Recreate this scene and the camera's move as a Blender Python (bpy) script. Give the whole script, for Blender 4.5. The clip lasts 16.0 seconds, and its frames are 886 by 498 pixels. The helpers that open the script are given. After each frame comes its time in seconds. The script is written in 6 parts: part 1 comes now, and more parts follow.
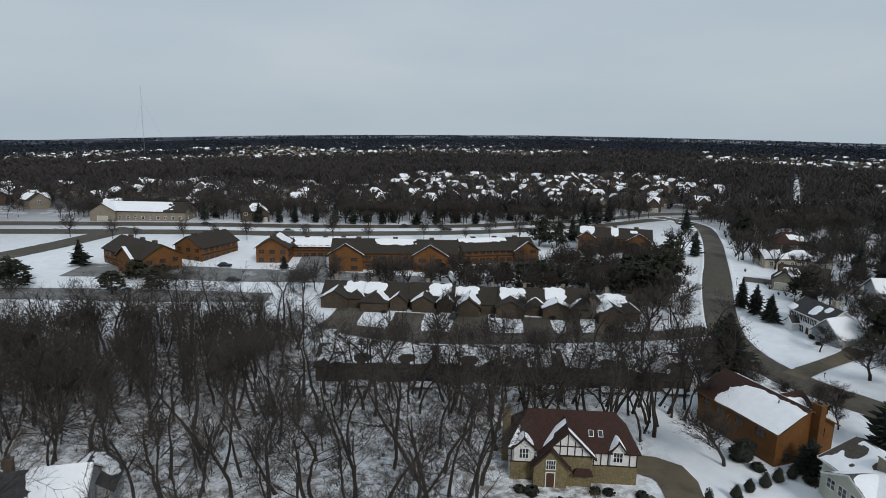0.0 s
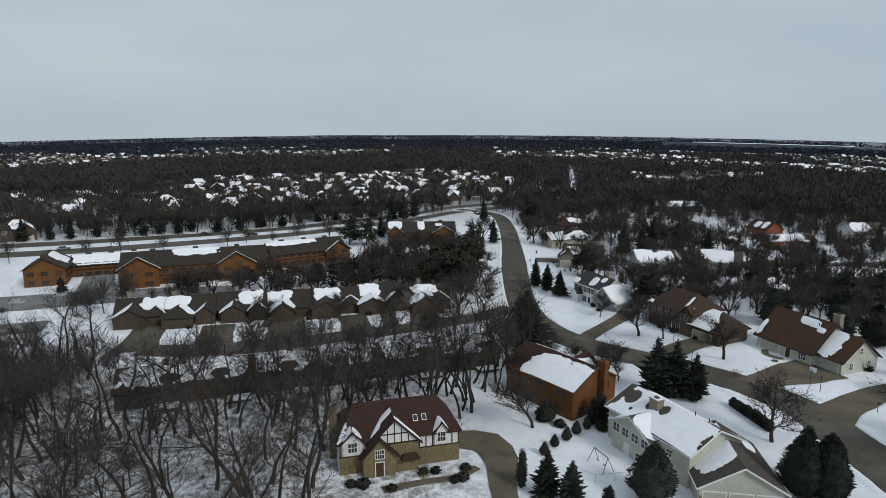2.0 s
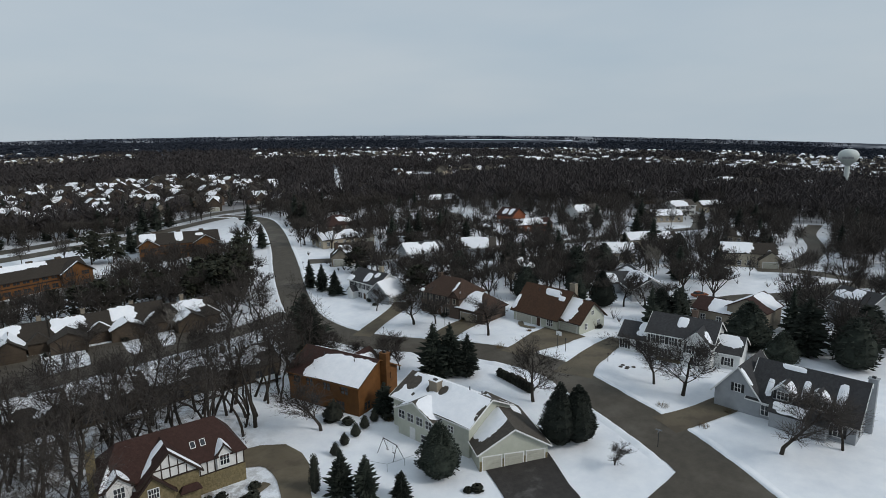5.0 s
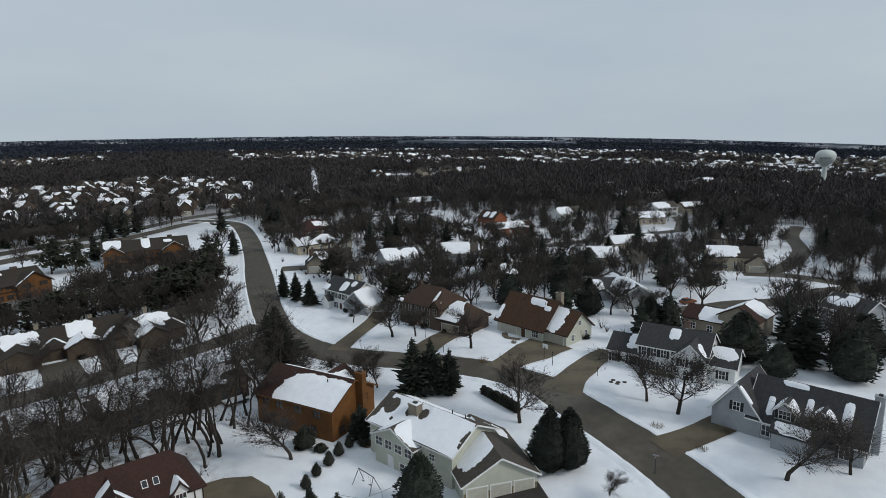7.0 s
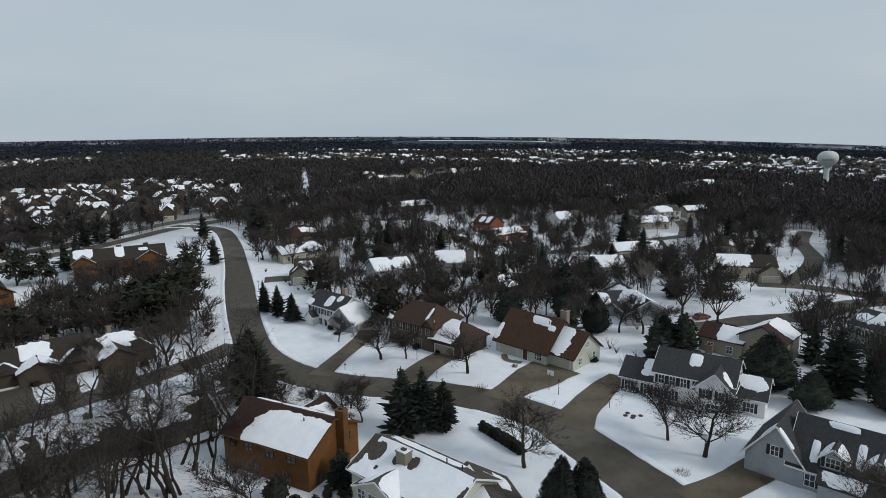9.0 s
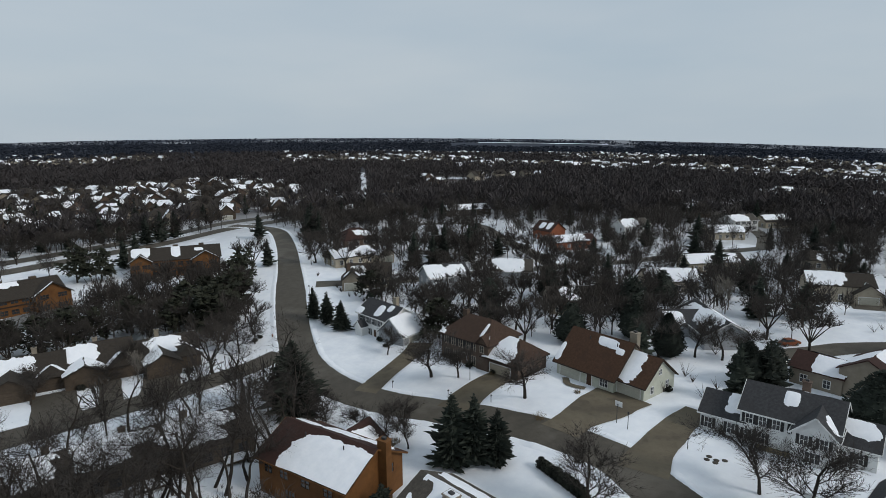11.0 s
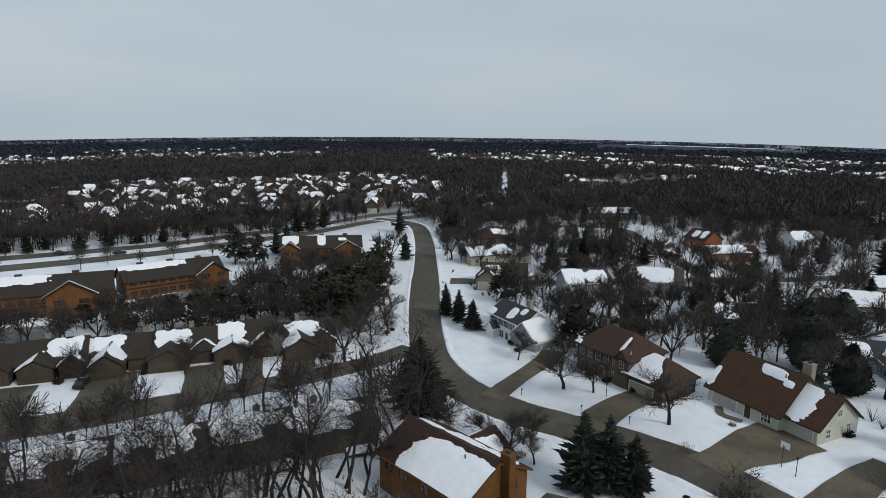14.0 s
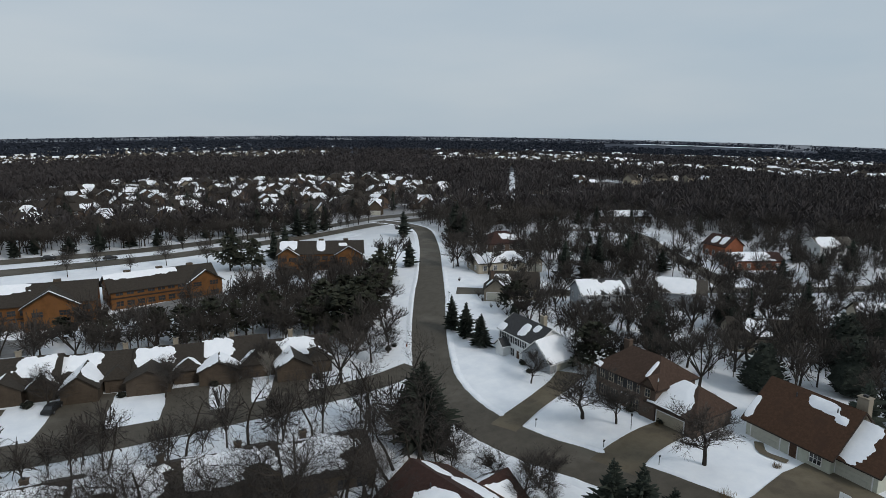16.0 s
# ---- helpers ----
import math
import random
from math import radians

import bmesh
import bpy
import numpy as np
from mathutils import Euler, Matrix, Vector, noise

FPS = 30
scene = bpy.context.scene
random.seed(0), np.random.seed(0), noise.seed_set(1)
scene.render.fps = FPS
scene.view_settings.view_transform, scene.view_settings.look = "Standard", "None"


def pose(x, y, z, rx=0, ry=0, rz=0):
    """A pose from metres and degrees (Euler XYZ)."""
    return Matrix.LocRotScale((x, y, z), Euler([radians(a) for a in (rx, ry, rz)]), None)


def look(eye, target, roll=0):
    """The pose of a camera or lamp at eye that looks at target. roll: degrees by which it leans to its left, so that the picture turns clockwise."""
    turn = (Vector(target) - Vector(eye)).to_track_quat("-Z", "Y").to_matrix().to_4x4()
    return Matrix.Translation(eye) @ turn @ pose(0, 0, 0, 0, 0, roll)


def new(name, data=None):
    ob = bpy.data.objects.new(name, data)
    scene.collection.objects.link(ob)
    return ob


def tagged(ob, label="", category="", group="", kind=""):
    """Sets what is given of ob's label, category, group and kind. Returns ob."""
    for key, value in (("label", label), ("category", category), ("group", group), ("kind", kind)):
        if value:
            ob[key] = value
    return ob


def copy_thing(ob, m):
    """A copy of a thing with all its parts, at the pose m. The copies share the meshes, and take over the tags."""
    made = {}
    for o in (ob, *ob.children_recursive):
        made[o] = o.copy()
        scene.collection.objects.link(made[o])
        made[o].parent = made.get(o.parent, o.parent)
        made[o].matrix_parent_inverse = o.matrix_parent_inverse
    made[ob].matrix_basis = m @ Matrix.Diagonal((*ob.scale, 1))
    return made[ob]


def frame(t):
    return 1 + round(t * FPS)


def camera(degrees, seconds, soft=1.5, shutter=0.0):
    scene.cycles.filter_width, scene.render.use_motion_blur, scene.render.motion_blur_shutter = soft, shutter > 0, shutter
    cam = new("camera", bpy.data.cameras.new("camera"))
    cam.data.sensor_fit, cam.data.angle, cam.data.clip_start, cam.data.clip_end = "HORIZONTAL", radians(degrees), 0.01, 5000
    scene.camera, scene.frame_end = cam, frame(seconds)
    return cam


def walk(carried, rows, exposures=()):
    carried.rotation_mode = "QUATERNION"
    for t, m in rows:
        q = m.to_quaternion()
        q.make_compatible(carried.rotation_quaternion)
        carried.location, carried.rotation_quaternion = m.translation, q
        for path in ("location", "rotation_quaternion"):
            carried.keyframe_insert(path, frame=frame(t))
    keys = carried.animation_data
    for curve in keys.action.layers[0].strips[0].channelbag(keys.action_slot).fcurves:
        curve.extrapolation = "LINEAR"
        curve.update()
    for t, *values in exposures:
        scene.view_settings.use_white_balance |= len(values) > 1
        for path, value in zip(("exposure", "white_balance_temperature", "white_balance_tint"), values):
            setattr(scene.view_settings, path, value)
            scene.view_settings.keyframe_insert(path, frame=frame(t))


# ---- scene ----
cam = camera(72.6, 16.0, soft=0.75)
PATH = [
    (0, (1.284, -1.193, 42.599), (1.127, 0.764, 42.219), 1.4),
    (0.5, (1.338, -2.695, 43.116), (1.379, -0.73, 42.741), 0.7),
    (1, (1.025, -2.627, 42.83), (1.218, -0.672, 42.457), 0.5),
    (1.5, (0.954, -1.957, 42.392), (1.288, -0.02, 42.02), 0.5),
    (2, (0.871, -2.165, 42.298), (1.334, -0.255, 41.926), 0.3),
    (2.5, (0.736, -2.083, 42.236), (1.355, -0.218, 41.865), 0.2),
    (3, (0.532, -2.195, 42.219), (1.277, -0.376, 41.848), -0.0),
    (3.5, (0.619, -2.181, 42.061), (1.478, -0.414, 41.69), -0.2),
    (4, (0.806, -2.287, 42.087), (1.805, -0.595, 41.715), -0.6),
    (4.5, (0.454, -2.346, 42.202), (1.546, -0.713, 41.827), -0.7),
    (7, (5.092, 3.76, 42.648), (6.284, 5.321, 42.274), -0.8),
    (7.5, (6.664, 6.176, 42.926), (7.867, 7.728, 42.552), -0.8),
    (8, (8.675, 8.48, 42.987), (9.884, 10.028, 42.614), -0.8),
    (10.5, (18.002, 20.363, 42.902), (19.173, 21.943, 42.535), -0.7),
    (11, (18.64, 21.297, 42.93), (19.694, 22.957, 42.565), -0.4),
    (11.5, (18.935, 21.78, 42.71), (19.88, 23.505, 42.346), -0.1),
    (12, (19.257, 21.992, 42.537), (20.101, 23.768, 42.173), 0.1),
    (12.5, (19.419, 22.248, 42.38), (20.191, 24.057, 42.015), 0.2),
    (13, (19.909, 22.816, 42.071), (20.612, 24.652, 41.706), 0.3),
    (13.5, (20.507, 24.088, 41.893), (21.174, 25.938, 41.529), 0.4),
    (14, (21.222, 26.054, 41.744), (21.868, 27.911, 41.38), 0.5),
    (14.5, (21.785, 28.288, 41.859), (22.426, 30.147, 41.494), 0.5),
    (15, (22.66, 30.924, 41.93), (23.293, 32.786, 41.565), 0.6),
    (15.5, (23.613, 33.491, 42.114), (24.242, 35.354, 41.747), 0.6),
    (16, (24.793, 36.558, 42.115), (25.421, 38.421, 41.748), 0.6),
]
walk(cam, [(t, look(eye, target, roll)) for t, eye, target, roll in PATH])

# ---- world, sun ----
world = bpy.data.worlds.new("overcast")
scene.world = world
world.use_nodes = True
wn, wl = world.node_tree.nodes, world.node_tree.links
wn.clear()
sky = wn.new("ShaderNodeTexSky")
sky.sky_type, sky.sun_disc = "NISHITA", False
sky.sun_elevation, sky.sun_rotation = radians(32), radians(150)
sky.air_density, sky.dust_density, sky.ozone_density = 1.0, 3.0, 1.5
tc = wn.new("ShaderNodeTexCoord")
mp = wn.new("ShaderNodeMapping")
mp.inputs["Scale"].default_value = (1.2, 1.2, 5.0)
cn = wn.new("ShaderNodeTexNoise")
cn.inputs["Scale"].default_value, cn.inputs["Detail"].default_value, cn.inputs["Roughness"].default_value = 1.6, 4.0, 0.5
cr = wn.new("ShaderNodeValToRGB")
cr.color_ramp.elements[0].position, cr.color_ramp.elements[0].color = 0.3, (0.435, 0.525, 0.605, 1)
cr.color_ramp.elements[1].position, cr.color_ramp.elements[1].color = 0.7, (0.52, 0.585, 0.64, 1)
skm = wn.new("ShaderNodeMix")
skm.data_type, skm.blend_type = "RGBA", "MULTIPLY"
skm.inputs[0].default_value = 1.0
skm.inputs[7].default_value = (0.08, 0.08, 0.08, 1)
mixs = wn.new("ShaderNodeMix")
mixs.data_type = "RGBA"
mixs.inputs[0].default_value = 0.9
bgd = wn.new("ShaderNodeBackground")
bgd.inputs["Strength"].default_value = 1.0
wout = wn.new("ShaderNodeOutputWorld")
wl.new(tc.outputs["Generated"], mp.inputs["Vector"])
wl.new(mp.outputs["Vector"], cn.inputs["Vector"])
wl.new(cn.outputs["Fac"], cr.inputs["Fac"])
wl.new(sky.outputs["Color"], skm.inputs[6])
wl.new(skm.outputs[2], mixs.inputs[6])
wl.new(cr.outputs["Color"], mixs.inputs[7])
wl.new(mixs.outputs[2], bgd.inputs["Color"])
wl.new(bgd.outputs["Background"], wout.inputs["Surface"])

sun_data = bpy.data.lights.new("sun", "SUN")
sun_data.energy, sun_data.angle, sun_data.color = 1.4, radians(14), (1.0, 0.97, 0.92)
sun = new("sun", sun_data)
sun.matrix_world = look((0, 0, 300), (-0.5 * 300, 0.87 * 300, 300 - 0.75 * 300))


# ---- materials ----
def mat(name, c1, c2, scale=1.0, rough=0.8, bump=0.0, bscale=None, spot=None, spot_scale=0.1, spot_at=0.55, vary=0.0, lines=None, metal=0.0, spec=0.3):
    """c1 to c2 by fine noise, spot by broad noise, vary by object, lines = (axis, spacing, depth) for boards and courses."""
    m = bpy.data.materials.new(name)
    m.use_nodes = True
    n, l = m.node_tree.nodes, m.node_tree.links
    b = n["Principled BSDF"]
    b.inputs["Roughness"].default_value, b.inputs["Metallic"].default_value = rough, metal
    b.inputs["Specular IOR Level"].default_value = spec
    geo = n.new("ShaderNodeNewGeometry") if lines is None else n.new("ShaderNodeTexCoord")
    pos = geo.outputs["Position"] if lines is None else geo.outputs["Object"]
    t = n.new("ShaderNodeTexNoise")
    t.inputs["Scale"].default_value, t.inputs["Detail"].default_value, t.inputs["Roughness"].default_value = scale, 5.0, 0.65
    l.new(pos, t.inputs["Vector"])
    r = n.new("ShaderNodeValToRGB")
    r.color_ramp.elements[0].position, r.color_ramp.elements[0].color = 0.32, (*c1, 1)
    r.color_ramp.elements[1].position, r.color_ramp.elements[1].color = 0.68, (*c2, 1)
    l.new(t.outputs["Fac"], r.inputs["Fac"])
    out = r.outputs["Color"]
    if spot:
        t2 = n.new("ShaderNodeTexNoise")
        t2.inputs["Scale"].default_value, t2.inputs["Detail"].default_value, t2.inputs["Roughness"].default_value = spot_scale, 6.0, 0.6
        l.new(pos, t2.inputs["Vector"])
        r2 = n.new("ShaderNodeValToRGB")
        r2.color_ramp.elements[0].position, r2.color_ramp.elements[0].color = spot_at, (0, 0, 0, 1)
        r2.color_ramp.elements[1].position, r2.color_ramp.elements[1].color = spot_at + 0.12, (1, 1, 1, 1)
        l.new(t2.outputs["Fac"], r2.inputs["Fac"])
        mx = n.new("ShaderNodeMix")
        mx.data_type = "RGBA"
        l.new(r2.outputs["Color"], mx.inputs[0])
        l.new(out, mx.inputs[6])
        mx.inputs[7].default_value = (*spot, 1)
        out = mx.outputs[2]
    if vary:
        oi = n.new("ShaderNodeObjectInfo")
        hs = n.new("ShaderNodeHueSaturation")
        mr = n.new("ShaderNodeMapRange")
        mr.inputs["To Min"].default_value, mr.inputs["To Max"].default_value = 1 - vary, 1 + vary
        l.new(oi.outputs["Random"], mr.inputs["Value"])
        l.new(mr.outputs["Result"], hs.inputs["Value"])
        l.new(out, hs.inputs["Color"])
        out = hs.outputs["Color"]
    l.new(out, b.inputs["Base Color"])
    height = None
    if lines:
        axis, spacing, depth = lines
        w = n.new("ShaderNodeTexWave")
        w.wave_type, w.bands_direction, w.wave_profile = "BANDS", axis, "SAW"
        w.inputs["Scale"].default_value = 0.314 / spacing
        w.inputs["Distortion"].default_value = 0.0
        l.new(geo.outputs["Object"], w.inputs["Vector"])
        bp = n.new("ShaderNodeBump")
        bp.inputs["Strength"].default_value, bp.inputs["Distance"].default_value = depth, 0.03
        l.new(w.outputs["Fac"], bp.inputs["Height"])
        l.new(bp.outputs["Normal"], b.inputs["Normal"])
    elif bump:
        t3 = n.new("ShaderNodeTexNoise")
        t3.inputs["Scale"].default_value, t3.inputs["Detail"].default_value = bscale or scale * 2, 5.0
        l.new(pos, t3.inputs["Vector"])
        bp = n.new("ShaderNodeBump")
        bp.inputs["Strength"].default_value, bp.inputs["Distance"].default_value = bump, 0.15
        l.new(t3.outputs["Fac"], bp.inputs["Height"])
        l.new(bp.outputs["Normal"], b.inputs["Normal"])
    return m


SNOW = mat("snow", (0.74, 0.77, 0.82), (0.84, 0.86, 0.89), 0.5, 0.75, 0.5, 0.9)
ROOFSNOW = mat("roof_snow", (0.78, 0.80, 0.84), (0.86, 0.87, 0.9), 0.8, 0.8, 0.3, 1.5)
ASPHALT = mat("asphalt", (0.060, 0.052, 0.041), (0.086, 0.075, 0.059), 0.6, 0.75, 0.2, 6.0, spot=(0.108, 0.096, 0.078), spot_scale=0.09, spot_at=0.52)
BLACKTOP = mat("fresh_asphalt", (0.030, 0.027, 0.025), (0.05, 0.045, 0.042), 0.8, 0.7, 0.2, 6.0, spot=(0.10, 0.095, 0.09), spot_scale=0.25, spot_at=0.6)
CONCRETE = mat("damp_concrete", (0.105, 0.086, 0.058), (0.15, 0.125, 0.088), 0.4, 0.8, 0.2, 5.0, spot=(0.085, 0.07, 0.05), spot_scale=0.2, spot_at=0.5)
SALTED = mat("salted_asphalt", (0.12, 0.12, 0.12), (0.22, 0.22, 0.22), 0.25, 0.85, 0.2, 4.0, spot=(0.45, 0.47, 0.49), spot_scale=0.08, spot_at=0.6)
DRYGRASS = mat("dry_grass", (0.09, 0.065, 0.035), (0.17, 0.125, 0.07), 2.0, 0.9)
BARK = mat("bark", (0.022, 0.018, 0.014), (0.046, 0.037, 0.030), 3.0, 0.95, vary=0.3)
TWIG = mat("twigs", (0.036, 0.031, 0.0275), (0.062, 0.053, 0.047), 2.0, 0.95, vary=0.35)
PALEBARK = mat("pale_bark", (0.16, 0.14, 0.12), (0.26, 0.24, 0.21), 3.0, 0.9)
NEEDLE = mat("needles", (0.0145, 0.019, 0.0145), (0.031, 0.038, 0.029), 1.5, 0.9, vary=0.35)
PINE = mat("pine_needles", (0.018, 0.021, 0.014), (0.040, 0.042, 0.027), 1.5, 0.9, vary=0.3)
HEDGE = mat("hedge_leaves", (0.014, 0.016, 0.012), (0.032, 0.034, 0.024), 2.5, 0.9, vary=0.3)
# farthest bare woods: the blue of distance haze is painted into the colour
HAZEWOOD = mat("distant_conifer_woods", (0.017, 0.022, 0.034), (0.030, 0.036, 0.050), 0.01, 0.95)
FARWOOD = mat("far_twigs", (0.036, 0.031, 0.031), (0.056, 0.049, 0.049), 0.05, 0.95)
SH_RED = mat("red_brown_shingle", (0.030, 0.015, 0.012), (0.052, 0.025, 0.020), 2.5, 0.9, 0.3, 6.0, spot=(0.038, 0.019, 0.015), spot_scale=0.4)
SH_BROWN = mat("brown_shingle", (0.050, 0.025, 0.014), (0.078, 0.040, 0.023), 2.5, 0.9, 0.3, 6.0, spot=(0.054, 0.028, 0.017), spot_scale=0.4)
SH_COCOA = mat("cocoa_shingle", (0.040, 0.023, 0.016), (0.068, 0.041, 0.029), 2.5, 0.9, 0.3, 6.0, spot=(0.048, 0.029, 0.02), spot_scale=0.4)
SH_DARK = mat("charcoal_shingle", (0.030, 0.030, 0.032), (0.055, 0.055, 0.058), 2.5, 0.9, 0.3, 6.0, spot=(0.04, 0.039, 0.04), spot_scale=0.4)
SH_GREY = mat("grey_brown_shingle", (0.050, 0.043, 0.036), (0.085, 0.074, 0.062), 2.5, 0.9, 0.3, 6.0, spot=(0.055, 0.048, 0.04), spot_scale=0.4)
SH_UMBER = mat("umber_shingle", (0.025, 0.020, 0.016), (0.046, 0.038, 0.030), 2.5, 0.9, 0.3, 6.0, spot=(0.033, 0.027, 0.021), spot_scale=0.4)
CEDAR = mat("cedar_boards", (0.100, 0.041, 0.011), (0.170, 0.074, 0.021), 0.5, 0.75, lines=("X", 0.2, 0.25), spot=(0.125, 0.053, 0.018), spot_scale=0.25, vary=0.08)
UMBERWALL = mat("brown_siding", (0.055, 0.041, 0.029), (0.085, 0.064, 0.046), 0.6, 0.8, lines=("Z", 0.15, 0.3), vary=0.1)
WHITEWALL = mat("white_siding", (0.62, 0.63, 0.62), (0.72, 0.72, 0.71), 0.6, 0.6, lines=("Z", 0.13, 0.35))
CREAM = mat("cream_siding", (0.42, 0.43, 0.36), (0.50, 0.51, 0.43), 0.6, 0.65, lines=("Z", 0.13, 0.35))
GREYWALL = mat("grey_siding", (0.27, 0.285, 0.30), (0.34, 0.355, 0.37), 0.6, 0.65, lines=("Z", 0.13, 0.35))
TAUPE = mat("taupe_siding", (0.20, 0.17, 0.13), (0.26, 0.225, 0.175), 0.6, 0.7, lines=("Z", 0.15, 0.35))
TAN = mat("tan_siding", (0.33, 0.29, 0.22), (0.41, 0.36, 0.28), 0.6, 0.7, lines=("Z", 0.15, 0.35))
BRICK = mat("brown_brick", (0.07, 0.049, 0.037), (0.125, 0.088, 0.066), 9.0, 0.85, 0.4, 14.0, spot=(0.10, 0.066, 0.05), spot_scale=0.7)
REDWALL = mat("rust_siding", (0.17, 0.055, 0.025), (0.25, 0.085, 0.04), 0.6, 0.7, lines=("Z", 0.15, 0.35))
STONE = mat("tan_stone", (0.11, 0.088, 0.043), (0.225, 0.18, 0.098), 3.0, 0.85, 0.5, 4.0, spot=(0.15, 0.122, 0.066), spot_scale=0.8)
STUCCO = mat("white_stucco", (0.58, 0.57, 0.55), (0.68, 0.67, 0.65), 1.5, 0.85, 0.2, 8.0)
TIMBER = mat("dark_timber", (0.022, 0.014, 0.010), (0.04, 0.027, 0.02), 4.0, 0.8)
TRIM = mat("white_trim", (0.66, 0.66, 0.65), (0.75, 0.75, 0.74), 2.0, 0.55)
DOORP = mat("garage_door_paint", (0.40, 0.39, 0.33), (0.48, 0.47, 0.40), 1.5, 0.55, lines=("Z", 0.53, 0.5))
BROWNDOOR = mat("dark_wood_door", (0.05, 0.026, 0.014), (0.09, 0.046, 0.024), 3.0, 0.6)
SHUTTER = mat("black_shutter", (0.012, 0.013, 0.014), (0.024, 0.025, 0.026), 3.0, 0.6)
GLASS = mat("window_glass", (0.016, 0.019, 0.022), (0.035, 0.04, 0.045), 0.4, 0.08, spec=0.6)
STEEL = mat("galvanised_steel", (0.25, 0.26, 0.27), (0.36, 0.37, 0.38), 3.0, 0.45, metal=0.6)
DARKMETAL = mat("dark_metal", (0.03, 0.03, 0.032), (0.05, 0.05, 0.052), 3.0, 0.5)
TOWERP = mat("tower_paint", (0.50, 0.54, 0.52), (0.58, 0.61, 0.59), 0.2, 0.5, spot=(0.44, 0.48, 0.46), spot_scale=0.08)
LAKEICE = mat("lake_ice", (0.72, 0.78, 0.86), (0.82, 0.86, 0.92), 0.01, 0.5)


# ---- terrain ----
def sstep(a, b, v):
    u = min(1.0, max(0.0, (v - a) / (b - a)))
    return u * u * (3 - 2 * u)


def terr(x, y):
    z = -5 + 2.8 * sstep(45, 90, x) + 4.5 * sstep(150, 270, y)
    r = math.hypot(x, y)
    if r > 260:
        a = math.atan2(x, y)
        q = max(-1.25, min(1.25, (a - 0.314) / 0.785))
        z -= r * 0.0146 * q * q * sstep(260, 900, r)
        if r > 500:
            k = sstep(500, 1400, r)
            hill = 9 * noise.noise((x * 0.0011, y * 0.0011, 3.0)) * (1 - sstep(2500, 3500, r))
            west = (1 - sstep(0.0, 0.5, a)) * 10 * sstep(1800, 2800, r) * (1 - sstep(3000, 4000, r))
            rim = (39 + 2.0 * noise.noise((a * 5, 1.7, 0)) + 0.3 * noise.noise((a * 17, 4.7, 0))) * sstep(4000, 4700, r)
            shelf = 13 * sstep(3100, 3450, r) * (1 - sstep(4000, 4250, r)) * sstep(0.55, 0.61, a) * (1 - sstep(0.84, 0.9, a))
            z += (hill + west) * k + rim + shelf
    return z


def link(name, verts, faces, material, parent=None, label="", smooth=False):
    me = bpy.data.meshes.new(name)
    me.from_pydata([tuple(v) for v in verts], [], [tuple(f) for f in faces])
    me.materials.append(material)
    if smooth:
        me.polygons.foreach_set("use_smooth", [True] * len(me.polygons))
    me.update()
    ob = new(name, me)
    if parent:
        ob.parent = parent
    if label:
        ob["label"] = label
    return ob


def part(name, bm, material, parent, label=""):
    me = bpy.data.meshes.new(name)
    bm.to_mesh(me)
    bm.free()
    me.materials.append(material)
    ob = new(name, me)
    ob.parent = parent
    if label:
        ob["label"] = label
    return ob


def shared(name, me, parent, m=None, label=""):
    ob = new(name, me)
    ob.parent = parent
    if m is not None:
        ob.matrix_basis = m
    if label:
        ob["label"] = label
    return ob


def box_bm(bm, cx, cy, cz, sx, sy, sz, bev=0.0):
    made = bmesh.ops.create_cube(bm, size=1.0, matrix=Matrix.Translation((cx, cy, cz)) @ Matrix.Diagonal((sx, sy, sz, 1)))
    if bev:
        edges = list({e for v in made["verts"] for e in v.link_edges})
        bmesh.ops.bevel(bm, geom=edges, offset=bev, segments=1, affect="EDGES")
    return bm


def box_part(name, c, s, material, parent, label="", bev=0.02):
    return part(name, box_bm(bmesh.new(), *c, *s, bev), material, parent, label)


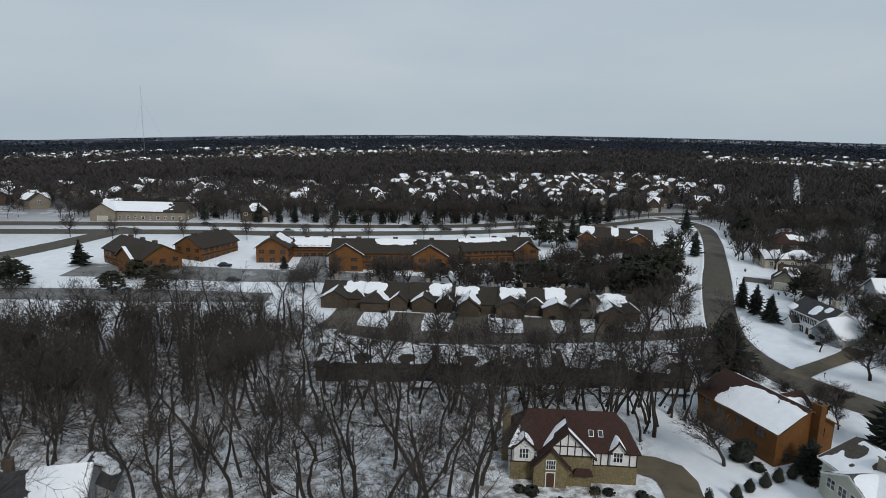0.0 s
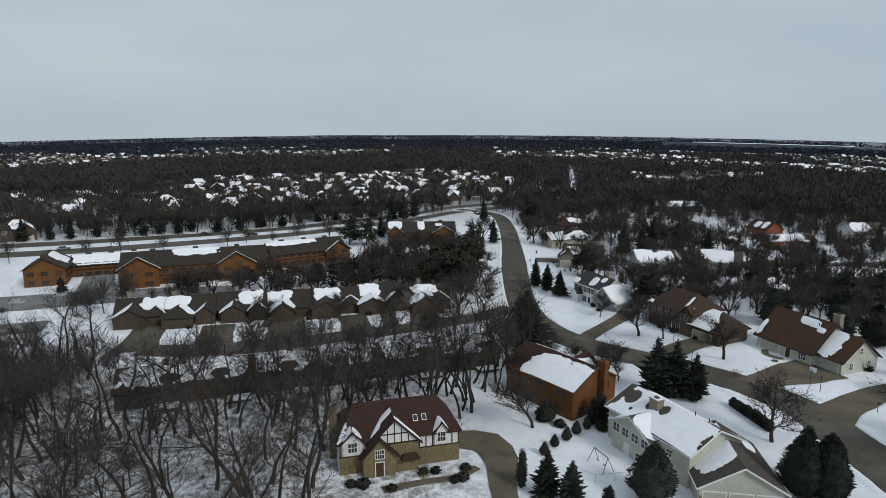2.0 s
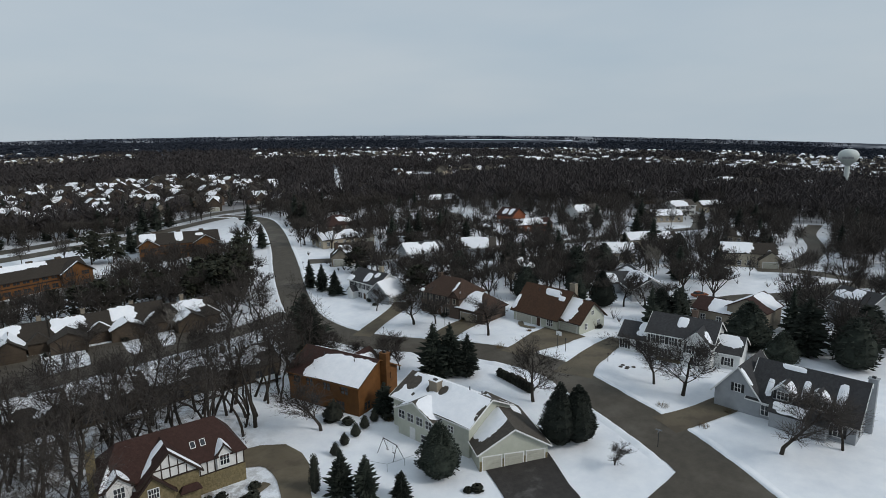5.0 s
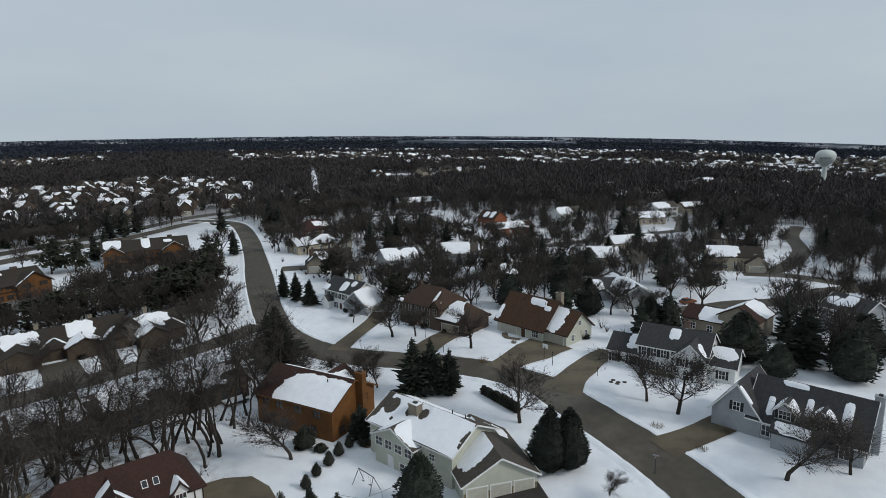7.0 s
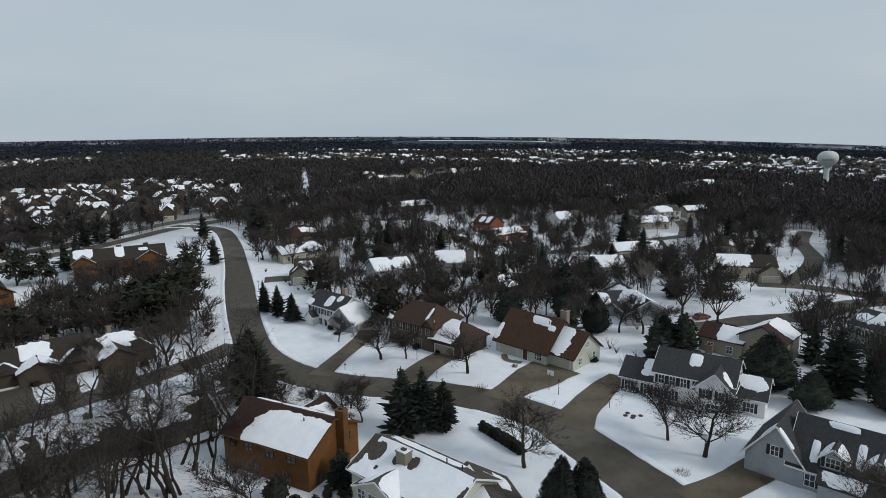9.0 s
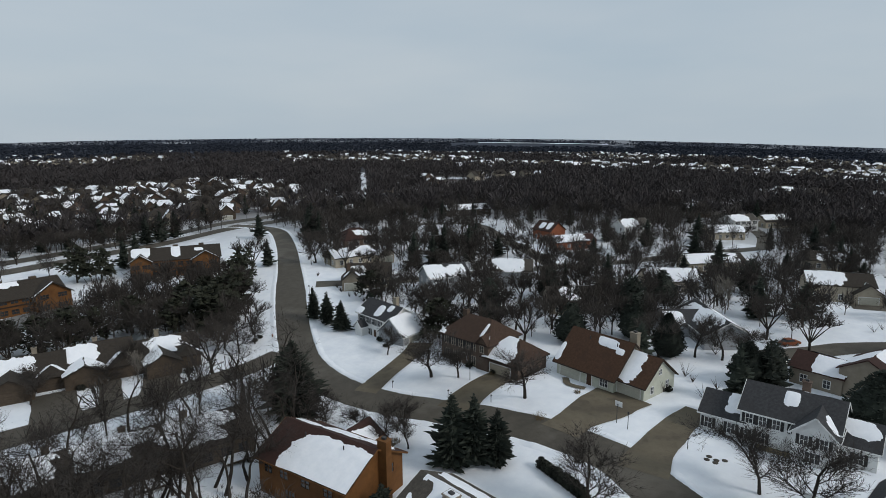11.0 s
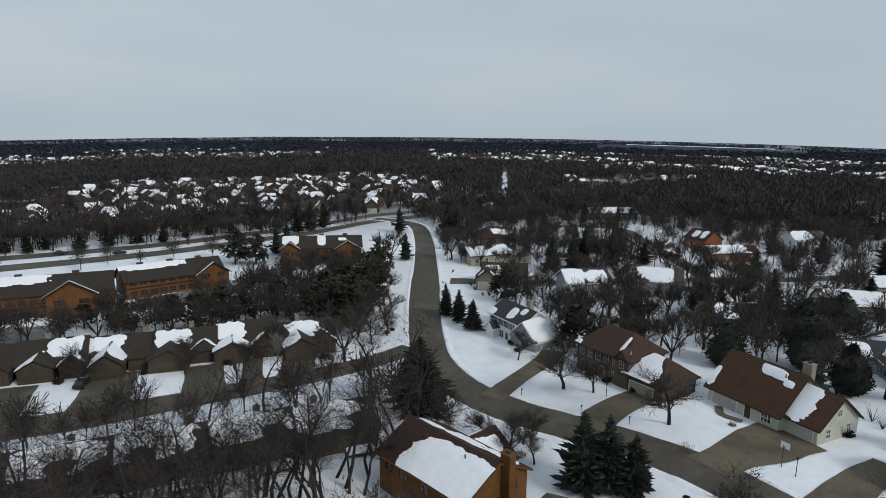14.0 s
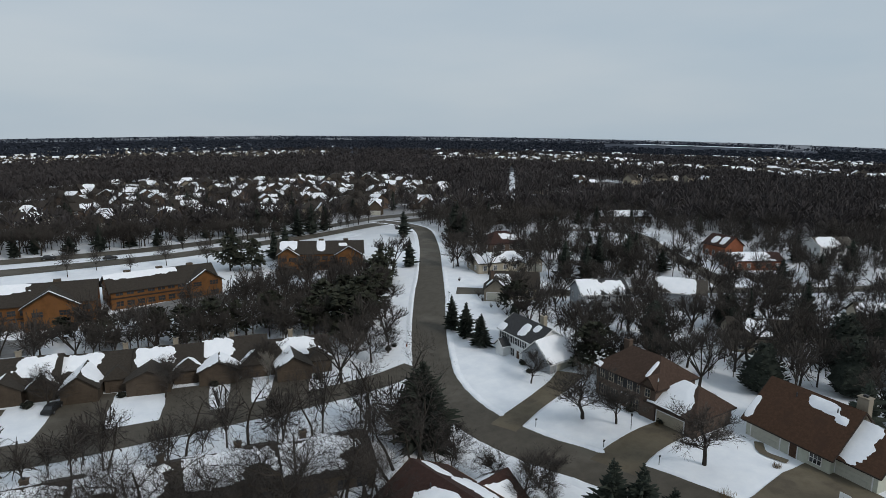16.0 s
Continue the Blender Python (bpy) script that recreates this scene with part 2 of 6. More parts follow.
# ---- ground ----
def build_ground():
    cx, cy = 40.0, 90.0
    radii, r = [0.0], 0.0
    while r < 4930:
        r += max(2.5, r * 0.028)
        radii.append(min(r, 4930))
    seg = 288
    verts, faces = [(cx, cy, terr(cx, cy))], []
    for r in radii[1:]:
        for k in range(seg):
            a = math.tau * k / seg
            x, y = cx + r * math.cos(a), cy + r * math.sin(a)
            verts.append((x, y, terr(x, y)))
    for k in range(seg):
        faces.append((0, 1 + k, 1 + (k + 1) % seg))
    for i in range(len(radii) - 2):
        a, b = 1 + i * seg, 1 + (i + 1) * seg
        for k in range(seg):
            k2 = (k + 1) % seg
            faces.append((a + k, b + k, b + k2, a + k2))
    m = bpy.data.materials.new("snowy_ground")
    m.use_nodes = True
    n, l = m.node_tree.nodes, m.node_tree.links
    b = n["Principled BSDF"]
    b.inputs["Roughness"].default_value = 0.8
    b.inputs["Specular IOR Level"].default_value = 0.2
    geo = n.new("ShaderNodeNewGeometry")

    def nz(scale, detail, rough=0.6):
        t = n.new("ShaderNodeTexNoise")
        t.inputs["Scale"].default_value, t.inputs["Detail"].default_value, t.inputs["Roughness"].default_value = scale, detail, rough
        l.new(geo.outputs["Position"], t.inputs["Vector"])
        return t.outputs["Fac"]

    def ramp(fac, p0, p1, c0, c1):
        r = n.new("ShaderNodeValToRGB")
        r.color_ramp.elements[0].position, r.color_ramp.elements[0].color = p0, (*c0, 1)
        r.color_ramp.elements[1].position, r.color_ramp.elements[1].color = p1, (*c1, 1)
        l.new(fac, r.inputs["Fac"])
        return r.outputs["Color"]

    def mix(fac, a, c):
        x = n.new("ShaderNodeMix")
        x.data_type = "RGBA"
        l.new(fac, x.inputs[0])
        l.new(a, x.inputs[6])
        l.new(c, x.inputs[7])
        return x.outputs[2]

    def prod(a, c):
        x = n.new("ShaderNodeMath")
        x.operation = "MULTIPLY"
        l.new(a, x.inputs[0])
        l.new(c, x.inputs[1])
        return x.outputs[0]

    def span(axis_out, lo, hi):
        x = n.new("ShaderNodeMapRange")
        x.interpolation_type = "SMOOTHSTEP"
        x.inputs["From Min"].default_value, x.inputs["From Max"].default_value = lo, hi
        l.new(axis_out, x.inputs["Value"])
        return x.outputs["Result"]

    snow = ramp(nz(0.35, 6), 0.3, 0.7, (0.72, 0.75, 0.80), (0.83, 0.85, 0.88))
    litter = ramp(nz(1.6, 8, 0.75), 0.3, 0.7, (0.07, 0.055, 0.042), (0.20, 0.17, 0.14))
    sep = n.new("ShaderNodeSeparateXYZ")
    l.new(geo.outputs["Position"], sep.inputs[0])
    # leaf litter shows through the thin snow of the wood
    wood = prod(span(sep.outputs[0], 34, 14), span(sep.outputs[1], 128, 112))
    patch = ramp(nz(0.55, 9, 0.72), 0.43, 0.58, (0, 0, 0), (0.85, 0.85, 0.85))
    col = mix(prod(wood, patch), snow, litter)
    # beyond the settlement: wood floor, fields and thin snow
    dist = n.new("ShaderNodeVectorMath")
    dist.operation = "LENGTH"
    l.new(geo.outputs["Position"], dist.inputs[0])
    far = span(dist.outputs["Value"], 225, 430)
    brown = ramp(nz(0.05, 5), 0.3, 0.7, (0.030, 0.024, 0.021), (0.075, 0.062, 0.054))
    bare = ramp(nz(0.018, 8, 0.68), 0.52, 0.62, (1, 1, 1), (0.0, 0.0, 0.0))
    col = mix(prod(far, bare), col, brown)
    # from 650 m out the ground colour carries the blue of distance haze
    hazy_floor = ramp(nz(0.008, 6), 0.3, 0.7, (0.014, 0.019, 0.033), (0.030, 0.037, 0.055))
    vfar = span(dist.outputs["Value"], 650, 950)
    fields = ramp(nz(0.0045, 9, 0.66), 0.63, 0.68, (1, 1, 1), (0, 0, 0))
    col = mix(prod(vfar, fields), col, hazy_floor)
    edge = span(dist.outputs["Value"], 3700, 4250)
    open_land = ramp(nz(0.0035, 8, 0.62), 0.50, 0.60, (0, 0, 0), (0.25, 0.25, 0.25))
    col = mix(prod(edge, open_land), col, snow)
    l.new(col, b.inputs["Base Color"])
    bp = n.new("ShaderNodeBump")
    bp.inputs["Strength"].default_value, bp.inputs["Distance"].default_value = 0.45, 0.2
    l.new(nz(0.8, 6), bp.inputs["Height"])
    l.new(bp.outputs["Normal"], b.inputs["Normal"])
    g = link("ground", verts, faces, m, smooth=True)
    tagged(g, "snow-covered suburban ground with brown leaf litter showing through", "ground", kind="structure")


build_ground()


def smooth_line(pts, step=2.0):
    """A Catmull-Rom line through (x, y, width) points."""
    out = []
    p = [np.array((*site(q[0], q[1]), q[2]), float) for q in pts]
    p = [2 * p[0] - p[1]] + p + [2 * p[-1] - p[-2]]
    for i in range(1, len(p) - 2):
        k = max(2, int(np.linalg.norm(p[i + 1][:2] - p[i][:2]) / step))
        for j in range(k):
            t = j / k
            out.append(0.5 * (2 * p[i] + (p[i + 1] - p[i - 1]) * t + (2 * p[i - 1] - 5 * p[i] + 4 * p[i + 1] - p[i + 2]) * t * t + (3 * p[i] - p[i - 1] - 3 * p[i + 1] + p[i + 2]) * t ** 3))
    out.append(p[-2])
    return out


ROADS = []


def site(x, y):
    """The plan was drawn a little small: it widens from the camera's start outwards."""
    d = math.hypot(x, y)
    k = 1.008 + 0.008 * sstep(55, 90, d) + 0.012 * sstep(170, 230, d) + 0.02 * sstep(60, 110, -x)
    return x * k, y * k


def ribbon(name, pts, material, label, category, lift=0.06, wobble=0.05, step=2.0, cross=5):
    line = smooth_line(pts, step)
    verts, faces = [], []
    for i, q in enumerate(line):
        a, c = line[max(0, i - 1)], line[min(len(line) - 1, i + 1)]
        d = (c - a)[:2]
        d = d / (np.linalg.norm(d) + 1e-9)
        nrm = np.array((-d[1], d[0]))
        ROADS.append((q[0], q[1], q[2] / 2))
        for k in range(cross):
            s = (k / (cross - 1) - 0.5) * q[2]
            if wobble and k in (0, cross - 1):
                s *= 1 + wobble * (noise.noise((q[0] * 0.35, q[1] * 0.35, k)) + 0.5 * noise.noise((q[0] * 1.1, q[1] * 1.1, k)))
            x, y = q[:2] + nrm * s
            crown = 0.05 * (1 - (2 * k / (cross - 1) - 1) ** 2)
            verts.append((x, y, terr(x, y) + lift + crown))
        if i:
            o = len(verts) - 2 * cross
            for k in range(cross - 1):
                faces.append((o + k, o + k + 1, o + cross + k + 1, o + cross + k))
    ob = link(name, verts, faces, material, smooth=True)
    return tagged(ob, label, category, kind="structure")


def snow_bank(pts, side, size=0.32, gaps=(), step=0.8):
    """The ridge that the plough left along one edge of a road."""
    line = smooth_line(pts, step)
    verts, faces = [], []
    for i, q in enumerate(line):
        a, c = line[max(0, i - 1)], line[min(len(line) - 1, i + 1)]
        d = (c - a)[:2]
        d = d / (np.linalg.norm(d) + 1e-9)
        nrm = np.array((-d[1], d[0])) * side
        g = 1.0
        for gx, gy, gr in gaps:
            gx, gy = site(gx, gy)
            g = min(g, sstep(gr - 0.8, gr + 0.8, math.hypot(q[0] + nrm[0] * q[2] / 2 - gx, q[1] + nrm[1] * q[2] / 2 - gy)))
        h = size * g * (0.75 + 0.9 * noise.noise((q[0] * 0.45, q[1] * 0.45, side * 5)))
        e = 0.22 * noise.noise((q[0] * 0.7, q[1] * 0.7, 9))
        for off, hh in ((-0.12, -0.05), (0.08, 0.65), (0.4, 1.0), (0.85, 0.55), (1.6, -0.15)):
            x, y = q[:2] + nrm * (q[2] / 2 + off + e)
            verts.append((x, y, terr(x, y) + (h * hh if g > 0.02 else -0.1) + (0.03 if 0 < hh else -0.03)))
        if i:
            o = len(verts) - 10
            for k in range(4):
                f = (o + k, o + k + 1, o + 5 + k + 1, o + 5 + k)
                faces.append(f if side < 0 else f[::-1])
    ob = link("snow_bank", verts, faces, SNOW, smooth=True)
    return tagged(ob, "low ploughed snow bank along the road edge", "snow bank", kind="structure")


STREET = [(84, 306, 8), (93, 292, 7.2), (95.5, 275, 7), (88, 241, 7.2), (78.6, 209, 7.6), (72.5, 190, 8.6), (66, 169.5, 8.4), (60.6, 150.6, 8.0), (58.0, 137, 7.8), (58.6, 124, 7.8), (62.6, 112, 7.8),
          (68.3, 102.5, 7.8), (73.8, 94, 7.8), (78.4, 84, 7.8), (80.4, 74, 7.8), (79.1, 66, 8.0), (77.5, 58, 8.1), (75.9, 50.3, 8.3), (73.3, 41, 8.3), (69.3, 30.5, 8.3), (66, 23, 8), (60, 10, 8)]
ribbon("road", STREET, ASPHALT, "curving residential street of damp worn asphalt", "road")
HIGHWAY = [(-420, 190, 7), (-260, 215, 7), (-165, 230, 7), (-120, 237, 7), (-72, 247, 7), (-8, 264, 7), (40, 290, 7), (90, 310, 7), (170, 345, 7), (330, 420, 7)]
for off in (-8.0, 8.0):
    ribbon("road", [(x - off * 0.3, y + off, w + 2.5) for x, y, w in HIGHWAY], ASPHALT, "wet grey carriageway beside a snowy median", "road", step=5)
ribbon("road", [(80, 189, 6), (96, 182, 6), (113, 177.5, 6), (131, 175, 6), (157, 168.5, 6), (183, 162, 6), (211, 158, 6), (250, 150, 6)], ASPHALT, "side street of dark asphalt between snowy yards", "road")
ribbon("road", [(157, 170, 6), (164, 190, 6), (170, 215, 6), (178, 240, 6), (174, 252, 6), (150, 262, 6)], ASPHALT, "narrow street winding uphill between houses", "road")
ribbon("road", [(133, 87, 5), (144.5, 81.3, 6), (155.6, 77.3, 6.5), (168.6, 70, 7), (186, 67, 7), (197.5, 61, 7)], ASPHALT, "quiet street with thawed asphalt beyond the yards", "road")
ribbon("road", [(189, 92, 6), (196, 82, 7), (198, 70, 7), (198, 56, 7), (202, 36, 7)], ASPHALT, "residential street of thawed asphalt", "road", lift=0.08)
ribbon("road", [(194, 87, 6), (215, 88.7, 6), (240, 96, 6), (270, 112, 6), (300, 122, 6)], ASPHALT, "narrow street climbing between wooded lots", "road", lift=0.07)
ribbon("road", [(250, 150, 6), (275, 165, 6), (300, 190, 6), (320, 220, 6)], ASPHALT, "narrow street between snowy gardens", "road")
ribbon("road", [(73, 37, 7), (60, 36, 7), (45, 36, 7), (30, 42, 7), (10, 44, 7)], ASPHALT, "short residential street of worn asphalt", "road")
ribbon("road", [(56, 147, 6.5), (48, 143.4, 6.5), (36, 139.6, 6.8), (24, 137, 7), (10, 134.6, 7.5), (-6, 132, 8.5), (-20, 132, 8), (-34, 135, 7)], ASPHALT, "dark asphalt lane through the condominiums", "road", lift=0.07)
for x0, y0, x1, y1, w in ((30, 136, 32.5, 152, 7), (14, 133, 13.5, 151, 7.5), (-3, 132, -3, 152, 9), (-19, 132, -19, 150, 8), (-35, 134, -35, 152, 8), (22, 134, 23, 152, 4)):
    ribbon("driveway", [(x0, y0, w + 2), ((x0 + x1) / 2, (y0 + y1) / 2, w), (x1, y1, w)], ASPHALT, "asphalt apron in front of condominium garages", "driveway", lift=0.09)
ribbon("road", [(-190, 135, 12), (-168, 170, 12), (-155, 200, 12), (-146, 232, 12)], ASPHALT, "wide thawed road joining the highway", "road")
ribbon("parking_lot", [(-128, 172, 16), (-100, 175, 15), (-80, 177, 15), (-48, 181, 13), (-18, 181, 10)], SALTED, "salt-whitened asphalt parking lot by the offices", "parking lot")
ribbon("parking_lot", [(-56, 182, 12), (-60, 200, 9), (-64, 222, 8)], SALTED, "salt-whitened drive between two office buildings", "driveway", lift=0.08)
ribbon("parking_lot", [(-160, 140, 12), (-120, 148, 12), (-92, 152, 12), (-60, 158, 9)], SALTED, "salt-whitened asphalt parking lot with snowy islands", "parking lot")
ribbon("parking_lot", [(-6, 195, 8), (8, 201, 12), (20, 206, 9)], SALTED, "snow-dusted parking court behind the condominiums", "parking lot")

ribbon("clearing", [(184.8, 377.7, 4), (247.8, 513.8, 5), (310.8, 650.0, 6)], SNOW, "straight snow-covered clearing running up through the woods", "clearing", step=8)
# driveways
ribbon("driveway", [(79.5, 84.3, 7), (84, 85.2, 6.4), (89.5, 86, 9.2), (94, 86.8, 9.8), (98, 87.2, 10.5)], CONCRETE, "broad damp concrete driveway in front of a garage", "driveway", lift=0.1)
ribbon("driveway", [(80.5, 69.8, 8), (86, 72, 5.8), (91, 73.6, 5.6), (97, 75.4, 5), (103, 76.4, 4.6)], CONCRETE, "curving damp concrete driveway", "driveway", lift=0.1)
ribbon("driveway", [(71, 100.5, 7.0), (78, 104, 6), (88.3, 106.8, 5.5)], CONCRETE, "damp concrete driveway leading to a brick house", "driveway", lift=0.1)
ribbon("driveway", [(62, 117, 5), (69, 121.5, 4.2), (78, 127, 4.6), (82, 130.5, 5.5)], CONCRETE, "damp concrete driveway leading to a white house", "driveway", lift=0.1)
ribbon("driveway", [(77.5, 48.2, 5.6), (84, 46.6, 5), (91.8, 45.8, 5.4)], CONCRETE, "damp concrete driveway leading to a grey house", "driveway", lift=0.1)
ribbon("driveway", [(55.3, 57.3, 10.2), (53.0, 51.5, 9.5), (50.0, 43, 9.0), (49, 37, 9)], BLACKTOP, "fresh black asphalt driveway of a three-car garage", "driveway", lift=0.1)
ribbon("driveway", [(23.6, 81.5, 5.5), (27.6, 79.8, 6.6), (28.3, 74.5, 5.2), (26.4, 68, 3.8), (25.2, 60, 3.4), (26, 44, 3.4)], CONCRETE, "curving damp concrete driveway of a tudor house", "driveway", lift=0.1)
ribbon("footpath", [(24.3, 73.2, 1.4), (21, 71.6, 1.4), (16, 71.4, 1.4), (10.5, 70.8, 1.6)], CONCRETE, "narrow concrete path to the tudor front door", "footpath", lift=0.13, step=1)
ribbon("footpath", [(94, 93, 1.3), (92.8, 96, 1.3), (94.5, 98.5, 1.3)], CONCRETE, "short concrete path to a brown house", "footpath", lift=0.14, step=1)
ribbon("driveway", [(57, 100, 6), (54, 98.5, 5), (50.5, 95.5, 5)], CONCRETE, "short damp concrete driveway of a cedar house", "driveway", lift=0.1)
ribbon("footpath", [(60.8, 57.5, 1.2), (63, 61, 1.2), (62, 66.5, 1.2), (58, 72, 1.2)], CONCRETE, "curved garden path beside a cream house", "footpath", lift=0.1, step=1)

GAPS = [(82, 85, 4.2), (83.6, 71.2, 4.4), (74.5, 101, 4), (64.5, 118, 3), (80.2, 47.5, 3.0), (54, 146.5, 4.5), (76.5, 188.5, 4.5), (57, 100.5, 4), (69, 38, 5)]
snow_bank(STREET, 1, 0.28, GAPS)
snow_bank(STREET, -1, 0.28, GAPS)


# ---- houses ----
MESHES = {}


def cached(key, build, material):
    if key not in MESHES:
        bm = bmesh.new()
        build(bm)
        me = bpy.data.meshes.new(key[0])
        bm.to_mesh(me)
        bm.free()
        me.materials.append(material)
        MESHES[key] = me
    return MESHES[key]


def window(parent, m, w, h, frame_mat=TRIM, bars=1, shutters=False):
    """A window in the plane y = 0 of m, facing -y, its middle at the origin."""
    def fr(bm):
        t = 0.09
        xs = [-w / 2 - t, -w / 2]
        for k in range(bars):
            c = (k + 1) / (bars + 1) * w - w / 2
            xs += [c - 0.03, c + 0.03]
        xs += [w / 2, w / 2 + t]
        zs = [-h / 2 - t, -h / 2, -0.025, 0.025, h / 2, h / 2 + t]
        grid = [[bm.verts.new((x, -0.02, z)) for z in zs] for x in xs]
        faces = [bm.faces.new((grid[i][j], grid[i + 1][j], grid[i + 1][j + 1], grid[i][j + 1])) for i in range(len(xs) - 1) for j in range(5) if i % 2 == 0 or j % 2 == 0]
        out = bmesh.ops.extrude_face_region(bm, geom=faces)
        bmesh.ops.translate(bm, vec=(0, -0.07, 0), verts=[v for v in out["geom"] if isinstance(v, bmesh.types.BMVert)])
        bmesh.ops.delete(bm, geom=[f for f in faces if f.is_valid], context="FACES_ONLY")
        bmesh.ops.recalc_face_normals(bm, faces=bm.faces[:])
    ob = shared("window", cached(("window_frame", w, h, bars, frame_mat.name), fr, frame_mat), parent, m)
    shared("pane", cached(("pane", w, h), lambda bm: box_bm(bm, 0, -0.01, 0, w, 0.03, h), GLASS), ob)
    if shutters:
        for s in (-1, 1):
            shared("shutter", cached(("shutter", h), lambda bm: box_bm(bm, 0, -0.04, 0, 0.42, 0.06, h + 0.1, 0.01), SHUTTER), ob, pose(s * (w / 2 + 0.33), 0, 0))
    return ob


def garage_door(parent, m, w, h=2.15, material=DOORP, edge=TRIM):
    def build(bm):
        for k in range(4):
            box_bm(bm, 0, -0.03, h / 8 + k * h / 4, w, 0.07, h / 4 - 0.025, 0.012)
    ob = shared("garage_door", cached(("garage_door", w, h, material.name), build, material), parent, m)

    def fr(bm):
        for cx, cz, sx, sz in ((0, h + 0.07, w + 0.3, 0.14), (-w / 2 - 0.08, h / 2, 0.14, h), (w / 2 + 0.08, h / 2, 0.14, h)):
            box_bm(bm, cx, -0.04, cz, sx, 0.1, sz)
    shared("frame", cached(("door_frame", w, h, edge.name), fr, edge), ob)
    return ob


def front_door(parent, m, w=1.0, h=2.1, material=BROWNDOOR):
    def build(bm):
        box_bm(bm, 0, -0.03, h / 2, w, 0.08, h, 0.01)
        for cz in (0.3, 0.7):
            for cx in (-0.22, 0.22):
                box_bm(bm, cx * w, -0.075, cz * h, 0.32 * w, 0.03, 0.3 * h, 0.008)
    ob = shared("door", cached(("door", w, h, material.name), build, material), parent, m)

    def fr(bm):
        for cx, cz, sx, sz in ((0, h + 0.06, w + 0.24, 0.12), (-w / 2 - 0.06, h / 2, 0.12, h), (w / 2 + 0.06, h / 2, 0.12, h)):
            box_bm(bm, cx, -0.04, cz, sx, 0.12, sz)
    shared("frame", cached(("entry_frame", w, h), fr, TRIM), ob)
    return ob


def block(parent, m, L, W, H, rise, wall, roof, kind="gable", over=0.45, base=0.0, hip=None, thick=0.2, deep=1.2, trim=None):
    """One volume: its ridge runs along local x. m: its place in the house. Returns what face() and drift() need."""
    a, c, e = L / 2, W / 2, base - deep
    hp = min(L / 2 - 0.05, hip if hip is not None else W / 2) if kind == "hip" else 0.0
    if kind == "gable":
        v = [(-a, -c, e), (a, -c, e), (a, c, e), (-a, c, e), (-a, -c, H), (a, -c, H), (a, c, H), (-a, c, H), (-a, 0, H + rise), (a, 0, H + rise)]
        f = [(0, 1, 5, 4), (2, 3, 7, 6), (1, 2, 6, 9, 5), (3, 0, 4, 8, 7), (0, 3, 2, 1), (4, 5, 9, 8), (6, 7, 8, 9)]
    else:
        v = [(-a, -c, e), (a, -c, e), (a, c, e), (-a, c, e), (-a, -c, H), (a, -c, H), (a, c, H), (-a, c, H)]
        f = [(0, 1, 5, 4), (1, 2, 6, 5), (2, 3, 7, 6), (3, 0, 4, 7), (0, 3, 2, 1), (4, 5, 6, 7)]
    w = link("wall", v, f, wall, parent)
    w.matrix_basis = m
    sl = rise / c
    A, C, z0, z1 = a + over, c + over, H - sl * over + 0.02, H + rise + 0.02
    R = A - hp
    up = [(-A, -C, z0), (A, -C, z0), (A, C, z0), (-A, C, z0), (-R, 0, z1), (R, 0, z1)]
    lo = [(x, y, z - thick) for x, y, z in up]
    rv = [(x, y, z + thick) for x, y, z in up] + up
    rf = [(0, 1, 5, 4), (2, 3, 4, 5), (1, 2, 5), (3, 0, 4)] if kind == "hip" else [(0, 1, 5, 4), (2, 3, 4, 5)]
    rf += [tuple(6 + i for i in q[::-1]) for q in rf]
    if kind == "hip":
        rf += [(6 + i, 6 + (i + 1) % 4, (i + 1) % 4, i) for i in range(4)]
    else:
        rf += [(6, 7, 1, 0), (8, 9, 3, 2), (7, 11, 5, 1), (11, 8, 2, 5), (9, 10, 4, 3), (10, 6, 0, 4)]
    r = link("roof", rv, rf, roof, parent)
    r.matrix_basis = m
    if trim:
        boards = [Matrix.Translation((0, s * (C + 0.05), z0 + 0.1)) @ Matrix.Diagonal((2 * A, 0.08, 0.2, 1)) for s in (-1, 1)]
        if kind == "gable":
            n = math.hypot(C, z1 - z0)
            for sx in (-1, 1):
                for sy in (-1, 1):
                    mm = Matrix.Translation((sx * (A + 0.04), sy * C / 2, (z0 + z1) / 2 + 0.08)) @ Matrix.Rotation(-sy * math.atan2(z1 - z0, C), 4, "X")
                    boards.append(mm @ Matrix.Diagonal((0.07, n, 0.22, 1)))
        else:
            boards += [Matrix.Translation((s * (A + 0.05), 0, z0 + 0.1)) @ Matrix.Diagonal((0.08, 2 * C, 0.2, 1)) for s in (-1, 1)]
        for mm in boards:
            bm = bmesh.new()
            bmesh.ops.create_cube(bm, size=1.0, matrix=mm)
            t = part("fascia", bm, trim, parent)
            t.matrix_basis = m
    return dict(parent=parent, m=m, L=L, W=W, H=H, rise=rise, A=A, C=C, R=R, z0=z0 + thick, z1=z1 + thick, base=base)


def face(b, side, u, z):
    """A pose on a wall of block b: side f, b, l or r; u along it, z up."""
    a, c = b["L"] / 2, b["W"] / 2
    return b["m"] @ {"f": pose(u, -c, z), "b": pose(u, c, z, 0, 0, 180), "r": pose(a, u, z, 0, 0, 90), "l": pose(-a, u, z, 0, 0, -90)}[side]


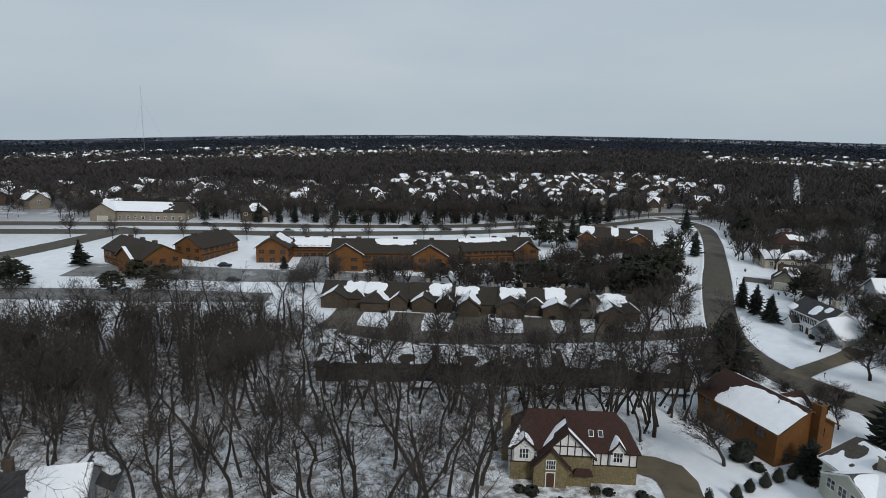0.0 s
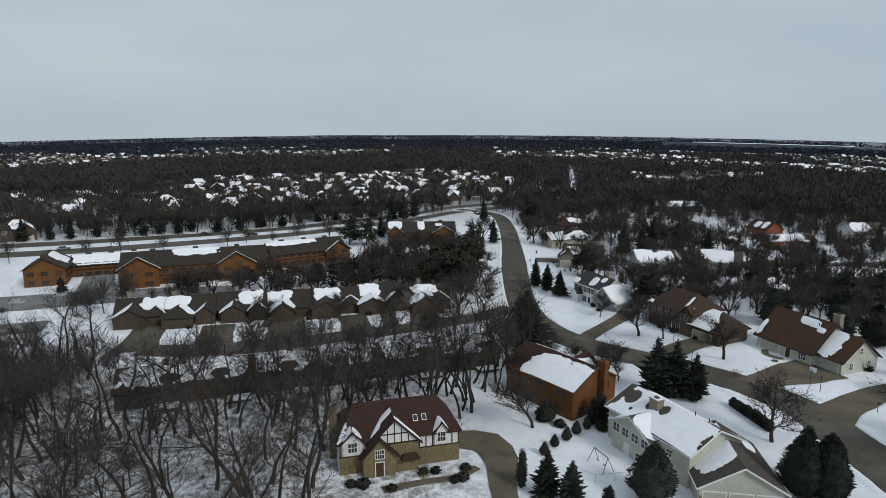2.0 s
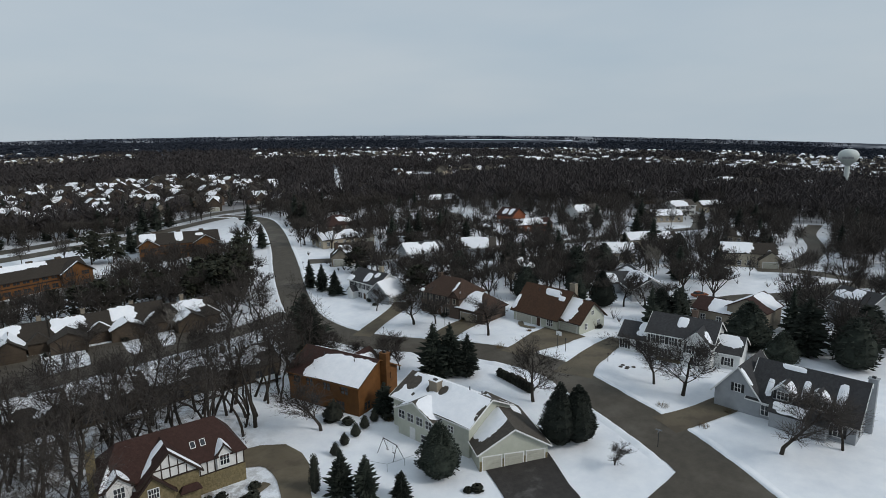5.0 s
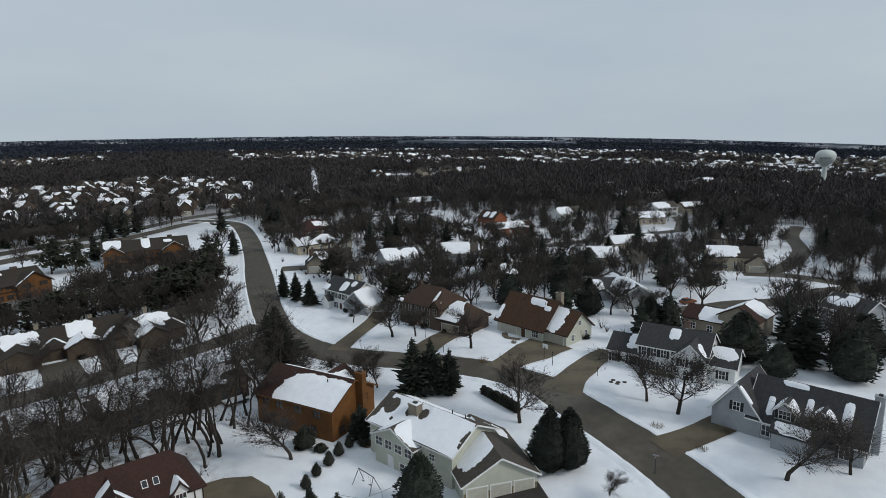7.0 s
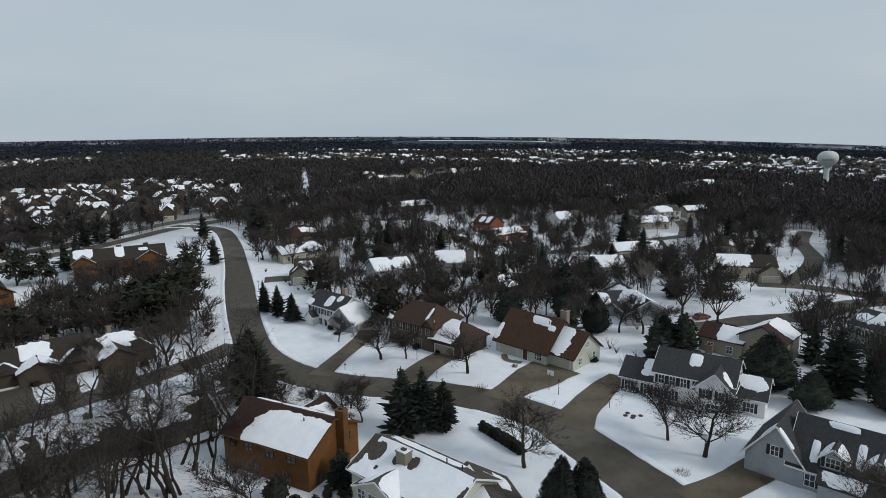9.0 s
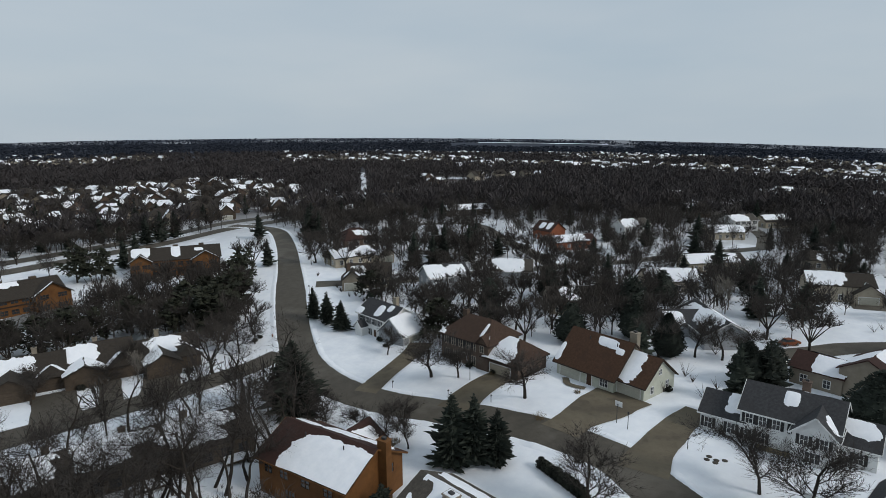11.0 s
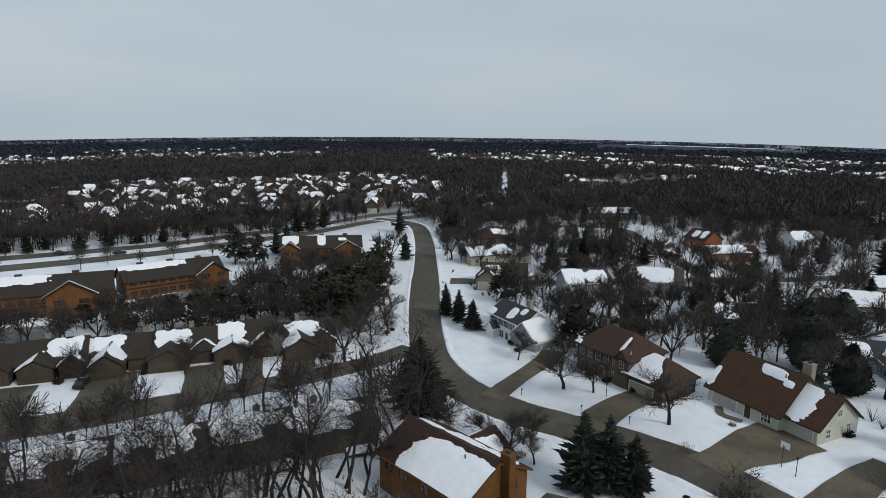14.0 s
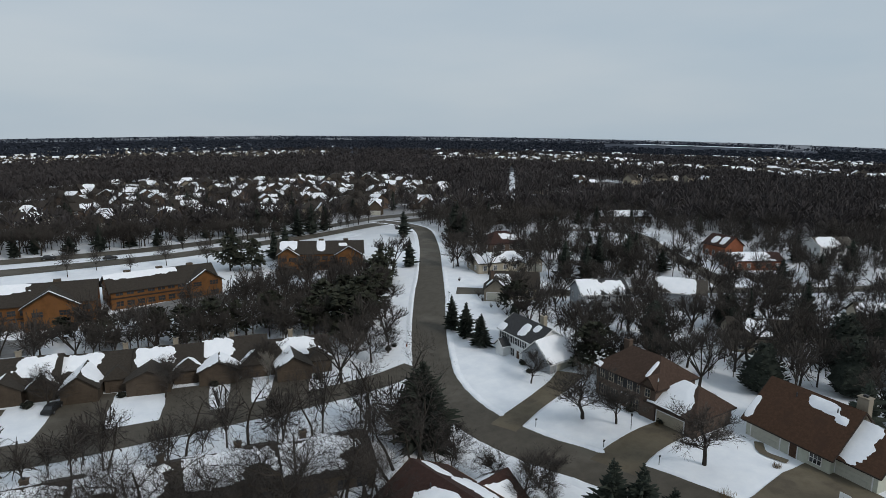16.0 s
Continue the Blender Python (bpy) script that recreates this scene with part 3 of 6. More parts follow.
def drift(b, side, blobs, rough=0.32, depth=0.16, res=0.34, seed=0.0, cut=()):
    """Snow left lying on one slope of a roof; blobs and cut: (along -1..1, down 0..1, half length, half drop) in metres for the last two."""
    s = -1 if side == "f" else 1
    n = math.hypot(b["C"], b["z1"] - b["z0"])
    nu, nv = max(4, int(2 * b["A"] / res)), max(4, int(n / res))
    verts, keep, faces = [], [], []
    for j in range(nv + 1):
        v = j / nv
        half = b["R"] + (b["A"] - b["R"]) * v
        for i in range(nu + 1):
            u = (2 * i / nu - 1) * half
            val = -9.0
            for bu, bv, ru, rv in blobs:
                du, dv = (u - bu * b["A"]) / ru, (v - bv) * n / rv
                val = max(val, 1 - (du ** 4 + dv ** 4) ** 0.25)
            for bu, bv, ru, rv in cut:
                du, dv = (u - bu * b["A"]) / ru, (v - bv) * n / rv
                val = min(val, math.hypot(du, dv) - 1)
            val += rough * noise.noise((u * 0.55 + seed, v * n * 0.55, seed * 1.7)) + 0.55 * rough * noise.noise((u * 1.7, v * n * 1.7 + seed, 3.3))
            h = min(1.0, max(-0.2, val * 3.2)) * depth
            y = s * b["C"] * v
            z = b["z1"] + (b["z0"] - b["z1"]) * v + h
            verts.append((u, y, z))
            keep.append(val > 0)
    for j in range(nv):
        for i in range(nu):
            q = (j * (nu + 1) + i, j * (nu + 1) + i + 1, (j + 1) * (nu + 1) + i + 1, (j + 1) * (nu + 1) + i)
            if any(keep[k] for k in q):
                faces.append(q if s > 0 else q[::-1])
    if not faces:
        return None
    root = list(range(len(verts)))

    def find(k):
        while root[k] != k:
            root[k] = root[root[k]]
            k = root[k]
        return k

    for q in faces:
        for k in q[1:]:
            root[find(k)] = find(q[0])
    isles = {}
    for q in faces:
        isles.setdefault(find(q[0]), []).append(q)
    for fs in isles.values():
        if len(fs) < 6:
            continue
        used = sorted({k for q in fs for k in q})
        ren = {k: i for i, k in enumerate(used)}
        ob = link("snow_patch", [verts[k] for k in used], [tuple(ren[k] for k in q)[::-1] for q in fs], ROOFSNOW, b["parent"], "smooth white snow left on the roof", smooth=True)
        ob.matrix_basis = b["m"]


def chimney(parent, m, h, s=0.9, material=BRICK):
    bm = bmesh.new()
    box_bm(bm, 0, 0, h / 2 - 0.5, s, s * 0.75, h + 1, 0.02)
    box_bm(bm, 0, 0, h + 0.06, s + 0.2, s * 0.75 + 0.2, 0.14, 0.02)
    ob = part("chimney", bm, material, parent)
    ob.matrix_basis = m
    part("flue", box_bm(bmesh.new(), 0, 0, h + 0.25, s * 0.4, s * 0.3, 0.35, 0.02), DARKMETAL, ob)
    return ob


def vents(b, us, side="b", drop=0.25):
    """Small roof pipes."""
    s = -1 if side == "f" else 1
    for u in us:
        z = b["z1"] + (b["z0"] - b["z1"]) * drop
        ob = shared("vent_pipe", cached(("vent_pipe",), lambda bm: bmesh.ops.create_cone(bm, cap_ends=True, segments=8, radius1=0.09, radius2=0.08, depth=0.8), DARKMETAL), b["parent"], b["m"] @ pose(u, s * b["C"] * drop, z + 0.25))


def house(name, x, y, yaw, label, z=None):
    e = new(name)
    x, y = site(x, y)
    e.matrix_basis = pose(x, y, terr(x, y) if z is None else z, 0, 0, yaw)
    e.empty_display_size = 2.0
    HOUSES.append((x, y))
    return tagged(e, label, "house")


HOUSES = []


def row(b, side, us, z, w, h, **kw):
    for u in us:
        window(b["parent"], face(b, side, u, z), w, h, **kw)


def tudor():
    p = house("tudor_house", 13.6, 79.8, 1.5, "tudor house of tan stone and half-timbered stucco with red-brown roof", -5)
    b = block(p, Matrix.Identity(4), 17.4, 8.0, 5.0, 3.6, STUCCO, SH_RED, "hip", hip=3.0)
    drift(b, "f", [(-0.93, 0.75, 0.7, 1.3), (-0.86, 0.4, 0.35, 1.4)], rough=0.2, seed=2)
    # stone ground storey, a little proud of the stucco
    for u, w in ((-6.4, 4.6), (5.4, 6.6)):
        box_part("stone_facing", (u, -4.06, 1.1), (w, 0.16, 3.0), STONE, p, "tan fieldstone facing")
    box_part("stone_facing", (8.76, 0, 1.1), (0.16, 8.1, 3.0), STONE, p, "tan fieldstone facing")
    for k in range(7):
        box_part("timber", (2.8 + k * 0.98, -4.03, 3.8), (0.14, 0.1, 2.3), TIMBER, p, bev=0)
    box_part("timber", (5.6, -4.04, 2.65), (6.3, 0.12, 0.18), TIMBER, p, bev=0)
    for k in range(5):
        box_part("timber", (-8.6 + k * 0.95, -4.03, 3.8), (0.14, 0.1, 2.3), TIMBER, p, bev=0)
    box_part("timber", (-6.7, -4.04, 2.65), (4.2, 0.12, 0.18), TIMBER, p, bev=0)
    # tall half-timbered gable
    g = block(p, pose(-1.1, -2.2, 0, 0, 0, 90), 6.0, 7.0, 4.6, 3.5, STONE, SH_RED, over=0.45, trim=TIMBER)
    drift(g, "b", [(-0.05, 0.4, 0.8, 2.2), (-0.2, 0.75, 1.3, 1.8)], rough=0.12, seed=5)
    drift(g, "f", [(-0.72, 0.5, 0.45, 3.0)], rough=0.15, seed=8)
    v = [(-3.3, 0, 0), (3.3, 0, 0), (0, 0, 3.3), (-3.3, -0.12, 0), (3.3, -0.12, 0), (0, -0.12, 3.3)]
    t = link("gable_panel", v, [(3, 4, 5), (0, 2, 1), (0, 1, 4, 3), (1, 2, 5, 4), (2, 0, 3, 5)], STUCCO, p, "white stucco gable between dark timbers")
    t.matrix_basis = pose(-1.1, -5.21, 4.6)
    for u in (-2, -1, 0, 1, 2):
        box_part("timber", (-1.1 + u, -5.34, 4.6 + (3.2 - abs(u)) / 2), (0.14, 0.08, 3.1 - abs(u)), TIMBER, p, bev=0)
    box_part("timber", (-1.1, -5.34, 4.6), (6.7, 0.1, 0.2), TIMBER, p, bev=0)
    box_part("timber", (-1.1, -5.34, 6.0), (3.8, 0.1, 0.16), TIMBER, p, bev=0)
    row(g, "l", [1.9], 3.6, 1.6, 1.3, bars=3)
    row(g, "l", [2.1], 1.2, 1.7, 1.4, bars=3)
    block(p, pose(1.1, -5.5, 0), 2.4, 1.0, 2.2, 0.5, STONE, SH_RED, "hip", hip=0.5, over=0.15, base=2.1, deep=0.1)
    # lower stone entrance gable
    e = block(p, pose(-3.3, -3.6, 0, 0, 0, 90), 4.4, 4.6, 3.2, 2.5, STONE, SH_RED, over=0.4, trim=TIMBER)
    drift(e, "b", [(0.2, 0.35, 1.5, 1.6)], rough=0.2, seed=11)
    window(p, face(e, "l", 0, 3.4), 1.2, 1.3, bars=3)
    front_door(p, face(e, "l", 0.0, 0.1), 1.1, 2.1)
    # dormers
    for u, w, y in ((-6.9, 2.8, -3.4), (6.0, 2.0, -3.3)):
        d = block(p, pose(u, y, 0, 0, 0, 90), 2.2, w, 5.1, 1.3, STUCCO, SH_RED, over=0.3, base=3.0, deep=0, trim=TIMBER)
        drift(d, "b", [(0, 0.45, 1.2, 1.0)], rough=0.15, seed=u)
        drift(d, "f", [(0, 0.45, 1.2, 0.8)], rough=0.15, seed=u + 3)
        window(p, face(d, "l", 0, 4.2), 1.2, 1.4, bars=2)
    row(b, "f", [4.2, 6.6], 1.3, 1.1, 1.6)
    row(b, "f", [-7.4], 1.4, 1.6, 1.5, bars=2)
    row(b, "r", [-2, 2], 3.8, 1.1, 1.3)
    row(b, "b", [-6, -2, 2, 6], 3.7, 1.2, 1.3)
    for u in (2.5, 3.8):
        k = box_part("skylight", (0, 0, 0), (0.7, 1.0, 0.14), TRIM, p, bev=0.01)
        k.matrix_basis = pose(u, -2.5, 6.62, math.degrees(math.atan2(3.6, 4.0)), 0, 0)
        box_part("pane", (0, 0, 0.08), (0.54, 0.84, 0.03), GLASS, k, bev=0)
    chimney(p, pose(-9.1, 1.0, 0), 8.0, 1.1, STONE)
    vents(b, [2, 6.5])


def cedar():
    p = house("cedar_house", 45.6, 92.6, 113.8, "two-storey house with orange cedar walls and a snowy brown roof", -5)
    b = block(p, Matrix.Identity(4), 16, 11.4, 5.3, 3.0, CEDAR, SH_RED, over=0.5, trim=CEDAR)
    drift(b, "b", [(-0.5, 0.66, 8.6, 3.9)], rough=0.10, seed=3, cut=[(0.62, 0.0, 2.6, 3.4)])
    drift(b, "f", [(0.1, 0.6, 3.0, 2.0), (-0.55, 0.75, 2.6, 1.7), (0.7, 0.35, 2.2, 1.2)], seed=7)
    row(b, "b", [-5, -1, 3, 6], 4.1, 1.5, 1.3, frame_mat=CEDAR)
    row(b, "b", [-4, 2], 1.2, 1.8, 1.6, bars=2, frame_mat=CEDAR)
    row(b, "l", [-3], 4.2, 1.3, 1.3, frame_mat=CEDAR)
    row(b, "l", [3.4], 1.2, 1.5, 1.4, frame_mat=CEDAR)
    chimney(p, pose(-8.6, -1.2, 0), 9.3, 1.5, CEDAR)
    w = block(p, pose(2.5, -7.2, 0, 0, 0, 90), 7, 7, 3.0, 2.4, CEDAR, SH_RED, over=0.5)
    drift(w, "f", [(0, 0.5, 3, 2.2)], seed=9)
    drift(w, "b", [(0, 0.5, 2.6, 1.6)], seed=10)
    garage_door(p, face(w, "l", 0, 0), 4.8)
    vents(b, [-4, 3])


def cream():
    p = house("cream_house", 53.2, 70.8, -79, "cream-sided house with an attached three-car garage under a snow-covered roof", -5)
    b = block(p, pose(0.5, 0, 0), 16.4, 9.8, 5.2, 2.5, CREAM, SH_GREY, over=0.5, trim=TRIM)
    drift(b, "f", [(0.05, 0.5, 8.3, 5.0)], rough=0.10, seed=1, cut=[(-0.72, 0.35, 1.2, 1.6), (-0.3, 0.3, 0.9, 1.1), (-0.02, 0.25, 0.8, 1.1), (-0.55, 0.7, 0.5, 0.4)])
    drift(b, "b", [(-0.2, 0.55, 7, 1.5)], rough=0.2, seed=4)
    # lower wing to the west with a band of windows
    w = block(p, pose(-1.2, -3.7, 0, 0, 0, 90), 5.2, 7.8, 4.5, 1.9, CREAM, SH_GREY, over=0.5, trim=TRIM)
    drift(w, "b", [(-0.45, 0.55, 1.3, 1.5)], rough=0.2, seed=6)
    drift(w, "f", [(0, 0.45, 2.9, 2.4)], rough=0.15, seed=2)
    row(w, "l", [-3, -1, 1, 3], 3.5, 1.35, 1.3)
    row(w, "l", [-2.2], 0.9, 1.7, 1.2)
    row(w, "r", [0], 0.9, 1.2, 1.2)
    front_door(p, face(w, "l", 0.6, -0.2), 0.95, 2.1, TRIM)
    row(b, "l", [-2.5, 1.5], 3.7, 1.8, 0.9, bars=2)
    row(b, "f", [4.6], 3.6, 1.0, 1.0)
    # garage wing, turned off the main axis
    g = block(p, pose(9.6, 1.2, 0, 0, 0, 79 + 68.4), 12.5, 10.4, 2.9, 3.0, CREAM, SH_GREY, over=0.45, trim=TRIM, base=0)
    drift(g, "b", [(0.05, 0.36, 5.0, 3.0)], rough=0.22, seed=12, cut=[(0.25, 0.05, 0.9, 2.0)])
    drift(g, "f", [(0.6, 0.7, 2.0, 1.0)], seed=13)
    for u in (-3.3, 0, 3.3):
        garage_door(p, face(g, "l", u, 0.05), 2.75)
    for u in (-4.95, -1.65, 1.65, 4.95):
        ob = box_part("stone_pier", (0, 0, 0.8), (0.42, 0.14, 1.6), STONE, p, "short stone pier between garage doors")
        ob.matrix_basis = face(g, "l", u, 0)
    c = chimney(p, pose(-1.2, -1.6, 0), 8.4, 1.7, TAUPE)
    box_part("snow_cap", (0, 0, 8.56), (1.6, 1.2, 0.12), ROOFSNOW, c, "snow cap on the chimney", 0.04)
    vents(b, [3, 5.5])


def brownroof():
    p = house("brown_roofed_house", 101.2, 95.8, 97, "long house with a steep rust-brown roof and pale walls", -2.3)
    b = block(p, Matrix.Identity(4), 12.8, 11.2, 2.9, 5.2, CREAM, SH_BROWN, over=0.6, trim=TIMBER)
    drift(b, "b", [(1.0, 0.68, 1.0, 2.0), (-0.3, 0.16, 2.2, 0.9), (-0.72, 0.3, 0.7, 0.5)], rough=0.25, seed=1)
    drift(b, "f", [(0.2, 0.5, 6, 3.6)], seed=2)
    g = block(p, pose(-9.1, -0.4, 0), 5.4, 9.8, 2.8, 3.8, CREAM, SH_BROWN, over=0.5, trim=TIMBER)
    drift(g, "b", [(0.5, 0.4, 1.9, 3.8)], rough=0.3, seed=3)
    drift(g, "f", [(0.0, 0.4, 3.4, 2.8)], seed=5)
    garage_door(p, face(b, "b", 3.2, 0), 4.6)
    garage_door(p, face(g, "b", 0.3, 0), 4.6)
    row(g, "l", [-2.5, 2.4], 1.5, 0.9, 1.3, frame_mat=TRIM)
    row(g, "l", [0], 4.3, 0.8, 1.0)
    front_door(p, face(b, "b", -1.2, 0), 1.1)
    row(b, "b", [-4.4], 1.5, 1.6, 1.4, bars=2)
    row(b, "r", [-3, 3], 1.5, 1.6, 1.4)
    chimney(p, pose(-6.0, -1.2, 0), 9.8, 1.5, TAUPE)
    vents(b, [2, -4], "b", 0.2)


def brickhouse():
    p = house("brick_house", 87.8, 116.4, -76, "two-storey brown brick house with a hipped dark-brown roof and garage wing", -2.4)
    b = block(p, Matrix.Identity(4), 12.6, 9.8, 5.5, 3.3, BRICK, SH_COCOA, "hip", hip=3.8, over=0.5, trim=TIMBER)
    drift(b, "f", [(0.5, 0.5, 0.32, 1.8), (0.84, 0.5, 0.32, 1.8), (-0.95, 0.95, 1.4, 0.9)], rough=0.2, res=0.2, seed=1)
    row(b, "f", [-5, -3, -1, 1, 3, 5], 4.2, 0.95, 1.5, frame_mat=TAN, shutters=True)
    row(b, "f", [-4.6, -2.4, 2.4, 4.6], 1.4, 1.0, 1.7, frame_mat=TAN, shutters=True)
    front_door(p, face(b, "f", 0, 0), 1.2, 2.3)
    row(b, "l", [-2, 2], 4.2, 1, 1.4, frame_mat=TAN)
    g = block(p, pose(9.2, -0.4, 0), 8.5, 9.4, 3.2, 3.2, BRICK, SH_COCOA, "hip", hip=3.4, over=0.5, trim=TIMBER)
    drift(g, "f", [(-0.25, 0.55, 3.6, 3.6)], rough=0.15, seed=6, cut=[(0.9, 0.1, 3.0, 3.0)])
    drift(g, "b", [(0.2, 0.5, 2, 1.6)], seed=9)
    garage_door(p, face(g, "f", 0, 0), 4.9, 2.15, TAN)
    d = block(p, pose(4.9, -3.6, 0, 0, 0, 90), 3.4, 3.0, 5.3, 1.7, BRICK, SH_COCOA, over=0.35)
    window(p, face(d, "l", 0, 4.4), 0.9, 1.3, frame_mat=TAN)
    chimney(p, pose(-5.6, 2.0, 0), 8.9, 1.2, BRICK)
    vents(b, [2.5])


def whitegarage():
    p = house("white_house", 79.8, 142.6, -80, "white two-storey house with a snow-roofed garage wing", -3.2)
    b = block(p, Matrix.Identity(4), 12.5, 7.8, 5.1, 2.6, WHITEWALL, SH_DARK, over=0.4, trim=TRIM)
    drift(b, "f", [(0.1, 0.55, 1.2, 1.7), (0.5, 0.25, 0.9, 0.8), (-0.9, 0.8, 1.3, 1)], seed=4)
    row(b, "f", [-4.8, -2.4, 0, 2.4], 3.9, 0.95, 1.4, shutters=True)
    row(b, "f", [-4.6, -1.8], 1.3, 1.2, 1.5, shutters=True)
    front_door(p, face(b, "f", 0.8, 0))
    w = block(p, pose(-3.4, -4.6, 0, 0, 0, 90), 2.4, 2.6, 2.5, 1.2, WHITEWALL, SH_DARK, over=0.3, trim=TRIM)
    g = block(p, pose(6.6, -0.6, 0, 0, 0, 100), 7.6, 7.4, 2.9, 3.4, GREYWALL, SH_DARK, over=0.45, trim=TRIM)
    drift(g, "b", [(0, 0.5, 4.0, 3.2)], rough=0.12, seed=5)
    drift(g, "f", [(0, 0.45, 4.2, 3.6)], rough=0.1, seed=6)
    row(g, "l", [0], 3.6, 0.9, 1.0)
    garage_door(p, face(g, "f", 0.6, 0), 4.8)
    chimney(p, pose(0.5, 2.6, 0), 8.6, 1.2, TAN)


def whitelong():
    p = house("white_colonial_house", 105.6, 63.0, -72, "white colonial house with black shutters and a charcoal roof", -2.2)
    b = block(p, Matrix.Identity(4), 12.5, 9, 5.0, 2.9, WHITEWALL, SH_DARK, over=0.4, trim=TRIM)
    drift(b, "f", [(-0.02, 0.3, 1.0, 1.3)], rough=0.2, seed=3)
    drift(b, "b", [(0.2, 0.4, 5, 2.8)], seed=1)
    row(b, "f", [-5, -3.2, -1.4, 1.0, 3.0], 3.9, 0.9, 1.5, shutters=True)
    row(b, "f", [-5, -3.2, 1.6, 4.2], 1.3, 0.95, 1.6, shutters=True)
    front_door(p, face(b, "f", -1, 0), 1.1, 2.2, TRIM)
    q = block(p, pose(3.6, -3.2, 0, 0, 0, 90), 6.4, 5.4, 4.6, 2.5, WHITEWALL, SH_DARK, over=0.4, trim=TRIM)
    drift(q, "f", [(-0.1, 0.6, 1.6, 1.3)], seed=7)
    row(q, "l", [-1.2, 1.2], 3.6, 0.9, 1.4, shutters=True)
    row(q, "l", [0], 1.3, 1.8, 1.5, bars=2)
    w = block(p, pose(-8.8, -0.6, 0), 6.2, 7.4, 2.9, 2.4, WHITEWALL, SH_DARK, over=0.4, trim=TRIM)
    drift(w, "f", [(0.55, 0.35, 1.5, 1.7)], seed=5)
    row(w, "f", [-1.9, 1.4], 1.4, 1.0, 1.6, shutters=True)
    row(w, "l", [-2, 1.2], 1.4, 1.0, 1.6, shutters=True)
    e = block(p, pose(8.4, 0.8, 0), 4.6, 7.6, 3.0, 2.4, WHITEWALL, SH_DARK, over=0.4, trim=TRIM)
    drift(e, "f", [(0.1, 0.35, 2.2, 1.4)], seed=8)
    row(e, "f", [0.2], 1.4, 1.0, 1.5, shutters=True)
    chimney(p, pose(1, 2.5, 0), 8.8, 1.1, BRICK)
    box_part("porch_step", (-1.0, -5.1, 0.05), (5.5, 1.3, 0.3), STONE, p, "low stone porch step")


def greycape():
    p = house("grey_cape_house", 96.2, 35.8, -81, "grey cape house with two dormers and a charcoal roof", -2.2)
    b = block(p, Matrix.Identity(4), 14.5, 9.6, 3.0, 4.9, GREYWALL, SH_DARK, over=0.45, trim=TRIM)
    drift(b, "f", [(0.6, 0.6, 0.5, 3.2), (-0.62, 0.62, 0.4, 1.5), (0.0, 0.5, 0.35, 1.7), (-0.3, 0.06, 1.6, 0.4)], rough=0.25, seed=2)
    row(b, "f", [-4.8, -2.0, 2.4, 5.0], 1.4, 1.1, 1.6, shutters=True)
    front_door(p, face(b, "f", 0.3, 0), 1.1, 2.2)
    row(b, "r", [-2, 2], 1.4, 1.0, 1.5, shutters=True)
    row(b, "r", [0], 4.4, 1.0, 1.3, shutters=True)
    for u in (-2.6, 2.0):
        d = block(p, pose(u, -2.7, 0, 0, 0, 90), 3.6, 2.7, 5.0, 1.3, GREYWALL, SH_DARK, over=0.35, base=3.4, deep=0.3, trim=TRIM)
        drift(d, "b", [(0, 0.55, 2.2, 0.7)], rough=0.25, seed=u)
        drift(d, "f", [(-0.3, 0.55, 1.3, 0.8)], rough=0.25, seed=u + 4)
        window(p, face(d, "l", 0, 4.4), 1.5, 1.2, bars=2, shutters=True)
    pr = block(p, pose(0.2, -5.6, 0), 7.5, 2.6, 2.6, 0.9, GREYWALL, SH_DARK, over=0.3, deep=0)
    drift(pr, "f", [(-0.3, 0.5, 2.4, 1.1)], seed=9)
    g = block(p, pose(-9.0, -0.2, 0, 0, 0, 90), 9.5, 7.0, 3.0, 4.5, GREYWALL, SH_DARK, over=0.45, trim=TRIM)
    drift(g, "b", [(-0.85, 0.25, 0.6, 1.4)], rough=0.2, seed=6)
    drift(g, "f", [(-0.9, 0.3, 0.4, 1.6)], rough=0.2, seed=16)
    window(p, face(g, "l", 0, 4.0), 0.9, 1.3, shutters=True)
    garage_door(p, face(g, "f", -1.2, 0), 4.9)
    chimney(p, pose(7.6, 1.2, 0), 8.4, 1.2, GREYWALL)


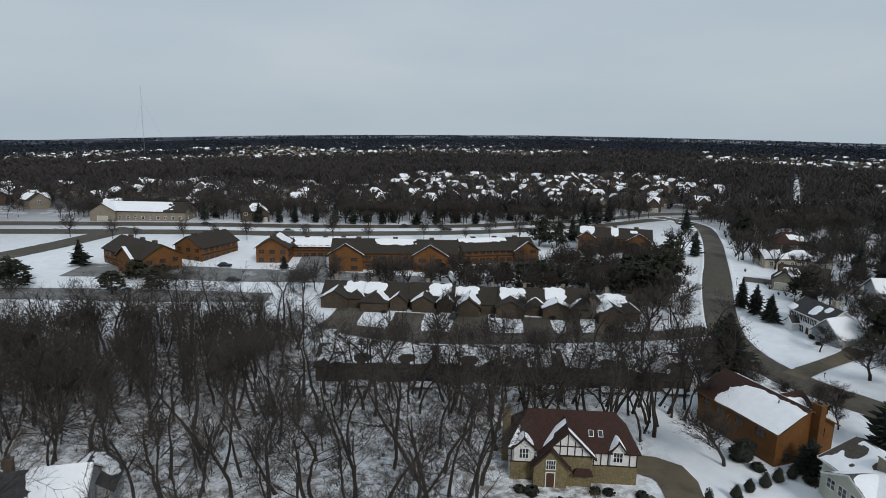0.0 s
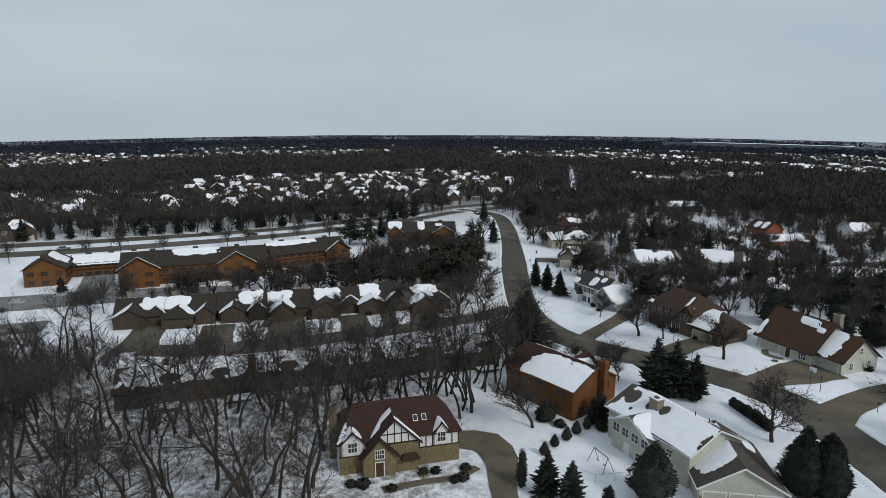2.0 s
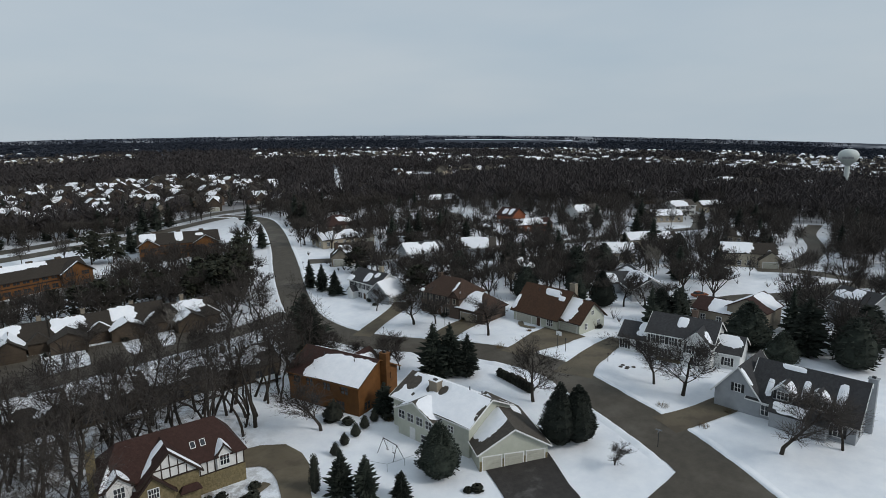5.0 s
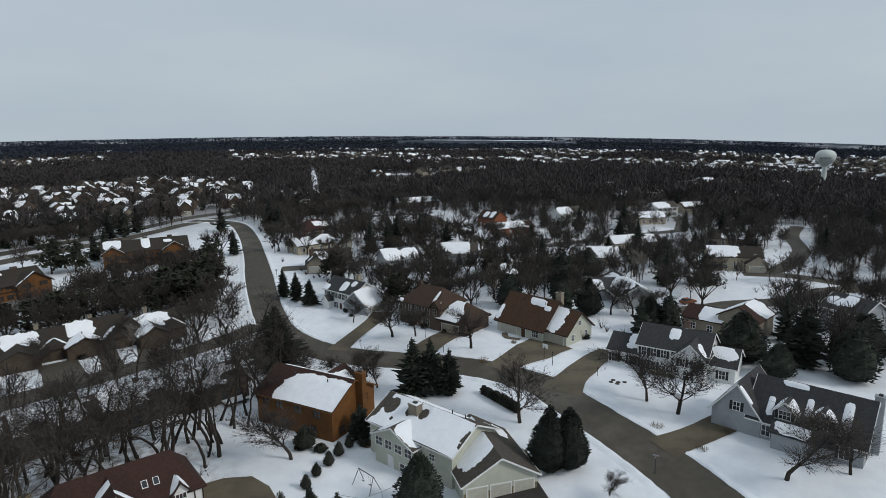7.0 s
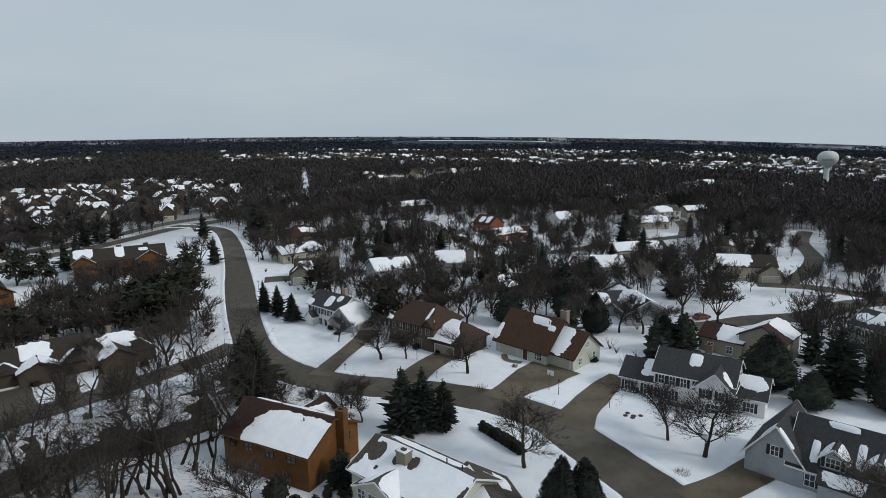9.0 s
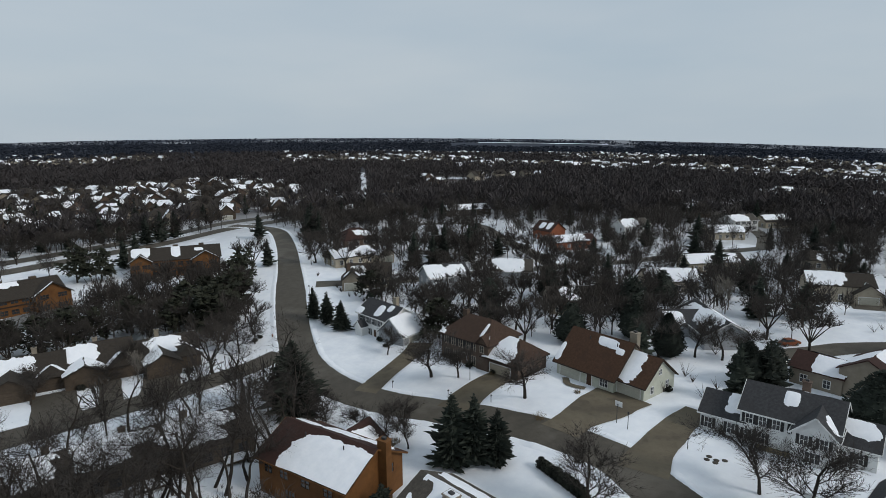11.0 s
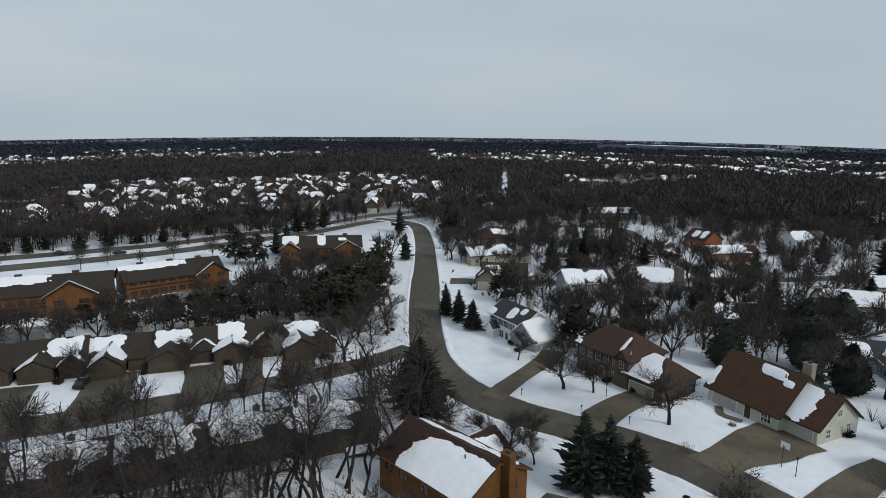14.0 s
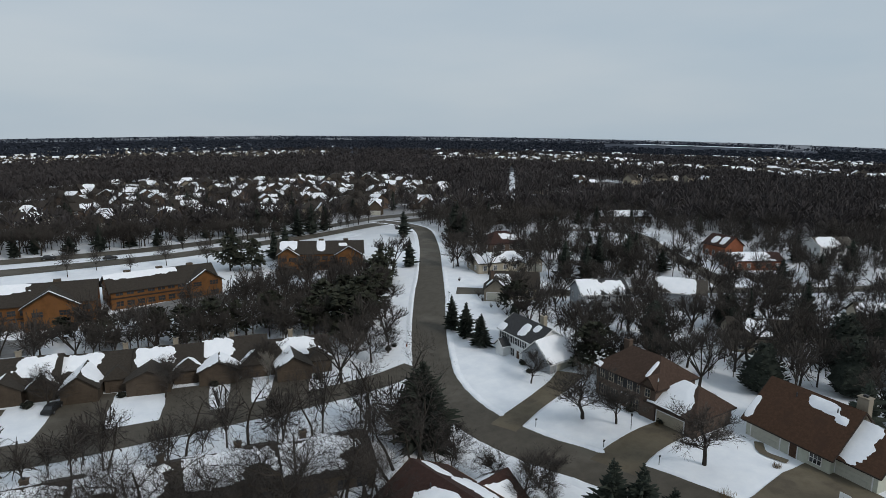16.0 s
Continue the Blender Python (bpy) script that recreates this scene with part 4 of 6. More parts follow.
def simple(name, x, y, yaw, L, W, H, rise, wall, roof, label, kind="gable", snow=0.5, wing=None, seed=1, chim=None, storeys=1, garage=True):
    """A plainer house farther off: one or two volumes, windows, door, snow."""
    p = house(name, x, y, yaw, label)
    rg = random.Random(seed)
    b = block(p, Matrix.Identity(4), L, W, H, rise, wall, roof, kind, trim=TRIM if wall in (WHITEWALL, GREYWALL, CREAM) else None)
    for side in "fb":
        drift(b, side, [(rg.uniform(-0.6, 0.6), rg.uniform(0.3, 0.6), L * 0.5 * snow * rg.uniform(0.7, 1.3), W * 0.55 * snow * rg.uniform(0.8, 1.3)) for _ in range(2)], seed=seed * 3.1, res=0.5)
    n = max(2, int(L / 3.2))
    for s in range(storeys):
        for side in "fb":
            row(b, side, [(k + 0.5) / n * (L - 1) - (L - 1) / 2 for k in range(n)], 1.4 + 2.6 * s, 1.1, 1.4, shutters=wall in (WHITEWALL, GREYWALL))
        row(b, "l", [-W / 4, W / 4], 1.4 + 2.6 * s, 1.0, 1.3)
        row(b, "r", [-W / 4, W / 4], 1.4 + 2.6 * s, 1.0, 1.3)
    if wing:
        wx, wy, wl, ww, wh, wr, wyaw = wing
        g = block(p, pose(wx, wy, 0, 0, 0, wyaw), wl, ww, wh, wr, wall, roof)
        for side in "fb":
            drift(g, side, [(rg.uniform(-0.4, 0.4), 0.5, wl * 0.55 * snow, ww * 0.6 * snow)], seed=seed * 5.7, res=0.5)
        if garage:
            garage_door(p, face(g, "l" if wyaw else "f", 0, 0), min(4.6, ww - 1.5))
        else:
            row(g, "l" if wyaw else "f", [0], 1.5, 1.6, 1.4)
    if chim:
        chimney(p, pose(*chim, 0), H + rise + 0.7, 1.0, BRICK)
    return p


def near_houses():
    tudor()
    cedar()
    cream()
    brownroof()
    brickhouse()
    whitegarage()
    whitelong()
    greycape()
    simple("split_level_house", 131.8, 71.2, -84, 8.6, 8, 3.2, 2.0, TAUPE, SH_RED, "taupe split-level house with a snowy brown roof", snow=0.6, wing=(7.6, 1.0, 9, 8.4, 5.0, 2.4, 90), seed=2, garage=False)
    simple("deck_house", 138.5, 98.5, 56, 19, 10, 3.2, 2.8, GREYWALL, SH_DARK, "pale grey house with a charcoal gabled roof and patches of snow", snow=0.42, wing=(3, 6.5, 9, 8, 3.0, 2.3, 90), seed=3, garage=False)
    simple("tan_house", 194, 98, -50, 16, 9, 4.6, 2.6, TAN, SH_UMBER, "tan two-storey house among bare trees", snow=0.55, wing=(6, -3, 7, 6.5, 3, 2.4, 90), seed=4, storeys=1)
    simple("grey_house", 154.0, 50.2, 73, 9.5, 8.6, 5.4, 2.6, GREYWALL, SH_DARK, "grey two-storey house with dark shutters", snow=0.3, seed=5, storeys=2)
    simple("grey_house", 109.6, 164.2, -9, 12.5, 8.6, 5.3, 2.8, GREYWALL, SH_DARK, "grey two-storey house with a small back porch", snow=0.5, wing=(-4.5, -5, 4, 4, 2.6, 1.6, 90), seed=6, storeys=2, garage=False)
    simple("grey_house", 131.5, 160.2, -40, 12, 8, 4.8, 2.8, GREYWALL, SH_GREY, "grey house with a broad snow patch on its roof", snow=0.7, seed=7, storeys=1)
    simple("stone_chimney_house", 94.0, 181.5, -25, 13, 9, 3.2, 3.2, TAUPE, SH_UMBER, "low taupe house with a brown roof", snow=0.25, wing=(-5, -4, 7, 6, 3, 2.6, 90), seed=8, chim=(-6, -3))
    simple("ranch_house", 102, 206.5, 3, 22, 9, 3.0, 2.2, TAN, SH_UMBER, "long low ranch house with a snowy roof", snow=0.8, wing=(7, -4.4, 6, 6, 3, 2.4, 90), seed=9)
    simple("ranch_house", 112, 231.5, 5, 14, 10, 3.0, 3.4, BRICK, SH_RED, "low house with a dark-brown hipped roof", "hip", snow=0.3, seed=10)
    simple("ranch_house", 195, 277, -10, 25, 9, 3.0, 2.2, UMBERWALL, SH_UMBER, "long low house with a white snow-covered roof", snow=1.0, seed=11)
    simple("rust_house", 187, 205, 95, 10, 9, 4.2, 3.2, REDWALL, SH_RED, "rust-red gabled house beside a curving street", snow=0.3, seed=12)
    simple("ranch_house", 184, 189, -12, 18, 8, 3.0, 2.0, REDWALL, SH_RED, "low ranch house with a snowy roof", snow=0.8, seed=13)
    simple("white_house", 222, 192.5, -10, 14, 9, 5.3, 2.6, WHITEWALL, SH_GREY, "white two-storey house above a snowy lawn", snow=0.45, seed=14, storeys=2)
    simple("grey_house", -50, 57.5, 20, 12, 9, 5.0, 3.0, GREYWALL, SH_DARK, "grey-roofed house at the edge of the wood", snow=0.5, wing=(4.5, 5, 6, 6, 3.4, 2.2, 90), seed=15, chim=(-3, 2), garage=False)
    simple("taupe_house", 128, 131, -30, 14, 9, 3.4, 2.8, TAUPE, SH_UMBER, "taupe house half hidden by tall trees", snow=0.4, seed=16)
    simple("taupe_house", 165, 130, -35, 15, 9, 3.4, 2.8, TAN, SH_UMBER, "tan house half hidden by dark spruces", snow=0.75, seed=17)
    simple("ranch_house", 199, 139, -25, 20, 9, 3.0, 2.2, TAN, SH_UMBER, "low tan house with snow patches on its roof", snow=0.8, seed=18)
    simple("ranch_house", 232, 118, -60, 16, 9, 3.2, 2.4, TAUPE, SH_UMBER, "taupe house among bare trees", snow=0.4, seed=19)
    simple("ranch_house", 256, 172, -30, 16, 9, 3.2, 2.4, TAN, SH_UMBER, "tan house on a wooded lot", snow=0.5, seed=20)
    simple("white_house", 281, 180, -15, 14, 9, 5, 2.4, WHITEWALL, SH_GREY, "white house beyond a snowy garden", snow=0.6, seed=21, storeys=2)
    simple("ranch_house", 306, 178, -20, 16, 9, 3.2, 2.6, TAN, SH_UMBER, "tan house on a wooded lot", snow=0.5, seed=22)


def condos():
    # front row
    rg = random.Random(5)
    for k in range(6):
        x = -25.5 + k * 11.8
        p = house("condominium", x, 109.6 + 0.075 * (x + 26), 4.5, "brown-sided condominium unit with a low umber roof and snow", -5)
        b = block(p, pose(0, rg.uniform(-0.7, 0.7), 0), 11.6, 11.0, 3.0 + 0.02 * k, 2.5 + 0.02 * (k % 2), UMBERWALL, SH_UMBER, over=0.35)
        drift(b, "f", [(rg.uniform(-0.3, 0.3), 0.4, 6.0, 2.6)], rough=0.3, seed=k * 2.3, cut=[(rg.uniform(-0.8, 0.8), 0.6, 1.8, 1.4)])
        drift(b, "b", [(rg.uniform(-0.5, 0.5), 0.5, 3.6, 2.4)], rough=0.4, seed=k * 4.1)
        row(b, "f", [-4, -1.4, 1.4, 4], 1.4, 1.5, 1.5, frame_mat=UMBERWALL)
        row(b, "b", [-3.6, 3.6], 1.5, 1.3, 1.3, frame_mat=UMBERWALL)
        d = box_part("deck", (2.6, -7.0, 0.4), (4.4, 2.8, 0.25), UMBERWALL, p, "brown wooden back deck under snow")
        box_part("snow_cap", (0, 0, 0), (4.2, 2.6, 0.16), ROOFSNOW, d, bev=0.05).matrix_basis = pose(2.6, -7.0, 0.6)
        chimney(p, pose(rg.uniform(-4, 4), 2.6, 0), 5.6, 0.9, UMBERWALL)
    # back row, with gabled garages towards the lane
    for k in range(7):
        x = -38 + k * 12.0
        p = house("condominium", x, 158.5 + rg.uniform(-1, 1), rg.uniform(-2, 3), "brown condominium unit with a gabled garage and patchy roof snow", -5)
        b = block(p, pose(0, rg.uniform(-1.2, 1.2), 0), 11.9, 9.5, 3.1, 2.6 + 0.35 * (k % 3), UMBERWALL, SH_UMBER, over=0.35)
        drift(b, "f", [(rg.uniform(-0.6, 0.6), 0.4, 3.4, 2.2)], rough=0.35, seed=k * 1.9)
        drift(b, "b", [(rg.uniform(-0.6, 0.6), 0.4, 4.4, 2.6)], rough=0.35, seed=k * 2.7)
        for u, ln, gw, gr in ((-2.4 + rg.uniform(-0.8, 0.8), rg.uniform(7, 10.5), rg.uniform(5.8, 7.4), rg.uniform(1.6, 2.2)), (3.6, rg.uniform(2.5, 6), rg.uniform(3.8, 5.4), rg.uniform(1.3, 2.0))):
            g = block(p, pose(u, -4.5, 0, 0, 0, 90), ln, gw, 2.8, gr, UMBERWALL, SH_UMBER, "hip" if rg.random() < 0.35 else "gable", over=0.4)
            if (k + (u > 0)) % 3 != 1:
                drift(g, "b", [(-0.1, 0.5, ln * 0.5, 2.6)], rough=0.4, seed=k * 3.3 + u)
            if (k + (u > 0)) % 2:
                drift(g, "f", [(0.1, 0.5, ln * 0.45, 2.0)], rough=0.3, seed=k * 4.3 + u)
            garage_door(p, face(g, "l", 0, 0), 3.8 if u < 0 else 2.6, 2.1, UMBERWALL, UMBERWALL)
        row(b, "b", [-4, -1, 2, 4.6], 1.5, 1.2, 1.4, frame_mat=UMBERWALL)
        chimney(p, pose(rg.uniform(-5, 5), 1.2, 0), 7.0, 0.9, TAUPE)


def office(x, y, yaw, L, W, H, rise, gables, label, snow=(), z=None):
    p = house("office_building", x, y, yaw, label, z)
    p["category"] = "office building"
    b = block(p, Matrix.Identity(4), L, W, H, rise, CEDAR, SH_UMBER, over=0.6, deep=2.5)
    n = int(L / 2.6)
    for zz in (1.5, 4.4):
        row(b, "f", [(k + 0.5) / n * (L - 1.5) - (L - 1.5) / 2 for k in range(n)], zz, 1.7, 1.3, frame_mat=CEDAR)
        row(b, "l", [-W / 3, 0, W / 3], zz, 1.8, 1.3, frame_mat=CEDAR)
        row(b, "r", [-W / 3, 0, W / 3], zz, 1.8, 1.3, frame_mat=CEDAR)
    box_part("belt_board", (0, -W / 2 - 0.08, 3.0), (L + 0.2, 0.14, 0.35), TIMBER, p, bev=0.01)
    for u, ln, w, gh, gr in gables:
        g = block(p, pose(u, -W / 2 + 0.5, 0, 0, 0, 90), ln, w, gh, gr, CEDAR, SH_UMBER, over=0.7, deep=2.5)
        for zz in (1.4, 4.2):
            row(g, "l", [-w / 4, w / 4], zz, 2.2, 1.2, frame_mat=CEDAR, bars=2)
        drift(g, "b", [(-0.9, 0.5, 0.8, 5)], rough=0.15, seed=u)
        drift(g, "f", [(-0.9, 0.5, 0.8, 5)], rough=0.15, seed=u + 2)
    for side, blobs in snow:
        drift(b, side, blobs, rough=0.2, seed=x, res=0.6)
    for k in range(3):
        box_part("roof_unit", (L * (k - 1) * 0.3, 0.5, H + rise + 0.3), (1.6, 1.2, 0.9), UMBERWALL, p, "boxy vent on the ridge")
    return p


def offices():
    lb = "long cedar-clad office building with brown roof and projecting gables"
    office(-31, 198, 7, 42, 13, 6.2, 3.4, [(-16, 6, 11, 6.0, 3.4), (12, 6, 11, 6.0, 3.4)], lb, [("f", [(0.0, 0.15, 7, 2.0)]), ("b", [(0, 0.5, 19, 5)])], -3.9)
    office(-73, 199.5, 98, 14, 11, 5.8, 3.2, [], "cedar-clad office building with a gable end", [("f", [(0.3, 0.4, 4, 3)])], -3.9)
    office(-58, 208, 10, 22, 9, 4.6, 2.2, [], "low cedar-clad link building under snow", [("f", [(0, 0.4, 11, 4)])], -3.6)
    office(2.5, 210.5, 21, 27, 11, 5.0, 3.2, [(10, 4, 9, 4.8, 3.0)], "cedar-clad office wing with a snowy brown roof", [("b", [(0, 0.4, 12, 5)]), ("f", [(-0.4, 0.1, 9, 1.4)])], -3.0)
    office(48.3, 231.5, -9, 27, 11, 6.0, 3.0, [(-10.5, 3, 6, 5.8, 2.0), (9, 3, 8, 5.6, 2.4)], "orange cedar office building with angular snowy roof", [("f", [(-0.75, 0.3, 2.8, 2.6), (0.0, 0.35, 1.4, 3.0), (0.5, 0.3, 1.3, 0.8)])], -1.8)
    office(-110.5, 180.5, -33, 27, 13, 6.0, 3.6, [(6, 5, 10, 5.8, 3.2)], lb, [("b", [(0.3, 0.5, 7, 4)])], -4.8)
    office(-97, 197.5, 72, 18, 12, 5.6, 3.4, [], lb, [("b", [(-0.3, 0.4, 7, 4)])], -4.2)
    q = simple("hall", -152, 256, 8, 38, 15, 4.2, 3.4, TAUPE, SH_UMBER, "wide taupe hall with a snow-covered roof by the highway", snow=1.2, wing=(-17, -4, 11, 11, 4.4, 3.4, 90), seed=31)
    q["category"] = "hall"


near_houses()
condos()
offices()


# ---- trees ----
def frame_of(d):
    d = d / np.linalg.norm(d)
    a = np.cross(d, (0.3, 0.2, 1.0) if abs(d[2]) < 0.9 else (1.0, 0.1, 0.0))
    a = a / np.linalg.norm(a)
    return a, np.cross(d, a)


def sticks(segs, sides=3):
    """A mesh of tapered sticks (p0, p1, r0, r1)."""
    verts, faces = [], []
    for p0, p1, r0, r1 in segs:
        d = p1 - p0
        if np.linalg.norm(d) < 1e-6:
            continue
        a, c = frame_of(d)
        o = len(verts)
        for p, r in ((p0, r0), (p1, r1)):
            for k in range(sides):
                t = math.tau * k / sides
                verts.append(p + r * (math.cos(t) * a + math.sin(t) * c))
        for k in range(sides):
            k2 = (k + 1) % sides
            faces.append((o + k, o + k2, o + sides + k2, o + sides + k))
    return verts, faces


def to_mesh(name, vf, material):
    me = bpy.data.meshes.new(name)
    me.from_pydata([tuple(v) for v in vf[0]], [], vf[1])
    me.materials.append(material)
    me.update()
    return me


def grow(rg, segs, p, d, L, r, lev, top, lift, ang, rmin, free, many=0):
    n = (6, 3, 3, 2)[lev]
    for i in range(n):
        d = d + np.array([rg.gauss(0, 0.15), rg.gauss(0, 0.15), rg.gauss(0, 0.08) + lift * (0.3 if lev else 0.0)])
        d = d / np.linalg.norm(d)
        p2 = p + d * L / n * rg.uniform(0.85, 1.15)
        r2 = max(rmin, r * (0.76 if lev else 0.84))
        segs[lev].append((p, p2, r, r2))
        p, r = p2, r2
        if lev < top and not (lev == 0 and i < free):
            for _ in range((2, 2, 3)[lev] + (1 if rg.random() < 0.4 else 0) + (many if lev else 0)):
                a, c = frame_of(d)
                t = rg.uniform(0, math.tau)
                s = math.radians(rg.uniform(*ang))
                nd = d * math.cos(s) + (a * math.cos(t) + c * math.sin(t)) * math.sin(s)
                nd[2] = nd[2] * 0.85 + lift * 0.4
                k = (0.36, 0.52, 0.72)[lev] * (1.15 - 0.4 * i / n if lev == 0 else 1.0)
                grow(rg, segs, p, nd / np.linalg.norm(nd), L * k * rg.uniform(0.75, 1.25), max(rmin, r * 0.55), lev + 1, top, lift, ang, rmin, free, many)


def twigs(segs):
    """Fine shoots, each a narrow tapered blade."""
    verts, faces = [], []
    for i, (p0, p1, r0, r1) in enumerate(segs):
        a, c = frame_of(p1 - p0)
        w = a if i % 2 else c
        o = len(verts)
        verts += [p0 - w * r0 * 1.25, p0 + w * r0 * 1.25, p1]
        faces.append((o, o + 1, o + 2))
    return verts, faces


def join(*vfs):
    verts, faces = [], []
    for v, f in vfs:
        o = len(verts)
        verts += v
        faces += [tuple(i + o for i in q) for q in f]
    return verts, faces


def bare_parts(seed, h, r, top, lift, ang, rmin, lean=0.05, free=2, many=0):
    rg = random.Random(seed)
    segs = [[], [], [], []]
    d = np.array([rg.gauss(0, lean), rg.gauss(0, lean), 1.0])
    grow(rg, segs, np.array([0.0, 0.0, -0.3]), d / np.linalg.norm(d), h * 0.8, r, 0, top, lift, ang, rmin, free, many)
    hi = max(float(s[1][2]) for q in segs for s in q)
    k = h / hi
    segs = [[(a * k, b * k, r0, r1) for a, b, r0, r1 in q] for q in segs]
    trunk = join(sticks(segs[0], 6), sticks(segs[1], 3))
    if top == 2:
        return join(sticks(segs[0], 3), twigs(segs[1])), twigs(segs[2])
    return trunk, join(sticks(segs[2], 3), twigs(segs[3]))


def bare_meshes(seed, h, r, top, lift, ang, rmin, lean=0.05, free=2, bark=None, twig=None, many=0):
    a, b = bare_parts(seed, h, r, top, lift, ang, rmin, lean, free, many)
    return to_mesh("trunk", a, bark or BARK), to_mesh("crown", b, twig or TWIG)


def domed(seed, h, r, n, w):
    """A bare tree with a rounded crown of fine shoots."""
    rg = random.Random(seed)
    lean = np.array([rg.gauss(0, 0.3), rg.gauss(0, 0.3), 0])
    fork = np.array([0, 0, h * rg.uniform(0.17, 0.3)]) + lean * 0.4
    limbs = [(np.array([0, 0, -0.3]), fork, 0.2, 0.15)]
    ends = []
    for i in range(6):
        t = math.tau * (i + rg.uniform(-0.3, 0.3)) / 6
        q = r * rg.uniform(0.25, 0.6) if i else 0.3
        e = np.array([q * math.cos(t), q * math.sin(t), h * rg.uniform(0.5, 0.76)]) + lean
        limbs.append((fork, e, 0.11, 0.04))
        ends.append(e)
    v, f = sticks(limbs, 3)
    v, f = list(v), [q[:3] for q in f] + [(q[0], q[2], q[3]) for q in f if len(q) == 4]
    for i in range(n):
        e = ends[rg.randrange(6)]
        p0 = fork + (e - fork) * rg.uniform(0.3, 1.0)
        t, u = rg.uniform(0, math.tau), rg.uniform(-0.75, 1.0)
        c = math.sqrt(max(0.0, 1 - u * u)) * rg.uniform(0.45, 1.06)
        p1 = np.array([r * c * math.cos(t), r * c * math.sin(t), h * (0.56 + 0.44 * u)]) + lean
        p1 = p0 + (p1 - p0) * rg.uniform(0.65, 1.0)
        s = np.array([rg.gauss(0, 1), rg.gauss(0, 1), rg.gauss(0, 0.5)])
        s = s / np.linalg.norm(s) * w
        # a limb's tip fans out into fine shoots
        if i % 2:
            p0, p1 = p1, p0
            s = s * 1.7
        f.append((len(v), len(v) + 1, len(v) + 2))
        v += [p0 - s, p0 + s, p1]
    return np.array(v), np.array(f)


def broad_meshes(seed, h, r):
    """A wide old shade tree: forked limbs and a dense dome of bare shoots."""
    rg = random.Random(seed)
    fork = np.array([rg.gauss(0, 0.3), rg.gauss(0, 0.3), h * 0.2])
    limbs, ends = [(np.array([0, 0, -0.3]), fork, 0.34, 0.27)], []
    for i in range(7):
        t = math.tau * (i + rg.uniform(-0.3, 0.3)) / 7
        q = r * rg.uniform(0.3, 0.55)
        e = np.array([q * math.cos(t), q * math.sin(t), h * rg.uniform(0.45, 0.62)])
        limbs.append((fork, e, 0.17, 0.09))
        for _ in range(5):
            t2, q2 = t + rg.gauss(0, 0.6), r * rg.uniform(0.45, 0.9)
            e2 = np.array([q2 * math.cos(t2), q2 * math.sin(t2), h * (0.5 + 0.42 * math.sqrt(max(0.0, 1 - (q2 / r) ** 2)) * rg.uniform(0.5, 1.0))])
            limbs.append((e, e2, 0.08, 0.03))
            ends.append((e, e2))
    fine, fans = [], []
    for i in range(1300):
        e, e2 = ends[rg.randrange(len(ends))]
        p0 = e + (e2 - e) * rg.uniform(0.2, 1.0)
        d = p0 / np.linalg.norm(p0) * 0.8 + np.array([rg.gauss(0, 0.5), rg.gauss(0, 0.5), rg.gauss(0.25, 0.4)])
        p1 = p0 + d / np.linalg.norm(d) * rg.uniform(0.12, 0.3) * r
        (fans if i % 3 == 0 else fine).append((p1, p0, 0.045, 0) if i % 3 == 0 else (p0, p1, 0.03, 0))
    return to_mesh("trunk", sticks(limbs, 5), BARK), to_mesh("crown", twigs(fine + fans), TWIG)


def thicket(name, kinds, places, material, label, category):
    """Trees too many to count, joined into one."""
    vs, fs, o = [], [], 0
    for k, x, y, s, t in places:
        v, f3 = kinds[k]
        c, q = math.cos(t) * s, math.sin(t) * s
        w = np.empty_like(v)
        w[:, 0] = v[:, 0] * c - v[:, 1] * q + x
        w[:, 1] = v[:, 0] * q + v[:, 1] * c + y
        w[:, 2] = v[:, 2] * s + terr(x, y)
        vs.append(w)
        fs.append(f3 + o)
        o += len(v)
    v, f = np.concatenate(vs), np.concatenate(fs)
    me = bpy.data.meshes.new(name)
    me.vertices.add(len(v))
    me.vertices.foreach_set("co", v.ravel())
    me.loops.add(f.size)
    me.loops.foreach_set("vertex_index", f.ravel().astype(np.int32))
    me.polygons.add(len(f))
    me.polygons.foreach_set("loop_start", np.arange(0, f.size, 3, dtype=np.int32))
    me.update(calc_edges=True)
    me.materials.append(material)
    return tagged(new(name, me), label, category, kind="stuff")


def spray(verts, faces, p, d, L, w, droop, side=0.5):
    """A flat drooping bough: a kite with two side shoots."""
    d = d / np.linalg.norm(d)
    s = np.cross(d, (0, 0, 1.0))
    s = s / (np.linalg.norm(s) + 1e-9)
    up = np.array([0, 0, 1.0])
    o = len(verts)
    mid = p + d * L * 0.5 - up * droop * L * 0.25
    tip = p + d * L - up * droop * L
    verts += [p, mid + s * w - up * 0.12 * L, tip, mid - s * w - up * 0.12 * L, mid + up * 0.07 * L,
              mid + s * w * 1.5 + d * L * 0.28 - up * droop * L * 0.6, mid - s * w * 1.5 + d * L * 0.24 - up * droop * L * 0.6]
    faces += [(o, o + 4, o + 1), (o + 1, o + 4, o + 2), (o + 2, o + 4, o + 3), (o + 3, o + 4, o), (o + 1, o + 2, o + 5), (o + 3, o + 6, o + 2)]


